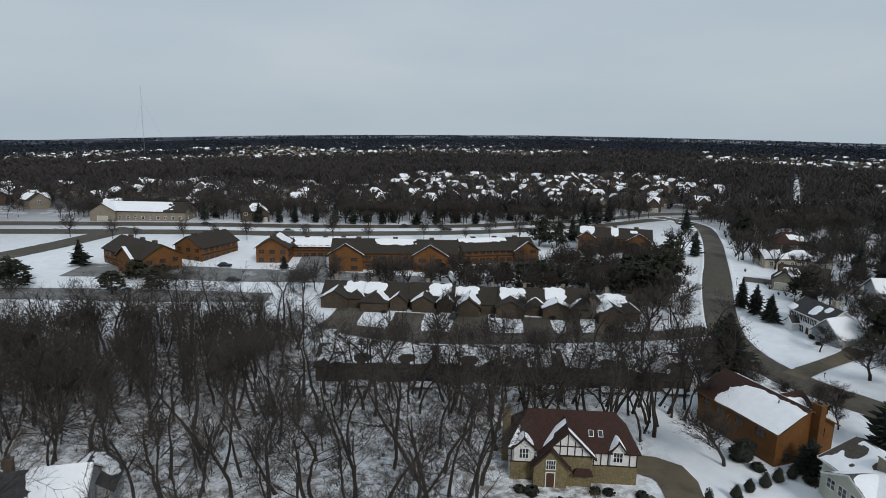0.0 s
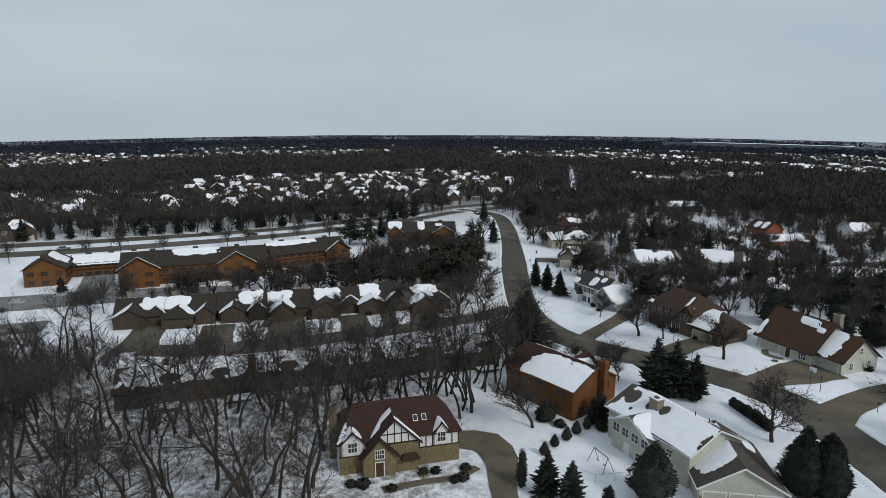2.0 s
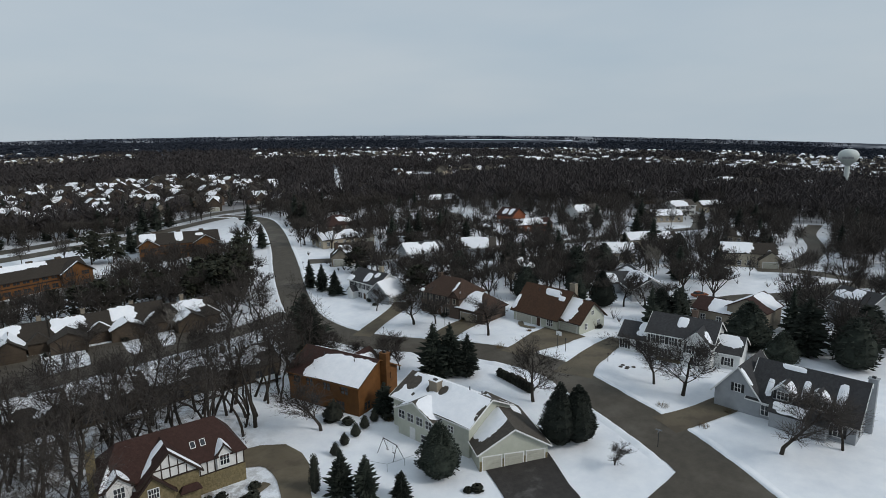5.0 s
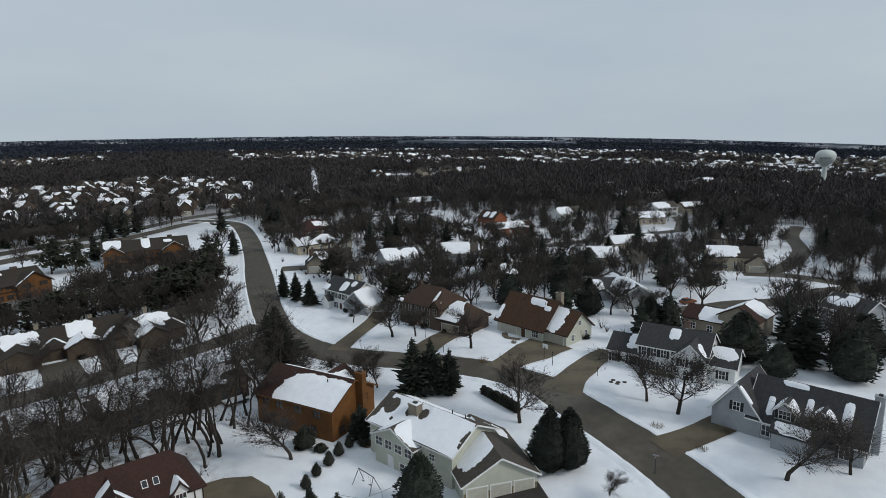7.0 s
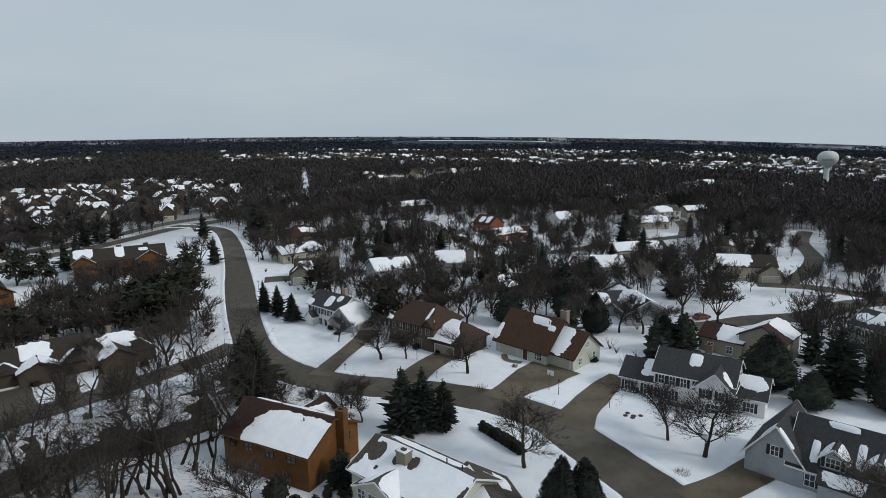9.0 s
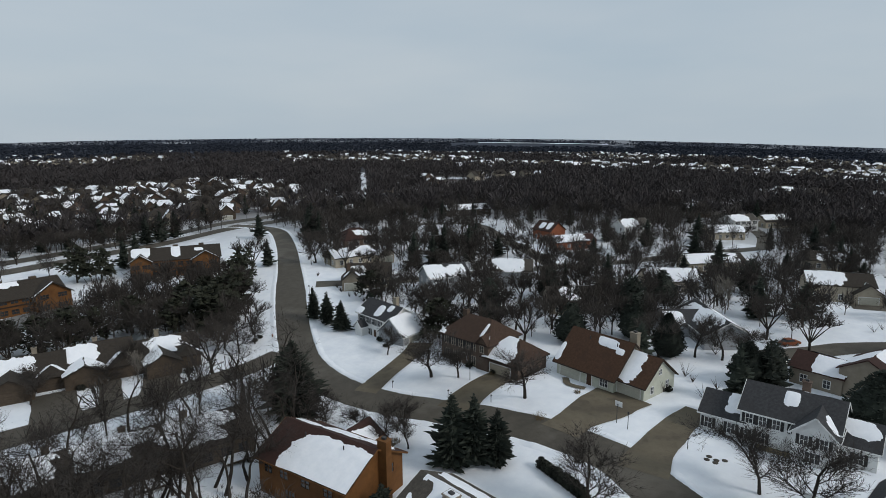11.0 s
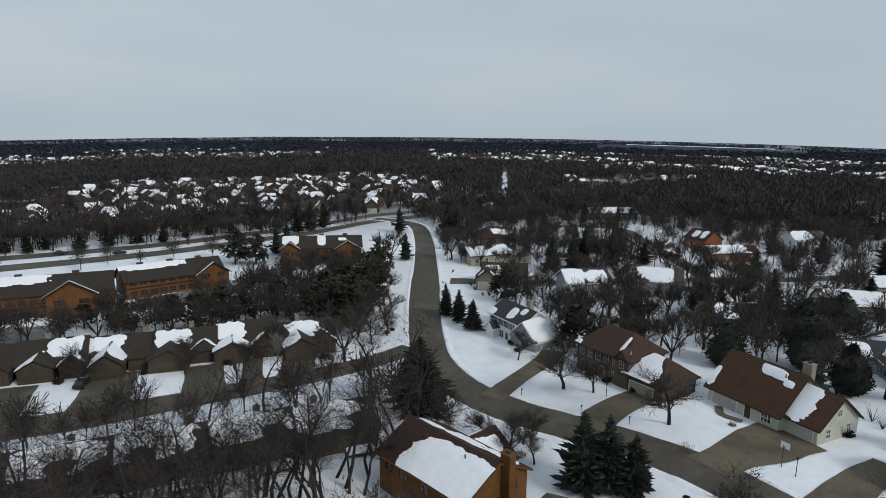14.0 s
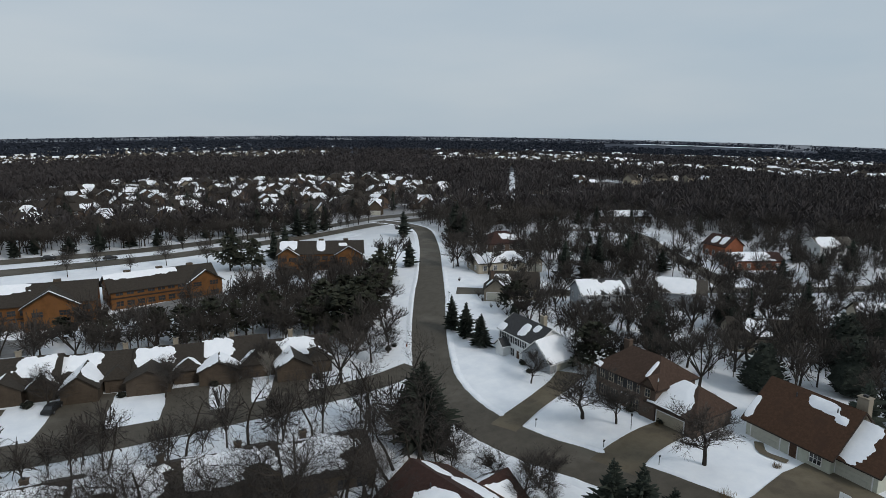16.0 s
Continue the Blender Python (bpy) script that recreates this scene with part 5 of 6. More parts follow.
def spruce_meshes(seed, h, r, material, taper=1.0, low=0.06, fine=1.0):
    """A spruce of uneven drooping boughs with gaps between the whorls."""
    rg = random.Random(seed)
    tv, tf = sticks([(np.array([0, 0, -0.3]), np.array([0, 0, h * 0.55]), 0.2 + h * 0.01, 0.12), (np.array([0, 0, h * 0.55]), np.array([0, 0, h]), 0.12, 0.02)], 7)
    verts, faces = [], []
    n = int(h / 0.36 * fine)
    for i in range(n):
        f = (i + rg.uniform(0, 0.6)) / n
        z = h * (low + (0.97 - low) * f)
        rad = r * (1 - f) ** taper * (1 + 0.1 * math.sin(i * 2.1) + rg.uniform(-0.18, 0.18)) * (0.75 + 0.25 * min(1, f * 6)) + 0.15
        k = int((7 + rad * 4.0) * fine)
        for j in range(k):
            t = math.tau * (j + rg.uniform(-0.4, 0.4)) / k + i * 1.3
            lump = 1 + 0.5 * noise.noise((math.cos(t) * 1.6 + seed, math.sin(t) * 1.6, z * 0.55))
            L = max(0.25, rad * rg.uniform(0.5, 1.2) * lump)
            spray(verts, faces, np.array([0, 0, z + rg.uniform(-0.4, 0.4)]), np.array([math.cos(t), math.sin(t), 0.05 + rg.uniform(0, 0.35) + 0.45 * f]), L, (0.07 * L + 0.07) / fine ** 1.3, rg.uniform(0.05, 0.4) * (1 - 0.5 * f))
    # the dense inner boughs
    o, m = len(verts), 9
    for i in range(7):
        f = i / 6
        for j in range(m):
            t = math.tau * j / m
            q = (r * 0.52 * (1 - f) ** taper + 0.05) * rg.uniform(0.7, 1.2)
            verts.append(np.array([q * math.cos(t), q * math.sin(t), h * (low + (0.93 - low) * f) + rg.uniform(-0.2, 0.2)]))
    for i in range(6):
        for j in range(m):
            faces.append((o + i * m + j, o + i * m + (j + 1) % m, o + (i + 1) * m + (j + 1) % m, o + (i + 1) * m + j))
    return to_mesh("trunk", (tv, tf), BARK), to_mesh("crown", (verts, faces), material)


def ovoid_meshes(seed, h, r, material, n=1500, tuft=0.6, top=0.9):
    """A dense rounded evergreen: short tufts all over an egg-shaped body."""
    rg = random.Random(seed)

    def rad(f, t):
        q = min(1.0, (f + 0.10) / 0.32) ** 0.55 * max(0.0, 1 - max(0.0, (f - 0.18) / 0.82) ** 1.45) ** top
        return r * q * (1 + 0.3 * noise.noise((math.cos(t) * 1.6 + seed, math.sin(t) * 1.6, f * 5.0)))
    verts, faces = [], []
    for _ in range(n):
        f, t = rg.uniform(0.0, 1.0) ** 1.15, rg.uniform(0, math.tau)
        q = rad(f, t)
        p = np.array([q * 0.86 * math.cos(t), q * 0.86 * math.sin(t), 0.06 * h + 0.92 * h * f])
        d = np.array([math.cos(t) + rg.gauss(0, 0.35), math.sin(t) + rg.gauss(0, 0.35), rg.uniform(0.1, 1.2)])
        spray(verts, faces, p, d, tuft * rg.uniform(0.6, 1.3), tuft * 0.16, rg.uniform(0, 0.3))
    o, m, k = len(verts), 12, 9
    for i in range(k):
        f = i / (k - 1)
        for j in range(m):
            t = math.tau * j / m
            q = rad(f, t) * 0.88 * rg.uniform(0.93, 1.05) + 0.02
            verts.append(np.array([q * math.cos(t), q * math.sin(t), 0.05 * h + 0.93 * h * f]))
    for i in range(k - 1):
        for j in range(m):
            faces.append((o + i * m + j, o + i * m + (j + 1) % m, o + (i + 1) * m + (j + 1) % m, o + (i + 1) * m + j))
    tv, tf = sticks([(np.array([0, 0, -0.3]), np.array([0, 0, h * 0.5]), 0.16, 0.1)], 6)
    return to_mesh("trunk", (tv, tf), BARK), to_mesh("crown", (verts, faces), material)


def pine_meshes(seed, h, r, material):
    rg = random.Random(seed)
    segs = [(np.array([0, 0, -0.3]), np.array([0.1, 0, h * 0.9]), 0.24, 0.08)]
    verts, faces = [], []
    for i in range(40):
        f = rg.uniform(0.16, 0.97)
        t = rg.uniform(0, math.tau)
        q = r * rg.uniform(0.45, 1.0) * math.sin(math.pi * min(1, 0.25 + 0.75 * f)) ** 0.6
        a, c = np.array([0.05, 0, h * f * 0.9]), np.array([q * math.cos(t), q * math.sin(t), h * f + 0.3])
        segs.append((a, c, 0.07, 0.03))
        for _ in range(14):
            d = np.array([rg.gauss(0, 1), rg.gauss(0, 1), rg.gauss(0.35, 0.7)])
            spray(verts, faces, c + d * 0.12, d, rg.uniform(0.8, 1.7) * r / 4.0, 0.3 * r / 4.0, 0.1)
    return to_mesh("trunk", sticks(segs, 5), BARK), to_mesh("crown", (verts, faces), material)


def bush_mesh(seed, r, h, material, n=70, name="shrub"):
    rg = random.Random(seed)
    verts, faces = [], []
    for _ in range(n):
        t, u = rg.uniform(0, math.tau), rg.uniform(0.05, 1)
        w = math.sin(math.pi * min(0.98, 0.28 + 0.7 * u)) ** 0.5
        p = np.array([0.72 * r * w * math.cos(t), 0.72 * r * w * math.sin(t), h * u * 0.85])
        spray(verts, faces, p, np.array([math.cos(t), math.sin(t), rg.uniform(0.1, 1.3)]), 0.42 * min(r, h) * rg.uniform(0.7, 1.2), 0.16 * min(r, h) + 0.03, 0.15)
    o, m = len(verts), 8
    for i in range(5):
        f = i / 4
        for j in range(m):
            t = math.tau * j / m
            q = 0.8 * r * math.sin(math.pi * min(0.97, 0.3 + 0.66 * f)) ** 0.5 * rg.uniform(0.85, 1.12)
            verts.append(np.array([q * math.cos(t), q * math.sin(t), h * 0.92 * f]))
    for i in range(4):
        for j in range(m):
            faces.append((o + i * m + j, o + i * m + (j + 1) % m, o + (i + 1) * m + (j + 1) % m, o + (i + 1) * m + j))
    return to_mesh(name, (verts, faces), material)


def plant(name, meshes, x, y, s, turn, label, group, category="tree", sz=None, drawn=True):
    e = new(name)
    if drawn:
        x, y = site(x, y)
    e.empty_display_size = 1.0
    e.matrix_basis = Matrix.Translation((x, y, terr(x, y))) @ Matrix.Rotation(turn, 4, "Z") @ Matrix.Diagonal((s, s, sz or s, 1))
    for me in meshes:
        shared(me.name.split(".")[0], me, e)
    return tagged(e, label, category, group)


ROADARR = np.array(ROADS)
HARR = np.array(HOUSES)


def clear(x, y, road=1.5, home=8.0):
    if np.any(np.hypot(ROADARR[:, 0] - x, ROADARR[:, 1] - y) < ROADARR[:, 2] + road):
        return False
    return not np.any(np.hypot(HARR[:, 0] - x, HARR[:, 1] - y) < home)


def inside(poly, x, y):
    c = False
    for (x0, y0), (x1, y1) in zip(poly, poly[1:] + poly[:1]):
        if (y0 > y) != (y1 > y) and x < (x1 - x0) * (y - y0) / (y1 - y0) + x0:
            c = not c
    return c


def scatter(rg, poly, n, gap, road=1.5, home=8.0, tries=40):
    xs, ys = [p[0] for p in poly], [p[1] for p in poly]
    out = []
    for _ in range(n * tries):
        if len(out) >= n:
            break
        x, y = rg.uniform(min(xs), max(xs)), rg.uniform(min(ys), max(ys))
        if inside(poly, x, y) and clear(x, y, road, home) and all((x - a) ** 2 + (y - b) ** 2 > gap * gap for a, b in out):
            out.append((x, y))
    return out


def woods():
    tall = [bare_meshes(100 + k, 18.5, 0.34, 3, 0.2, (30, 72), 0.019, 0.06, 2 + (k % 3 > 0)) for k in range(8)]
    yard = [bare_meshes(200 + k, 10.5, 0.22, 3, 0.34, (24, 56), 0.017, 0.04, 1, many=2) for k in range(5)]
    pale = [bare_meshes(400, 10, 0.16, 3, 0.5, (24, 50), 0.022, 0.05, 1, PALEBARK, PALEBARK)]
    broad = [broad_meshes(450 + k, 12.0, 6.2) for k in range(4)]
    mid = []
    for k in range(10):
        mid.append(domed(300 + k, 12.5, 6.0, 250, 0.062))
    rg = random.Random(11)
    wood = [(-110, 46), (-8, 46), (3, 62), (2, 84), (26, 86), (33, 94), (36, 104), (30, 104), (-38, 100), (-40, 126), (-46, 140), (-80, 128), (-105, 108), (-140, 80)]
    lb = "tall bare deciduous tree standing in snow and leaf litter"
    for x, y in scatter(rg, wood, 235, 3.2, 0.8, 9.0):
        s = rg.uniform(0.72, 1.06)
        plant("bare_tree", tall[rg.randrange(8)], x, y, s, rg.uniform(0, 6.28), lb, "bare trees of the wood", drawn=False)
    for x, y in ((16.8, 100.7), (8.5, 98), (24, 98.5), (29, 95), (33, 99), (36.5, 101), (41, 103), (44, 107), (43, 112), (20, 90), (14, 88), (27, 91), (2, 92), (-4, 97), (38, 106), (46, 127), (42, 124), (33, 122), (15, 121), (24, 123), (5, 120),
                 (-3, 102), (11, 103), (19, 104), (27, 103), (-12, 101), (-20, 101), (46, 104), (40, 121), (28, 120), (47, 109), (35, 96.5), (22, 102)):
        plant("bare_tree", tall[rg.randrange(8)], x, y, rg.uniform(0.66, 0.92), rg.uniform(0, 6.28), "tall bare tree behind the condominiums", "bare trees of the wood")
    for poly, n, gap in (([(-46, 91), (30, 95), (47, 99), (47, 106), (30, 103), (-46, 101)], 34, 3.6),
                         ([(84, 122), (104, 112), (150, 104), (175, 190), (92, 235), (86, 170)], 52, 7.5),
                         ([(-30, 166), (40, 158), (58, 162), (60, 214), (34, 220), (18, 190), (-30, 176)], 34, 5.5),
                         ([(-70, 262), (60, 288), (60, 300), (-70, 280)], 16, 6.0)):
        for x, y in scatter(rg, poly, n, gap, 1.5, 8.0):
            south = y < 108 and x < 60
            plant("lot_tree", tall[rg.randrange(8)] if south else broad[rg.randrange(4)], x, y, rg.uniform(0.64, 0.95), rg.uniform(0, 6.28), "bare spreading tree between snowy house lots", "bare trees of the lots", drawn=False)
    for x, y, h in ((68.6, 67.4, 9.5), (88.7, 57.9, 8), (88.4, 52.1, 10.2), (82.6, 33.2, 10), (36.5, 82.6, 9.2), (74.7, 114.2, 10.5), (78.5, 110.6, 7), (82.7, 96.2, 9.6), (56, 97.5, 7), (60, 100.7, 6),
                    (52.3, 111.7, 5.5), (50.5, 108.5, 4.5), (90, 28.5, 7), (73.3, 129.6, 5), (64.2, 46.7, 3.8), (99, 123, 7), (105, 126, 8), (127, 88, 9), (124, 92, 8), (131, 86, 7), (55.5, 103.5, 5),
                    (59, 95.2, 4.5), (45, 100, 6), (29, 156, 7), (48.5, 153, 8), (45, 158, 7), (53, 157, 6.5), (10, 147.5, 6), (-8, 147.5, 7), (22, 147, 5.5), (84, 133, 9), (88, 127, 8), (91, 138, 9)):
        plant("yard_tree", yard[rg.randrange(5)], x, y, h / 9 * 1.42, rg.uniform(0, 6.28), "bare branching yard tree on a snowy lawn", "bare yard trees", sz=h / 9 * 0.98)
    for x, y, h in ((146.2, 89.9, 12), (117.4, 95.6, 11), (123.5, 118.8, 12), (146.1, 80.8, 11), (90.2, 138.9, 12), (103.0, 130.8, 11), (127.1, 138.9, 11), (152.9, 173.8, 13), (136.8, 138.1, 12), (142.4, 248.4, 14), (223.9, 217.9, 14), (161.3, 111.6, 11), (210.3, 105.1, 13), (168.9, 95.9, 12), (157.7, 66.2, 10), (174.3, 61.1, 11), (161.7, 90.1, 11), (54.3, 185.4, 14), (67.6, 213.1, 13), (40.9, 144.7, 12), (120.8, 143.4, 10), (151.5, 155.1, 12), (107.4, 147.9, 9)):
        plant("shade_tree", broad[rg.randrange(4)], x, y, h / 12 * rg.uniform(0.95, 1.1), rg.uniform(0, 6.28), "broad leafless shade tree with a dense brown crown", "shade trees", sz=h / 12)
    for x, y in ((27.5, 148), (156.8, 106.6), (160, 108)):
        plant("birch_tree", pale[0], x, y, 0.8 if x < 50 else 1.05, rg.uniform(0, 6.28), "pale-barked bare tree with fine branches", "birch trees")
    places = []
    for poly, n, gap, road in (([(86, 122), (118, 108), (180, 60), (330, 40), (340, 320), (100, 330), (104, 215), (92, 170), (86, 136)], 340, 5.4, 2.5),
                               ([(-60, 166), (50, 160), (60, 215), (30, 222), (18, 196), (-12, 184), (-60, 178)], 50, 3.6, 1.5),
                               ([(-180, 120), (-60, 160), (-110, 172), (-150, 160)], 8, 9.0, 1.5),
                               ([(-200, 262), (90, 300), (70, 326), (-200, 290)], 100, 4.5, 1.5),
                               ([(-170, 212), (30, 252), (30, 258), (-170, 224)], 16, 9.0, 1.0),
                               ([(126, 40), (160, 20), (340, 10), (340, 120), (150, 70)], 150, 5.0, 1.5),
                               ([(84, 200), (130, 200), (150, 300), (100, 330)], 50, 5.0, 2.0),
                               ([(-95, 330), (120, 335), (165, 420), (150, 570), (0, 620), (-110, 520)], 130, 7.0, 1.5),
                               ([(-44, 60), (0, 88), (30, 90), (34, 102), (-40, 98), (-100, 90)], 22, 5.0, 1.0),
                               ([(-140, 76), (-40, 88), (-39, 128), (-50, 138), (-80, 127), (-108, 108)], 120, 2.6, 1.0),
                               ([(-50, 118), (50, 118), (54, 128), (40, 130), (-50, 125)], 12, 5.0, 0.5),
                               ([(90, 150), (200, 90), (330, 60), (340, 200), (200, 330), (100, 330)], 170, 5.0, 2.5)):
        for x, y in scatter(rg, poly, n, gap, road, 9.5, 12):
            places.append((rg.randrange(10), x, y, rg.uniform(0.5, 1.05), rg.uniform(0, 6.28)))
    # slighter trees fill the gaps
    for k in range(8):
        mid.append(domed(340 + k, 10.5, 5.0, 190, 0.066))
    for poly, n, gap, road in (([(86, 125), (112, 116), (125, 108), (150, 112), (200, 80), (330, 60), (345, 330), (100, 335), (100, 215), (88, 170)], 430, 4.2, 2.5),
                               ([(-64, 168), (52, 162), (64, 215), (32, 222), (18, 200), (-12, 188), (-62, 184)], 70, 3.0, 1.5),
                               ([(-100, 335), (125, 340), (170, 425), (155, 580), (0, 630), (-115, 520)], 420, 4.2, 1.5),
                               ([(-330, 262), (-100, 278), (-90, 420), (-330, 420)], 300, 4.6, 1.5),
                               ([(-200, 258), (90, 300), (70, 330), (-200, 292)], 250, 2.6, 1.0),
                               ([(-48, 118), (52, 118), (55, 130), (40, 132), (-48, 126)], 16, 4.0, 0.6),
                               ([(125, 45), (160, 20), (345, 10), (345, 110), (150, 66)], 200, 4.0, 1.0)):
        for x, y in scatter(rg, poly, n, gap, road, 9.5, 6):
            places.append((10 + rg.randrange(8), x, y, rg.uniform(0.45, 1.1), rg.uniform(0, 6.28)))
    thicket("bare_trees_beyond", mid, places, TWIG, "leafless brown trees crowded between the farther houses", "trees")


def conifers():
    rg = random.Random(21)
    sp = [spruce_meshes(500 + k, 12, 3.0, NEEDLE, 0.72, 0.06, 1.2) for k in range(4)]
    big = spruce_meshes(520, 13.8, 5.3, NEEDLE, 0.72, 0.04, 1.7)
    fat = [ovoid_meshes(530 + k, 10, 3.6, NEEDLE) for k in range(3)]
    wide = [ovoid_meshes(570 + k, 10, 3.6, NEEDLE, 500, 0.95) for k in range(3)]
    plain = [spruce_meshes(560 + k, 12, 3.0, NEEDLE, 0.72, 0.06, 0.62) for k in range(4)]
    pines = [pine_meshes(540 + k, 10, 4.0, PINE) for k in range(3)]
    lb = "dark green spruce with drooping boughs"
    plant("spruce", big, 48.9, 117.6, 1.0, 0.3, "large dense blue-green spruce beside the street corner", "spruces")
    for x, y, h, r in ((61.6, 87.2, 11.4, 3.6), (64.4, 85.6, 11.0, 3.4), (66.8, 83.4, 8.8, 2.6), (124.5, 48.6, 12.5, 4.6), (31.2, 64.6, 7.0, 2.1), (33.6, 62.2, 6.4, 2.1), (37.5, 59.6, 4, 1.6), (47.6, 81.6, 6, 2.2),
                       (71, 157.5, 8.5, 2.4), (72, 151, 7.6, 2.8), (69.5, 163, 9, 2.2), (80.4, 153, 8, 2.4), (115, 191, 13, 3.4), (121, 189, 12, 3.4), (127, 192, 13, 3.4), (137, 191, 14, 3.8), (144, 134, 13, 4), (99, 246, 15, 4),
                       (102, 243, 13, 4), (34, 244, 11, 3.4), (38, 247, 12, 3.6), (46, 290, 13, 4), (52, 293, 14, 4), (58, 297, 13, 3.6), (84, 262, 11, 3.4), (74, 217, 10, 3), (186, 128, 14, 4), (-129.5, 177, 9, 3.6), (-66, 187, 5, 2),
                       (150, 205, 11, 3.4), (172, 166, 10, 3.5), (206, 150, 12, 4), (212, 176, 12, 4), (239, 172, 13, 4), (160, 100, 11, 4), (168, 93, 10, 4)):
        plant("spruce", (sp if y < 165 and x < 125 else plain)[rg.randrange(4)], x, y, r / 3.0, rg.uniform(0, 6.28), lb, "spruces", sz=h / 12)
    for x, y, h, r in ((62.6, 55.6, 9.6, 3.1), (65.0, 54.2, 9.0, 3.1), (44.4, 60.8, 8.0, 3.3), (119.6, 78.2, 8.4, 3.6), (123.6, 76.2, 8.2, 3.4), (118.6, 57.2, 10, 5.2), (115.5, 49, 6.5, 3.4), (138, 43, 9, 5), (119.4, 95.3, 9.5, 3.6), (122.9, 106.5, 10, 3.8),
                       (109.5, 112.7, 9, 4), (134, 117, 11, 5), (108.5, 141, 9, 3.4), (104, 134, 8, 3.2), (180, 114, 10, 4.4), (152, 122, 9, 4.4), (130, 142, 9, 4), (124, 40, 10, 4.4), (132, 44, 8, 3.6)):
        plant("spruce", (fat if x < 122 and y < 100 else wide)[rg.randrange(3)], x, y, r / 3.6, rg.uniform(0, 6.28), "broad dense dark evergreen tree in snow", "spruces", sz=h / 10)
    for x, y, h, r in ((20, 232, 11, 5.2), (26.5, 230.5, 10, 4.4), (5.7, 176, 8, 3.6), (11.5, 175, 8.5, 3.8), (16.5, 177, 9, 4), (22, 178, 8, 3.5), (46, 169, 12, 5.5), (51, 176, 12, 5.5), (43, 178, 11, 5), (55, 183, 11, 5), (48, 184, 10, 4.5), (38, 172, 9, 4),
                       (-101.8, 151, 6.5, 4.2), (-92.5, 159, 7, 4.8), (-104, 166, 6, 3.8), (-131, 151, 7.5, 5), (-137, 158, 7, 4.6), (-5, 178, 6, 3.5), (-14, 182, 5.5, 3.4), (30, 180, 9, 4), (87, 131, 9, 4.2), (88, 168, 8, 4), (60, 200, 10, 4.6), (64, 207, 10, 4.4)):
        plant("pine_tree", pines[rg.randrange(3)], x, y, r / 4.0, rg.uniform(0, 6.28), "rounded olive-green pine tree in the snow", "pines", sz=h / 10)
    for poly, n in (([(-120, 252), (-72, 262), (-8, 280), (40, 306), (40, 318), (-8, 294), (-72, 276), (-120, 266)], 26), ([(-70, 305), (130, 330), (150, 420), (-90, 430)], 46), ([(110, 60), (330, 30), (340, 320), (110, 330)], 60), ([(-330, 250), (-110, 262), (-110, 300), (-330, 300)], 16)):
        for x, y in scatter(rg, poly, n, 7 if n == 26 else 9):
            plant("spruce", plain[rg.randrange(4)], x, y, rg.uniform(0.7, 1.2), rg.uniform(0, 6.28), lb, "spruces", sz=rg.uniform(0.55, 1.0), drawn=False)
    # clipped evergreens and shrubs
    column = ovoid_meshes(600, 5.8, 0.75, HEDGE, 420, 0.3, 0.45)
    egg = [ovoid_meshes(606 + k, 2.1, 0.8, HEDGE, 220, 0.22) for k in range(2)]
    small = [bush_mesh(610 + k, 0.6, 1.3, HEDGE, 60, "crown") for k in range(3)]
    shrub = [bush_mesh(620 + k, 0.95, 1.0, HEDGE, 60, "crown") for k in range(3)]
    plant("arborvitae", column, 28.7, 67.2, 1.0, 0, "tall narrow clipped arborvitae in snow", "arborvitae", "shrub")
    for x, y in ((35, 74.3), (37.5, 76.2), (40.1, 77.6), (42.5, 79.1), (44.9, 80.3)):
        plant("arborvitae", egg[rg.randrange(2)], x, y, rg.uniform(0.9, 1.1), rg.uniform(0, 6), "small clipped evergreen in a garden row", "small evergreens", "shrub")
    for k in range(11):
        f = k / 10
        plant("hedge_shrub", [small[rg.randrange(3)]], 71.0 - 0.4 * f, 78.8 - 8.6 * f, rg.uniform(1.2, 1.5), rg.uniform(0, 6), "dark clipped hedge shrub by the street", "hedge shrubs", "shrub")
    spots = [(8, 72.3), (6.4, 72.8), (11.6, 70.6), (16.5, 73.5), (18.3, 73.4), (22.6, 73.2), (20.4, 70.7), (21.6, 70.9), (47, 79.4), (49.5, 80.2), (41, 82), (39, 84.5), (83, 113.5), (82, 117), (85, 108),
             (76, 138), (75.2, 134), (105.8, 60), (106.6, 57.2), (107.8, 54.6), (104.5, 64), (45.2, 55.4), (46.3, 54.8), (60.8, 56.8), (61.8, 58.6), (93, 38), (93.6, 36), (94.4, 33.5), (96.4, 34), (78.6, 145), (77.2, 147.4),
             (108.5, 77), (115, 57), (53, 122), (51.3, 123.5), (55, 160), (53.3, 158.5), (100.5, 100.8), (105.5, 84.5), (107.3, 86.5), (34, 150), (18, 150.5), (2.5, 150), (-12, 150), (-26, 149), (37, 148)]
    for x, y in spots:
        plant("shrub", [shrub[rg.randrange(3)]], x, y, rg.uniform(0.6, 1.15), rg.uniform(0, 6), "rounded dark garden shrub beside a house", "garden shrubs", "shrub")
    plant("shrub", egg[0], 39.6, 84.4, 2.3, 1.0, "large dark rounded evergreen shrub beside the cedar wall", "garden shrubs", "shrub", sz=1.8)
    # brush and saplings under the trees
    verts, faces = [], []
    wood = [(-110, 46), (-8, 46), (3, 62), (2, 84), (26, 86), (36, 104), (-38, 99), (-40, 128), (-44, 150), (-92, 142), (-140, 80)]
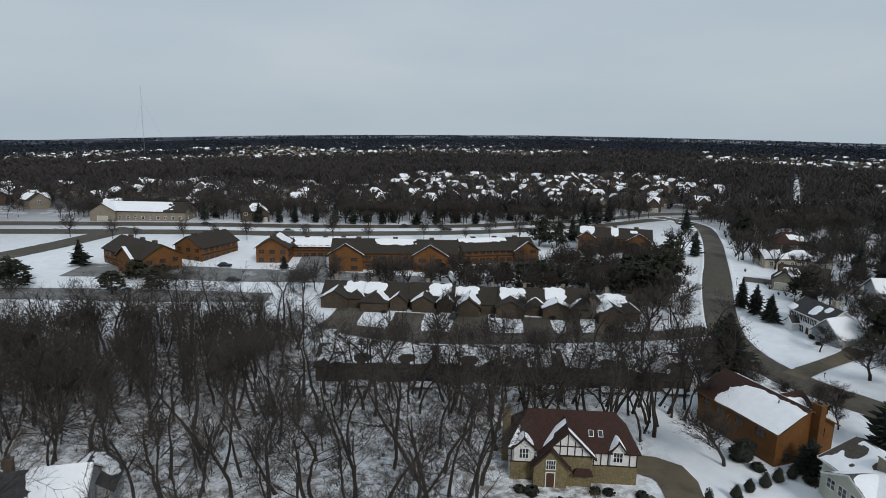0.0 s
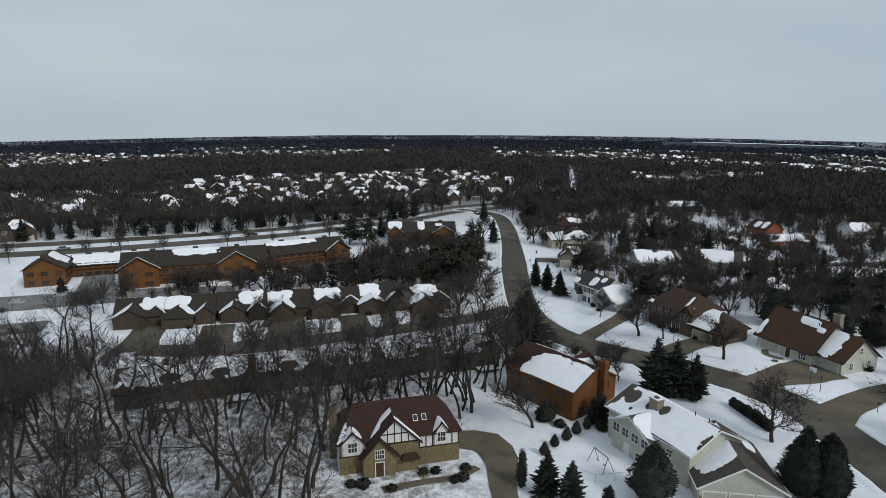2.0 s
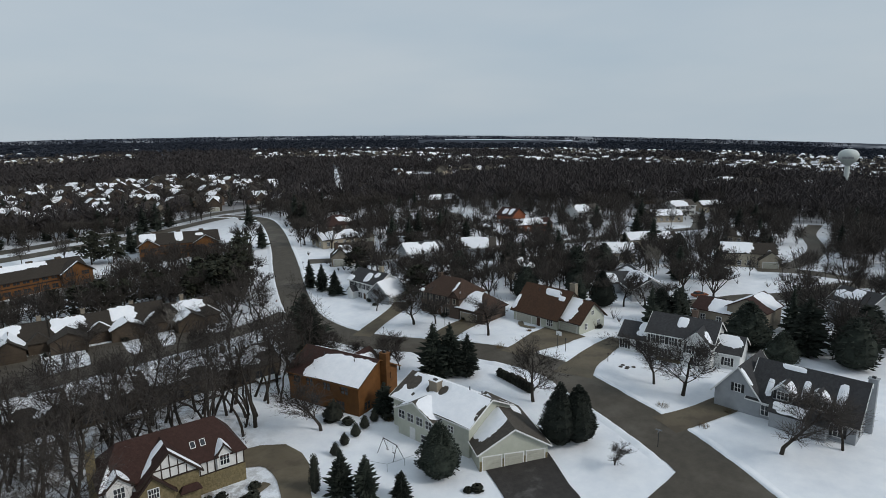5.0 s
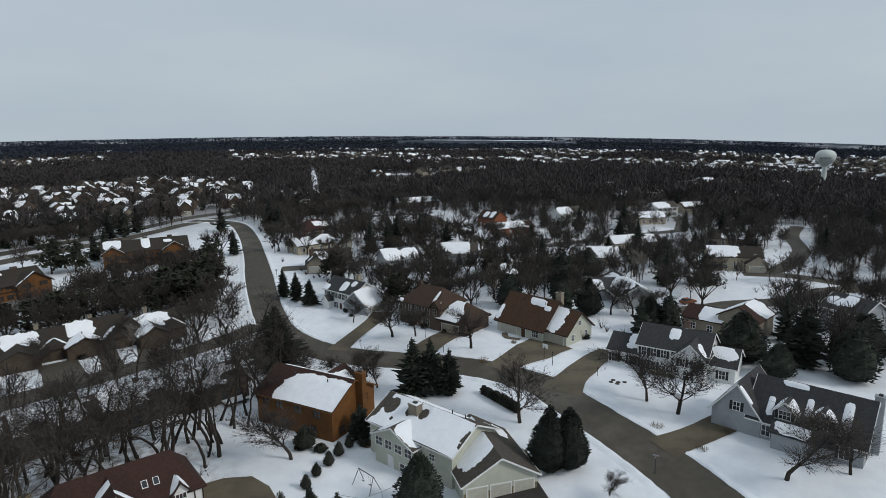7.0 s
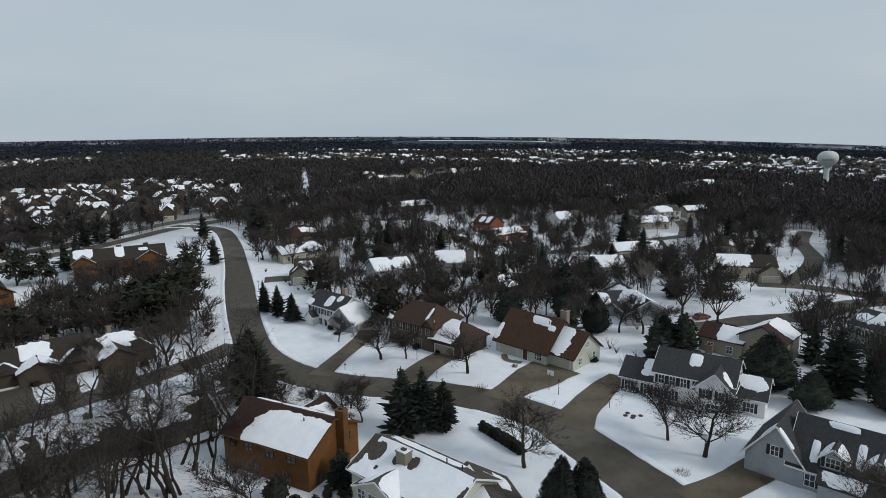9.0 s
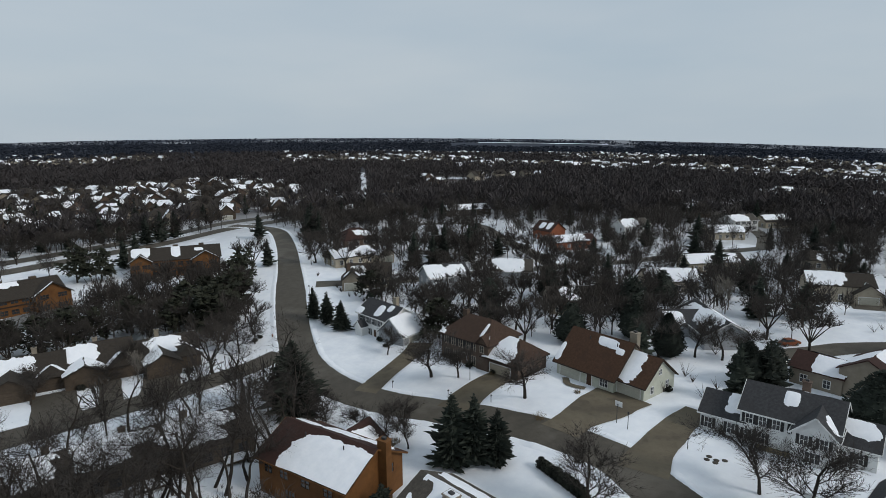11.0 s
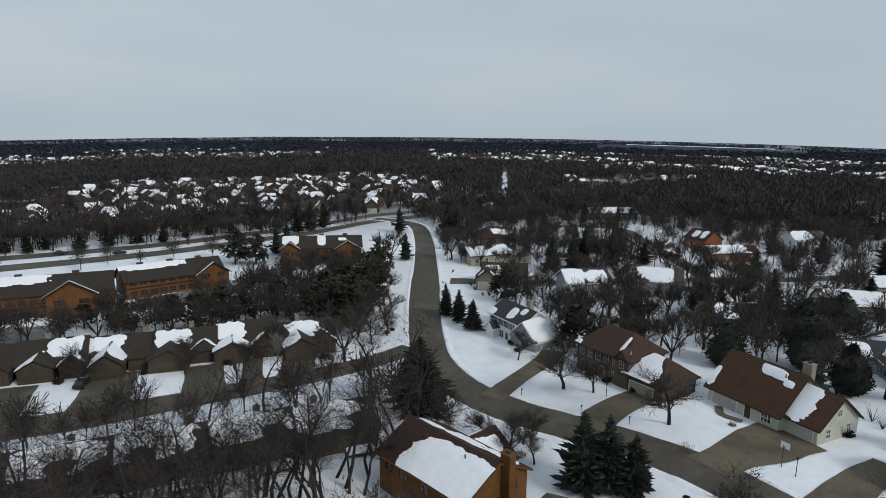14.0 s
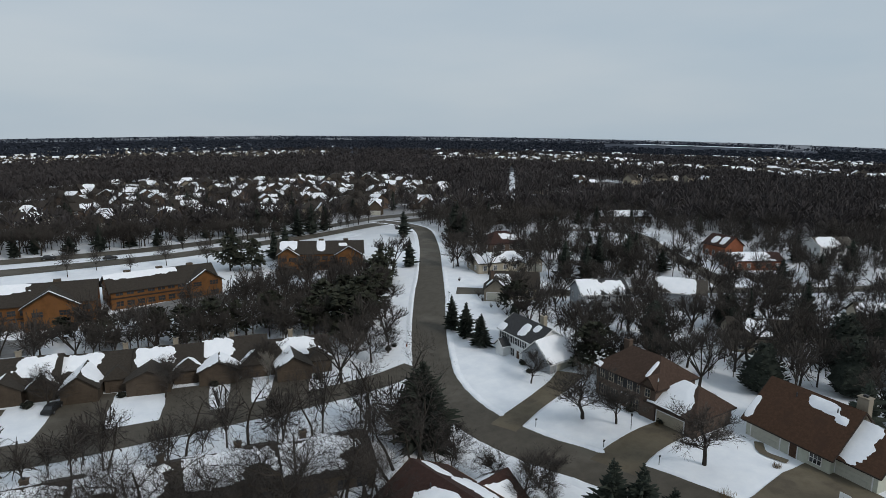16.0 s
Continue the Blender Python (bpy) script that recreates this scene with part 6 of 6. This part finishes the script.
    for _ in range(2600):
        x, y = rg.uniform(-120, 38), rg.uniform(46, 150)
        if not inside(wood, x, y):
            continue
        z, h = terr(x, y), rg.uniform(0.6, 2.6)
        for _ in range(6):
            t, q = rg.uniform(0, 6.28), rg.uniform(0.15, 0.7) * h
            o = len(verts)
            w = 0.03
            verts += [(x - w, y, z), (x + w, y, z), (x + q * math.cos(t), y + q * math.sin(t), z + h * rg.uniform(0.6, 1.0))]
            faces.append((o, o + 1, o + 2))
    for _ in range(1500):
        x, y = rg.uniform(84, 330), rg.uniform(40, 320)
        if noise.noise((x * 0.03, y * 0.03, 4)) < 0.0 or not clear(x, y, 1.5, 7.0) or (x < 125 and y < 130 and x < 92 + (130 - y) * 0.3):
            continue
        z, h = terr(x, y), rg.uniform(1.2, 3.6)
        for _ in range(12):
            t, q = rg.uniform(0, 6.28), rg.uniform(0.15, 0.7) * h
            o, w = len(verts), 0.09
            verts += [(x - w, y, z), (x + w, y, z), (x + q * math.cos(t), y + q * math.sin(t), z + h * rg.uniform(0.5, 1.0))]
            faces.append((o, o + 1, o + 2))
    tagged(link("underbrush", verts, faces, TWIG), "thin brown saplings and brush under the trees", "brush", kind="stuff")


def far_field():
    rg = random.Random(31)
    # wooded slopes past the houses: many thin upright crowns
    verts, faces = [], []
    sub = [(-90, 318), (110, 330), (160, 420), (150, 560), (0, 620), (-110, 520)]

    def blade(p, q, w):
        o = len(verts)
        t = rg.uniform(0, 6.28)
        verts.extend([(p[0] - w * math.cos(t), p[1] - w * math.sin(t), p[2]), (p[0] + w * math.cos(t), p[1] + w * math.sin(t), p[2]), q])
        faces.append((o, o + 1, o + 2))

    def sector(r0, r1, n, size, blades, w, keep):
        """Rounded leafless crowns: fans of shoots round a short stem."""
        for _ in range(n):
            r = math.sqrt(rg.uniform(r0 * r0, r1 * r1))
            a = rg.uniform(-0.92, 1.45)
            x, y = r * math.sin(a), r * math.cos(a)
            if not keep(x, y, r, a):
                continue
            z, h = terr(x, y), size * rg.uniform(0.65, 1.25)
            blade((x, y, z - 0.5), (x, y, z + h * 0.7), w * 0.5)
            for _ in range(blades):
                t, u = rg.uniform(0, 6.28), rg.uniform(-0.3, 1.0)
                q = 0.42 * h * math.sqrt(1 - u * u) * rg.uniform(0.6, 1.1)
                blade((x + q * math.cos(t), y + q * math.sin(t), z + h * (0.6 + 0.4 * u)), (x + 0.25 * q * math.cos(t), y + 0.25 * q * math.sin(t), z + h * (0.42 + 0.3 * u + rg.uniform(-0.08, 0.08))), w * rg.uniform(0.7, 1.5))

    def keep_near(x, y, r, a):
        if y < 300 and -210 < x < 330 and r < 330:
            return False
        if inside(sub, x, y) and rg.random() < 0.95:
            return False
        if -340 < x < -90 and 240 < y < 420 and rg.random() < 0.8:
            return False
        if y < 300 and x < -100:
            return rg.random() < 0.3
        if built_up(x, y, r, a) and rg.random() < 0.75:
            return False
        return bool(clear(x, y, 3, 14)) and noise.noise((x * 0.008, y * 0.008, 7)) > -0.32

    def built_up(x, y, r, a):
        v = noise.noise((x * 0.0035, y * 0.0035, 8)) + 0.35 * noise.noise((x * 0.012, y * 0.012, 3))
        if a > 0.3:
            return 600 < r < 1800 and v > -0.16 + 0.9 * max(0, 0.62 - a) + 0.4 * sstep(800, 600, r)
        return 1050 < r < 2050 and a < 0.2 and v > -0.1

    def keep_mid(x, y, r, a):
        if built_up(x, y, r, a):
            return rg.random() < 0.18
        return noise.noise((x * 0.004, y * 0.004, 2)) > -0.6 or rg.random() < 0.2

    sector(240, 520, 11000, 12, 25, 0.3, keep_near)
    sector(520, 850, 16000, 12, 16, 0.6, keep_near)
    sector(850, 1400, 12000, 13, 9, 1.4, keep_mid)
    tagged(link("far_woods", verts, faces, FARWOOD), "grey-brown leafless woods stretching into the distance", "woods", kind="stuff")
    # the farthest crowns take the material with haze blue in its colour
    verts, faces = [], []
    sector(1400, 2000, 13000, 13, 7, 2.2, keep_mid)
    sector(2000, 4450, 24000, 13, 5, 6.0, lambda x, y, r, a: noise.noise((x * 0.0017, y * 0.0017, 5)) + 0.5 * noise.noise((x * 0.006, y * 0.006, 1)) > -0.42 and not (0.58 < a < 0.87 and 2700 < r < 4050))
    tagged(link("far_woods", verts, faces, HAZEWOOD), "dark leafless woods along the horizon, haze blue put into their colour", "woods", kind="stuff")
    # lake under ice
    lv, lf = [], []
    for i in range(25):
        a = 0.625 + 0.205 * i / 24
        for r in (3480 + 60 * math.sin(i * 0.7), 3960):
            x, y = r * math.sin(a), r * math.cos(a)
            lv.append((x, y, terr(x, y) + 3.0))
        if i:
            o = len(lv) - 4
            lf.append((o, o + 2, o + 3, o + 1))
    tagged(link("lake", lv, lf, LAKEICE), "distant frozen lake, pale with snow", "lake", kind="structure")
    # roofs of the far town
    rv, rf, wv, wf, sv, sf = [], [], [], [], [], []
    for _ in range(6600):
        east = rg.random() < 0.58
        if east:
            r, a = rg.uniform(600, 1750), rg.uniform(0.32, 1.42)
        else:
            r, a = rg.uniform(1050, 2000), rg.uniform(-0.9, 0.16)
        x, y = r * math.sin(a), r * math.cos(a)
        if not built_up(x, y, r, a):
            continue
        z, t = terr(x, y), rg.uniform(0, 3.14)
        L, W, H, R = rg.uniform(3.2, 6), rg.uniform(3.2, 4.6), rg.uniform(4.5, 8), rg.uniform(2.2, 4)
        ux, uy = math.cos(t), math.sin(t)
        P = lambda u, v, h: (x + u * ux - v * uy, y + u * uy + v * ux, z + h)
        o = len(wv)
        wv += [P(-L, -W, -2), P(L, -W, -2), P(L, W, -2), P(-L, W, -2), P(-L, -W, H), P(L, -W, H), P(L, W, H), P(-L, W, H), P(-L, 0, H + R), P(L, 0, H + R)]
        wf += [(o, o + 1, o + 5, o + 4), (o + 2, o + 3, o + 7, o + 6), (o + 1, o + 2, o + 6, o + 9, o + 5), (o + 3, o, o + 4, o + 8, o + 7)]
        for s in (-1, 1):
            q, f = (sv, sf) if rg.random() < 0.36 else (rv, rf)
            k = len(q)
            q += [P(-L - 0.5, s * (W + 0.6), H - 0.2), P(L + 0.5, s * (W + 0.6), H - 0.2), P(L + 0.5, 0, H + R + 0.2), P(-L - 0.5, 0, H + R + 0.2)]
            f.append((k, k + 1, k + 2, k + 3))
    e = new("far_town")
    tagged(e, "distant town of small houses with snowy roofs", "town", kind="stuff")
    for nm, v, f, m in (("walls", wv, wf, TAN), ("roofs", rv, rf, SH_UMBER), ("snowy_roofs", sv, sf, ROOFSNOW)):
        tagged(link(nm, v, f, m, e), kind="stuff")


def suburb():
    """Houses past the highway: six built, the rest copied."""
    rg = random.Random(41)
    kinds = []
    for k in range(7):
        wall = (TAUPE, UMBERWALL, BRICK, UMBERWALL, BRICK, TAUPE, UMBERWALL)[k]
        yy = (370, 400)[k % 2]
        p = house("suburban_house", -60 + k * 24 + rg.uniform(-3, 3), 335 + (k % 3) * 5, rg.uniform(-30, 30), "suburban two-storey house with a cross-gabled roof and patchy snow")
        tagged(p, group="houses of the subdivision")
        b = block(p, Matrix.Identity(4), rg.uniform(12, 15), 9.5, 4.8, 3.2, wall, SH_UMBER, "hip" if k % 2 else "gable", over=0.5)
        g = block(p, pose(rg.uniform(-3, 3), -4, 0, 0, 0, 90), 7.5, 7, 4.0, 3.2, wall, SH_UMBER, over=0.5)
        for q in (b, g):
            for side in "fb":
                if rg.random() < 0.8:
                    drift(q, side, [(rg.uniform(-0.4, 0.4), rg.uniform(0.3, 0.6), rg.uniform(2.5, 5), rg.uniform(2.0, 3.6))], res=0.8, seed=k * 7.7)
        row(b, "f", [-4.5, 4.5], 3.6, 1.4, 1.4)
        row(b, "r", [0], 3.6, 1.4, 1.4)
        row(b, "l", [0], 3.6, 1.4, 1.4)
        garage_door(p, face(g, "l", 0, 0), 4.8)
        kinds.append(p)
    spots = []
    for j in range(9):
        for i in range(11):
            x, y = -84 + i * 23 + (j % 2) * 9 + rg.uniform(-5, 5) + j * 2, 352 + j * 27 + rg.uniform(-5, 5) + i * 1.5
            spots.append((x, y))
    for i in range(56):
        spots.append((rg.uniform(-330, -100), rg.uniform(272, 430)))
    for i in range(26):
        spots.append((rg.uniform(140, 330), rg.uniform(290, 520)))
    for i in range(22):
        spots.append((rg.uniform(240, 520), rg.uniform(60, 260)))
    for x, y in spots:
        if any(math.hypot(x - a, y - b) < 16 for a, b in HOUSES) or not clear(x, y, 7, 10):
            continue
        copy_thing(kinds[rg.randrange(7)], pose(x, y, terr(x, y), 0, 0, rg.choice((0, 90, 180, 270)) + rg.uniform(-35, 35)))
        HOUSES.append((x, y))


# ---- landmarks and small things ----
def lathe(name, prof, material, parent, seg=24, label=""):
    verts, faces = [], []
    for r, z in prof:
        for k in range(seg):
            t = math.tau * k / seg
            verts.append((r * math.cos(t), r * math.sin(t), z))
    for i in range(len(prof) - 1):
        for k in range(seg):
            k2 = (k + 1) % seg
            faces.append((i * seg + k, i * seg + k2, (i + 1) * seg + k2, (i + 1) * seg + k))
    return link(name, verts, faces, material, parent, label, smooth=True)


def water_tower():
    x, y = 525, 197
    e = new("water_tower")
    e.matrix_basis = pose(x, y, terr(x, y))
    tagged(e, "pale green-white water tower with a bulbous tank", "water tower")
    top = 27.0 - terr(x, y)
    lathe("stem", [(3.6, -1), (3.0, 2), (2.0, 5), (1.7, top - 13)], TOWERP, e)
    lathe("tank", [(1.7, top - 13), (3.6, top - 11), (6.3, top - 8.4), (7.1, top - 6.2), (6.9, top - 3.6), (5.2, top - 1.3), (2.6, top - 0.2), (0.3, top)], TOWERP, e)
    lathe("vent", [(0.6, top - 0.3), (0.6, top + 1.2), (0.9, top + 1.3), (0.1, top + 1.7)], STEEL, e, 12)
    bm = bmesh.new()
    for k in range(9):
        t = math.radians(200 + (k - 4) * 7)
        mm = Matrix.Translation((7.15 * math.cos(t), 7.15 * math.sin(t), top - 6.4)) @ Matrix.Rotation(t, 4, "Z")
        bmesh.ops.create_cube(bm, size=1.0, matrix=mm @ Matrix.Diagonal((0.08, 0.75, 1.6, 1)))
    part("lettering", bm, STEEL, e, "row of dark letter-sized bars")


def mast():
    x, y = -770, 1290
    e = new("radio_mast")
    e.matrix_basis = pose(x, y, terr(x, y))
    tagged(e, "thin distant guyed radio mast", "mast")
    h = 128 - terr(x, y)
    segs = []
    for k in range(3):
        t = math.tau * k / 3
        o = np.array([0.7 * math.cos(t), 0.7 * math.sin(t), 0])
        segs.append((o, o + np.array([0, 0, h]), 0.11, 0.08))
    v, f = sticks(segs, 4)
    link("lattice", v, f, STEEL, e)
    for k in range(3):
        t = math.tau * k / 3 + 0.5
        v, f = sticks([(np.array([60 * math.cos(t), 60 * math.sin(t), 0]), np.array([0, 0, h * 0.8]), 0.05, 0.05)], 3)
        link("guy_wire", v, f, STEEL, e)


def swing_set():
    e = new("swing_set")
    e.matrix_basis = pose(42.2, 70.5, terr(42.2, 70.5), 0, 0, -82)
    tagged(e, "dark metal A-frame swing set standing in snow", "swing set")
    A = np.array
    v, f = sticks([(A([-1.7, 0, 2.2]), A([1.7, 0, 2.2]), 0.06, 0.06)], 6)
    link("top_bar", v, f, DARKMETAL, e)
    for sx in (-1, 1):
        for sy in (-1, 1):
            v, f = sticks([(A([sx * 1.6, 0, 2.2]), A([sx * 1.9, sy * 1.0, -0.1]), 0.05, 0.05)], 6)
            link("leg", v, f, DARKMETAL, e)
    for u in (-0.8, 0.7):
        v, f = sticks([(A([u - 0.2, 0, 2.2]), A([u - 0.2, 0.1, 0.6]), 0.012, 0.012), (A([u + 0.2, 0, 2.2]), A([u + 0.2, 0.1, 0.6]), 0.012, 0.012)], 4)
        link("chain", v, f, STEEL, e)
        box_part("seat", (u, 0.1, 0.6), (0.5, 0.2, 0.05), DARKMETAL, e)


def post(name, x, y, h, head, label, category, turn=0):
    e = new(name)
    x, y = site(x, y)
    e.matrix_basis = pose(x, y, terr(x, y), 0, 0, turn)
    tagged(e, label, category)
    v, f = sticks([(np.array([0, 0, -0.2]), np.array([0, 0, h]), 0.06, 0.05)], 8)
    link("post", v, f, DARKMETAL, e)
    if head == "mailbox":
        bm = box_bm(bmesh.new(), 0.1, 0, h + 0.1, 0.5, 0.2, 0.24, 0.07)
        part("box", bm, SHUTTER, e)
        box_part("flag", (0.1, 0.12, h + 0.2), (0.05, 0.02, 0.16), REDWALL, e, bev=0)
    elif head == "lantern":
        lathe("lantern", [(0.05, h), (0.14, h + 0.05), (0.17, h + 0.32), (0.2, h + 0.34), (0.03, h + 0.5)], DARKMETAL, e, 10)
    elif head == "hoop":
        box_part("backboard", (0, -0.4, h - 0.1), (1.3, 0.05, 0.9), TRIM, e)
        v, f = sticks([(np.array([0, 0, h - 0.6]), np.array([0, -0.4, h - 0.2]), 0.04, 0.04)], 6)
        link("arm", v, f, DARKMETAL, e)
        ring = [np.array([0.23 * math.cos(t), -0.66 + 0.23 * math.sin(t), h - 0.4]) for t in np.linspace(0, math.tau, 11)]
        v, f = sticks([(ring[i], ring[i + 1], 0.02, 0.02) for i in range(10)], 4)
        link("rim", v, f, REDWALL, e)
    elif head == "sign":
        box_part("sign_blade", (0, 0, h - 0.05), (0.9, 0.03, 0.2), STEEL, e)
        box_part("sign_blade", (0, 0, h + 0.18), (0.03, 0.9, 0.2), STEEL, e)
    elif head == "hydrant":
        lathe("cap", [(0.14, 0.1), (0.14, h - 0.05), (0.17, h), (0.1, h + 0.12), (0.02, h + 0.16)], REDWALL, e, 10)
    return e


def fence(pts, h, label):
    e = new("chain_link_fence")
    x0, y0 = pts[0]
    e.matrix_basis = pose(x0, y0, terr(x0, y0))
    tagged(e, label, "fence")
    z0 = terr(x0, y0)
    out = []
    for (xa, ya), (xb, yb) in zip(pts, pts[1:]):
        n = max(1, int(math.hypot(xb - xa, yb - ya) / 2.4))
        out += [(xa + (xb - xa) * k / n, ya + (yb - ya) * k / n) for k in range(n)]
    out.append(pts[-1])
    q = [np.array([x - x0, y - y0, terr(x, y) - z0]) for x, y in out]
    up = np.array([0, 0, h])
    for p in q:
        v, f = sticks([(p - up * 0.1, p + up, 0.035, 0.035)], 6)
        link("post", v, f, STEEL, e)
    v, f = sticks([(q[i] + up, q[i + 1] + up, 0.025, 0.025) for i in range(len(q) - 1)], 5)
    link("top_rail", v, f, STEEL, e)


def car(x, y, yaw, paint, label):
    e = new("car")
    x, y = site(x, y)
    e.matrix_basis = pose(x, y, terr(x, y) + 0.12, 0, 0, yaw)
    tagged(e, label, "car")
    bm = bmesh.new()
    prof = [(-2.2, 0.3), (-2.25, 0.75), (-1.9, 0.92), (1.0, 0.95), (2.1, 0.82), (2.25, 0.6), (2.2, 0.3)]
    a = [bm.verts.new((u, -0.88, z)) for u, z in prof]
    c = [bm.verts.new((u, 0.88, z)) for u, z in prof]
    bm.faces.new(a)
    bm.faces.new(c[::-1])
    for i in range(7):
        bm.faces.new((a[i], c[i], c[(i + 1) % 7], a[(i + 1) % 7]))
    bmesh.ops.recalc_face_normals(bm, faces=bm.faces[:])
    bmesh.ops.bevel(bm, geom=bm.edges[:], offset=0.06, segments=2, affect="EDGES")
    part("body", bm, paint, e)
    v = [(-1.75, -0.78, 0.9), (0.95, -0.78, 0.92), (0.95, 0.78, 0.92), (-1.75, 0.78, 0.9), (-1.25, -0.62, 1.42), (0.25, -0.62, 1.42), (0.25, 0.62, 1.42), (-1.25, 0.62, 1.42)]
    link("cabin_glass", v, [(0, 1, 5, 4), (1, 2, 6, 5), (2, 3, 7, 6), (3, 0, 4, 7)], GLASS, e)
    box_part("roof", (-0.5, 0, 1.43), (1.55, 1.28, 0.06), paint, e)
    for sx in (-1.35, 1.35):
        for sy in (-0.8, 0.8):
            bm = bmesh.new()
            bmesh.ops.create_cone(bm, cap_ends=True, segments=16, radius1=0.33, radius2=0.33, depth=0.22, matrix=pose(sx, sy, 0.33, 90))
            w = part("wheel", bm, SHUTTER, e)
            bm = bmesh.new()
            bmesh.ops.create_cone(bm, cap_ends=True, segments=12, radius1=0.19, radius2=0.19, depth=0.25, matrix=pose(sx, sy, 0.33, 90))
            part("rim", bm, STEEL, w)


def small_things():
    water_tower()
    mast()
    swing_set()
    fence([(37.2, 70.0), (39.5, 66.8), (45.2, 66.5)], 1.2, "low chain-link fence round a snowy back yard")
    post("mailbox", 66.9, 115.2, 1.1, "mailbox", "dark mailbox on a post by the driveway", "mailbox", 30)
    post("mailbox", 77.2, 98.6, 1.1, "mailbox", "dark mailbox on a post beside the street", "mailbox", 30)
    post("mailbox", 72.9, 105.5, 0.9, "mailbox", "small dark mailbox in the snow", "mailbox", 30)
    post("lamp_post", 88.4, 78.6, 2.4, "lantern", "black lantern post beside a driveway", "lamp post")
    post("lamp_post", 79.5, 108.2, 2.2, "lantern", "black lantern post on a lawn", "lamp post")
    post("basketball_hoop", 88.5, 52.2, 3.2, "hoop", "basketball hoop on a pole in the snow", "basketball hoop", -60)
    post("basketball_hoop", 88.6, 81.0, 3.2, "hoop", "basketball hoop beside a wide driveway", "basketball hoop", 100)
    post("street_sign", 71.8, 45.2, 2.6, "sign", "street-name sign on a thin post", "street sign", 20)
    post("street_sign", 75.2, 181.5, 2.6, "sign", "street-name sign at the junction", "street sign", 20)
    post("fire_hydrant", 57.5, 158.5, 0.6, "hydrant", "small red fire hydrant in the snow", "hydrant")
    post("bird_feeder", 90.8, 69.8, 1.5, "mailbox", "small bird feeder on a post", "bird feeder")
    car(147, 85.3, -20, REDWALL, "red car parked at the kerb")
    car(-7.5, 147.0, 80, SHUTTER, "dark car parked in front of a condominium")
    car(-37, 262, 14, SHUTTER, "dark car on the highway")
    car(-82, 238.5, 12, STEEL, "silver car on the highway")
    car(-120, 244, 10, SHUTTER, "dark car on the highway")
    car(20, 286, 30, STEEL, "silver car on the highway")
    car(-76, 170.5, 5, SHUTTER, "dark car parked in the office lot")
    car(-85, 184.5, 5, SHUTTER, "dark car parked beside the office")
    car(-18, 257, 14, SHUTTER, "dark car on the highway")
    # dry ornamental grass left standing in the snow
    rg = random.Random(61)
    for x, y, r in ((80.4, 89.6, 1.1), (82.5, 51.9, 1.0), (81.5, 44.0, 0.8), (79.6, 88.8, 0.7), (58.4, 98.2, 0.9), (91.6, 92.6, 0.6), (84.2, 107.6, 0.8), (47.2, 78.6, 0.7), (88.4, 44.2, 0.6), (16.4, 73.0, 0.8), (71.4, 76.0, 0.7)):
        e = new("dry_shrub")
        x, y = site(x, y)
        e.matrix_basis = pose(x, y, terr(x, y))
        tagged(e, "low clump of dry brown grass poking out of the snow", "shrub", "dry shrubs")
        v, f = [], []
        for _ in range(90):
            t, q, h = rg.uniform(0, math.tau), r * math.sqrt(rg.random()), rg.uniform(0.35, 0.9)
            a, c = q * math.cos(t), q * math.sin(t)
            v += [(a - 0.03, c, -0.05), (a + 0.03, c, -0.05), (a + rg.gauss(0, 0.2), c + rg.gauss(0, 0.2), h)]
            f.append((len(v) - 3, len(v) - 2, len(v) - 1))
        link("crown", v, f, DRYGRASS, e)
    # footprints and stepping stones in the snow
    for k, (dx, dy) in enumerate(((0, 0), (0.9, -0.9), (1.0, 0.3), (1.8, -1.6), (0.2, -1.2))):
        e = new("stepping_stone")
        x, y = 92 + dx, 67.6 + dy
        e.matrix_basis = pose(x, y, terr(x, y))
        tagged(e, "bare stone showing through a lawn's snow", "stone", "stones in the lawn")
        lathe("stone", [(0.4, -0.05), (0.42, 0.06), (0.3, 0.12), (0.02, 0.13)], SH_GREY, e, 9)


suburb()
woods()
conifers()
far_field()
small_things()
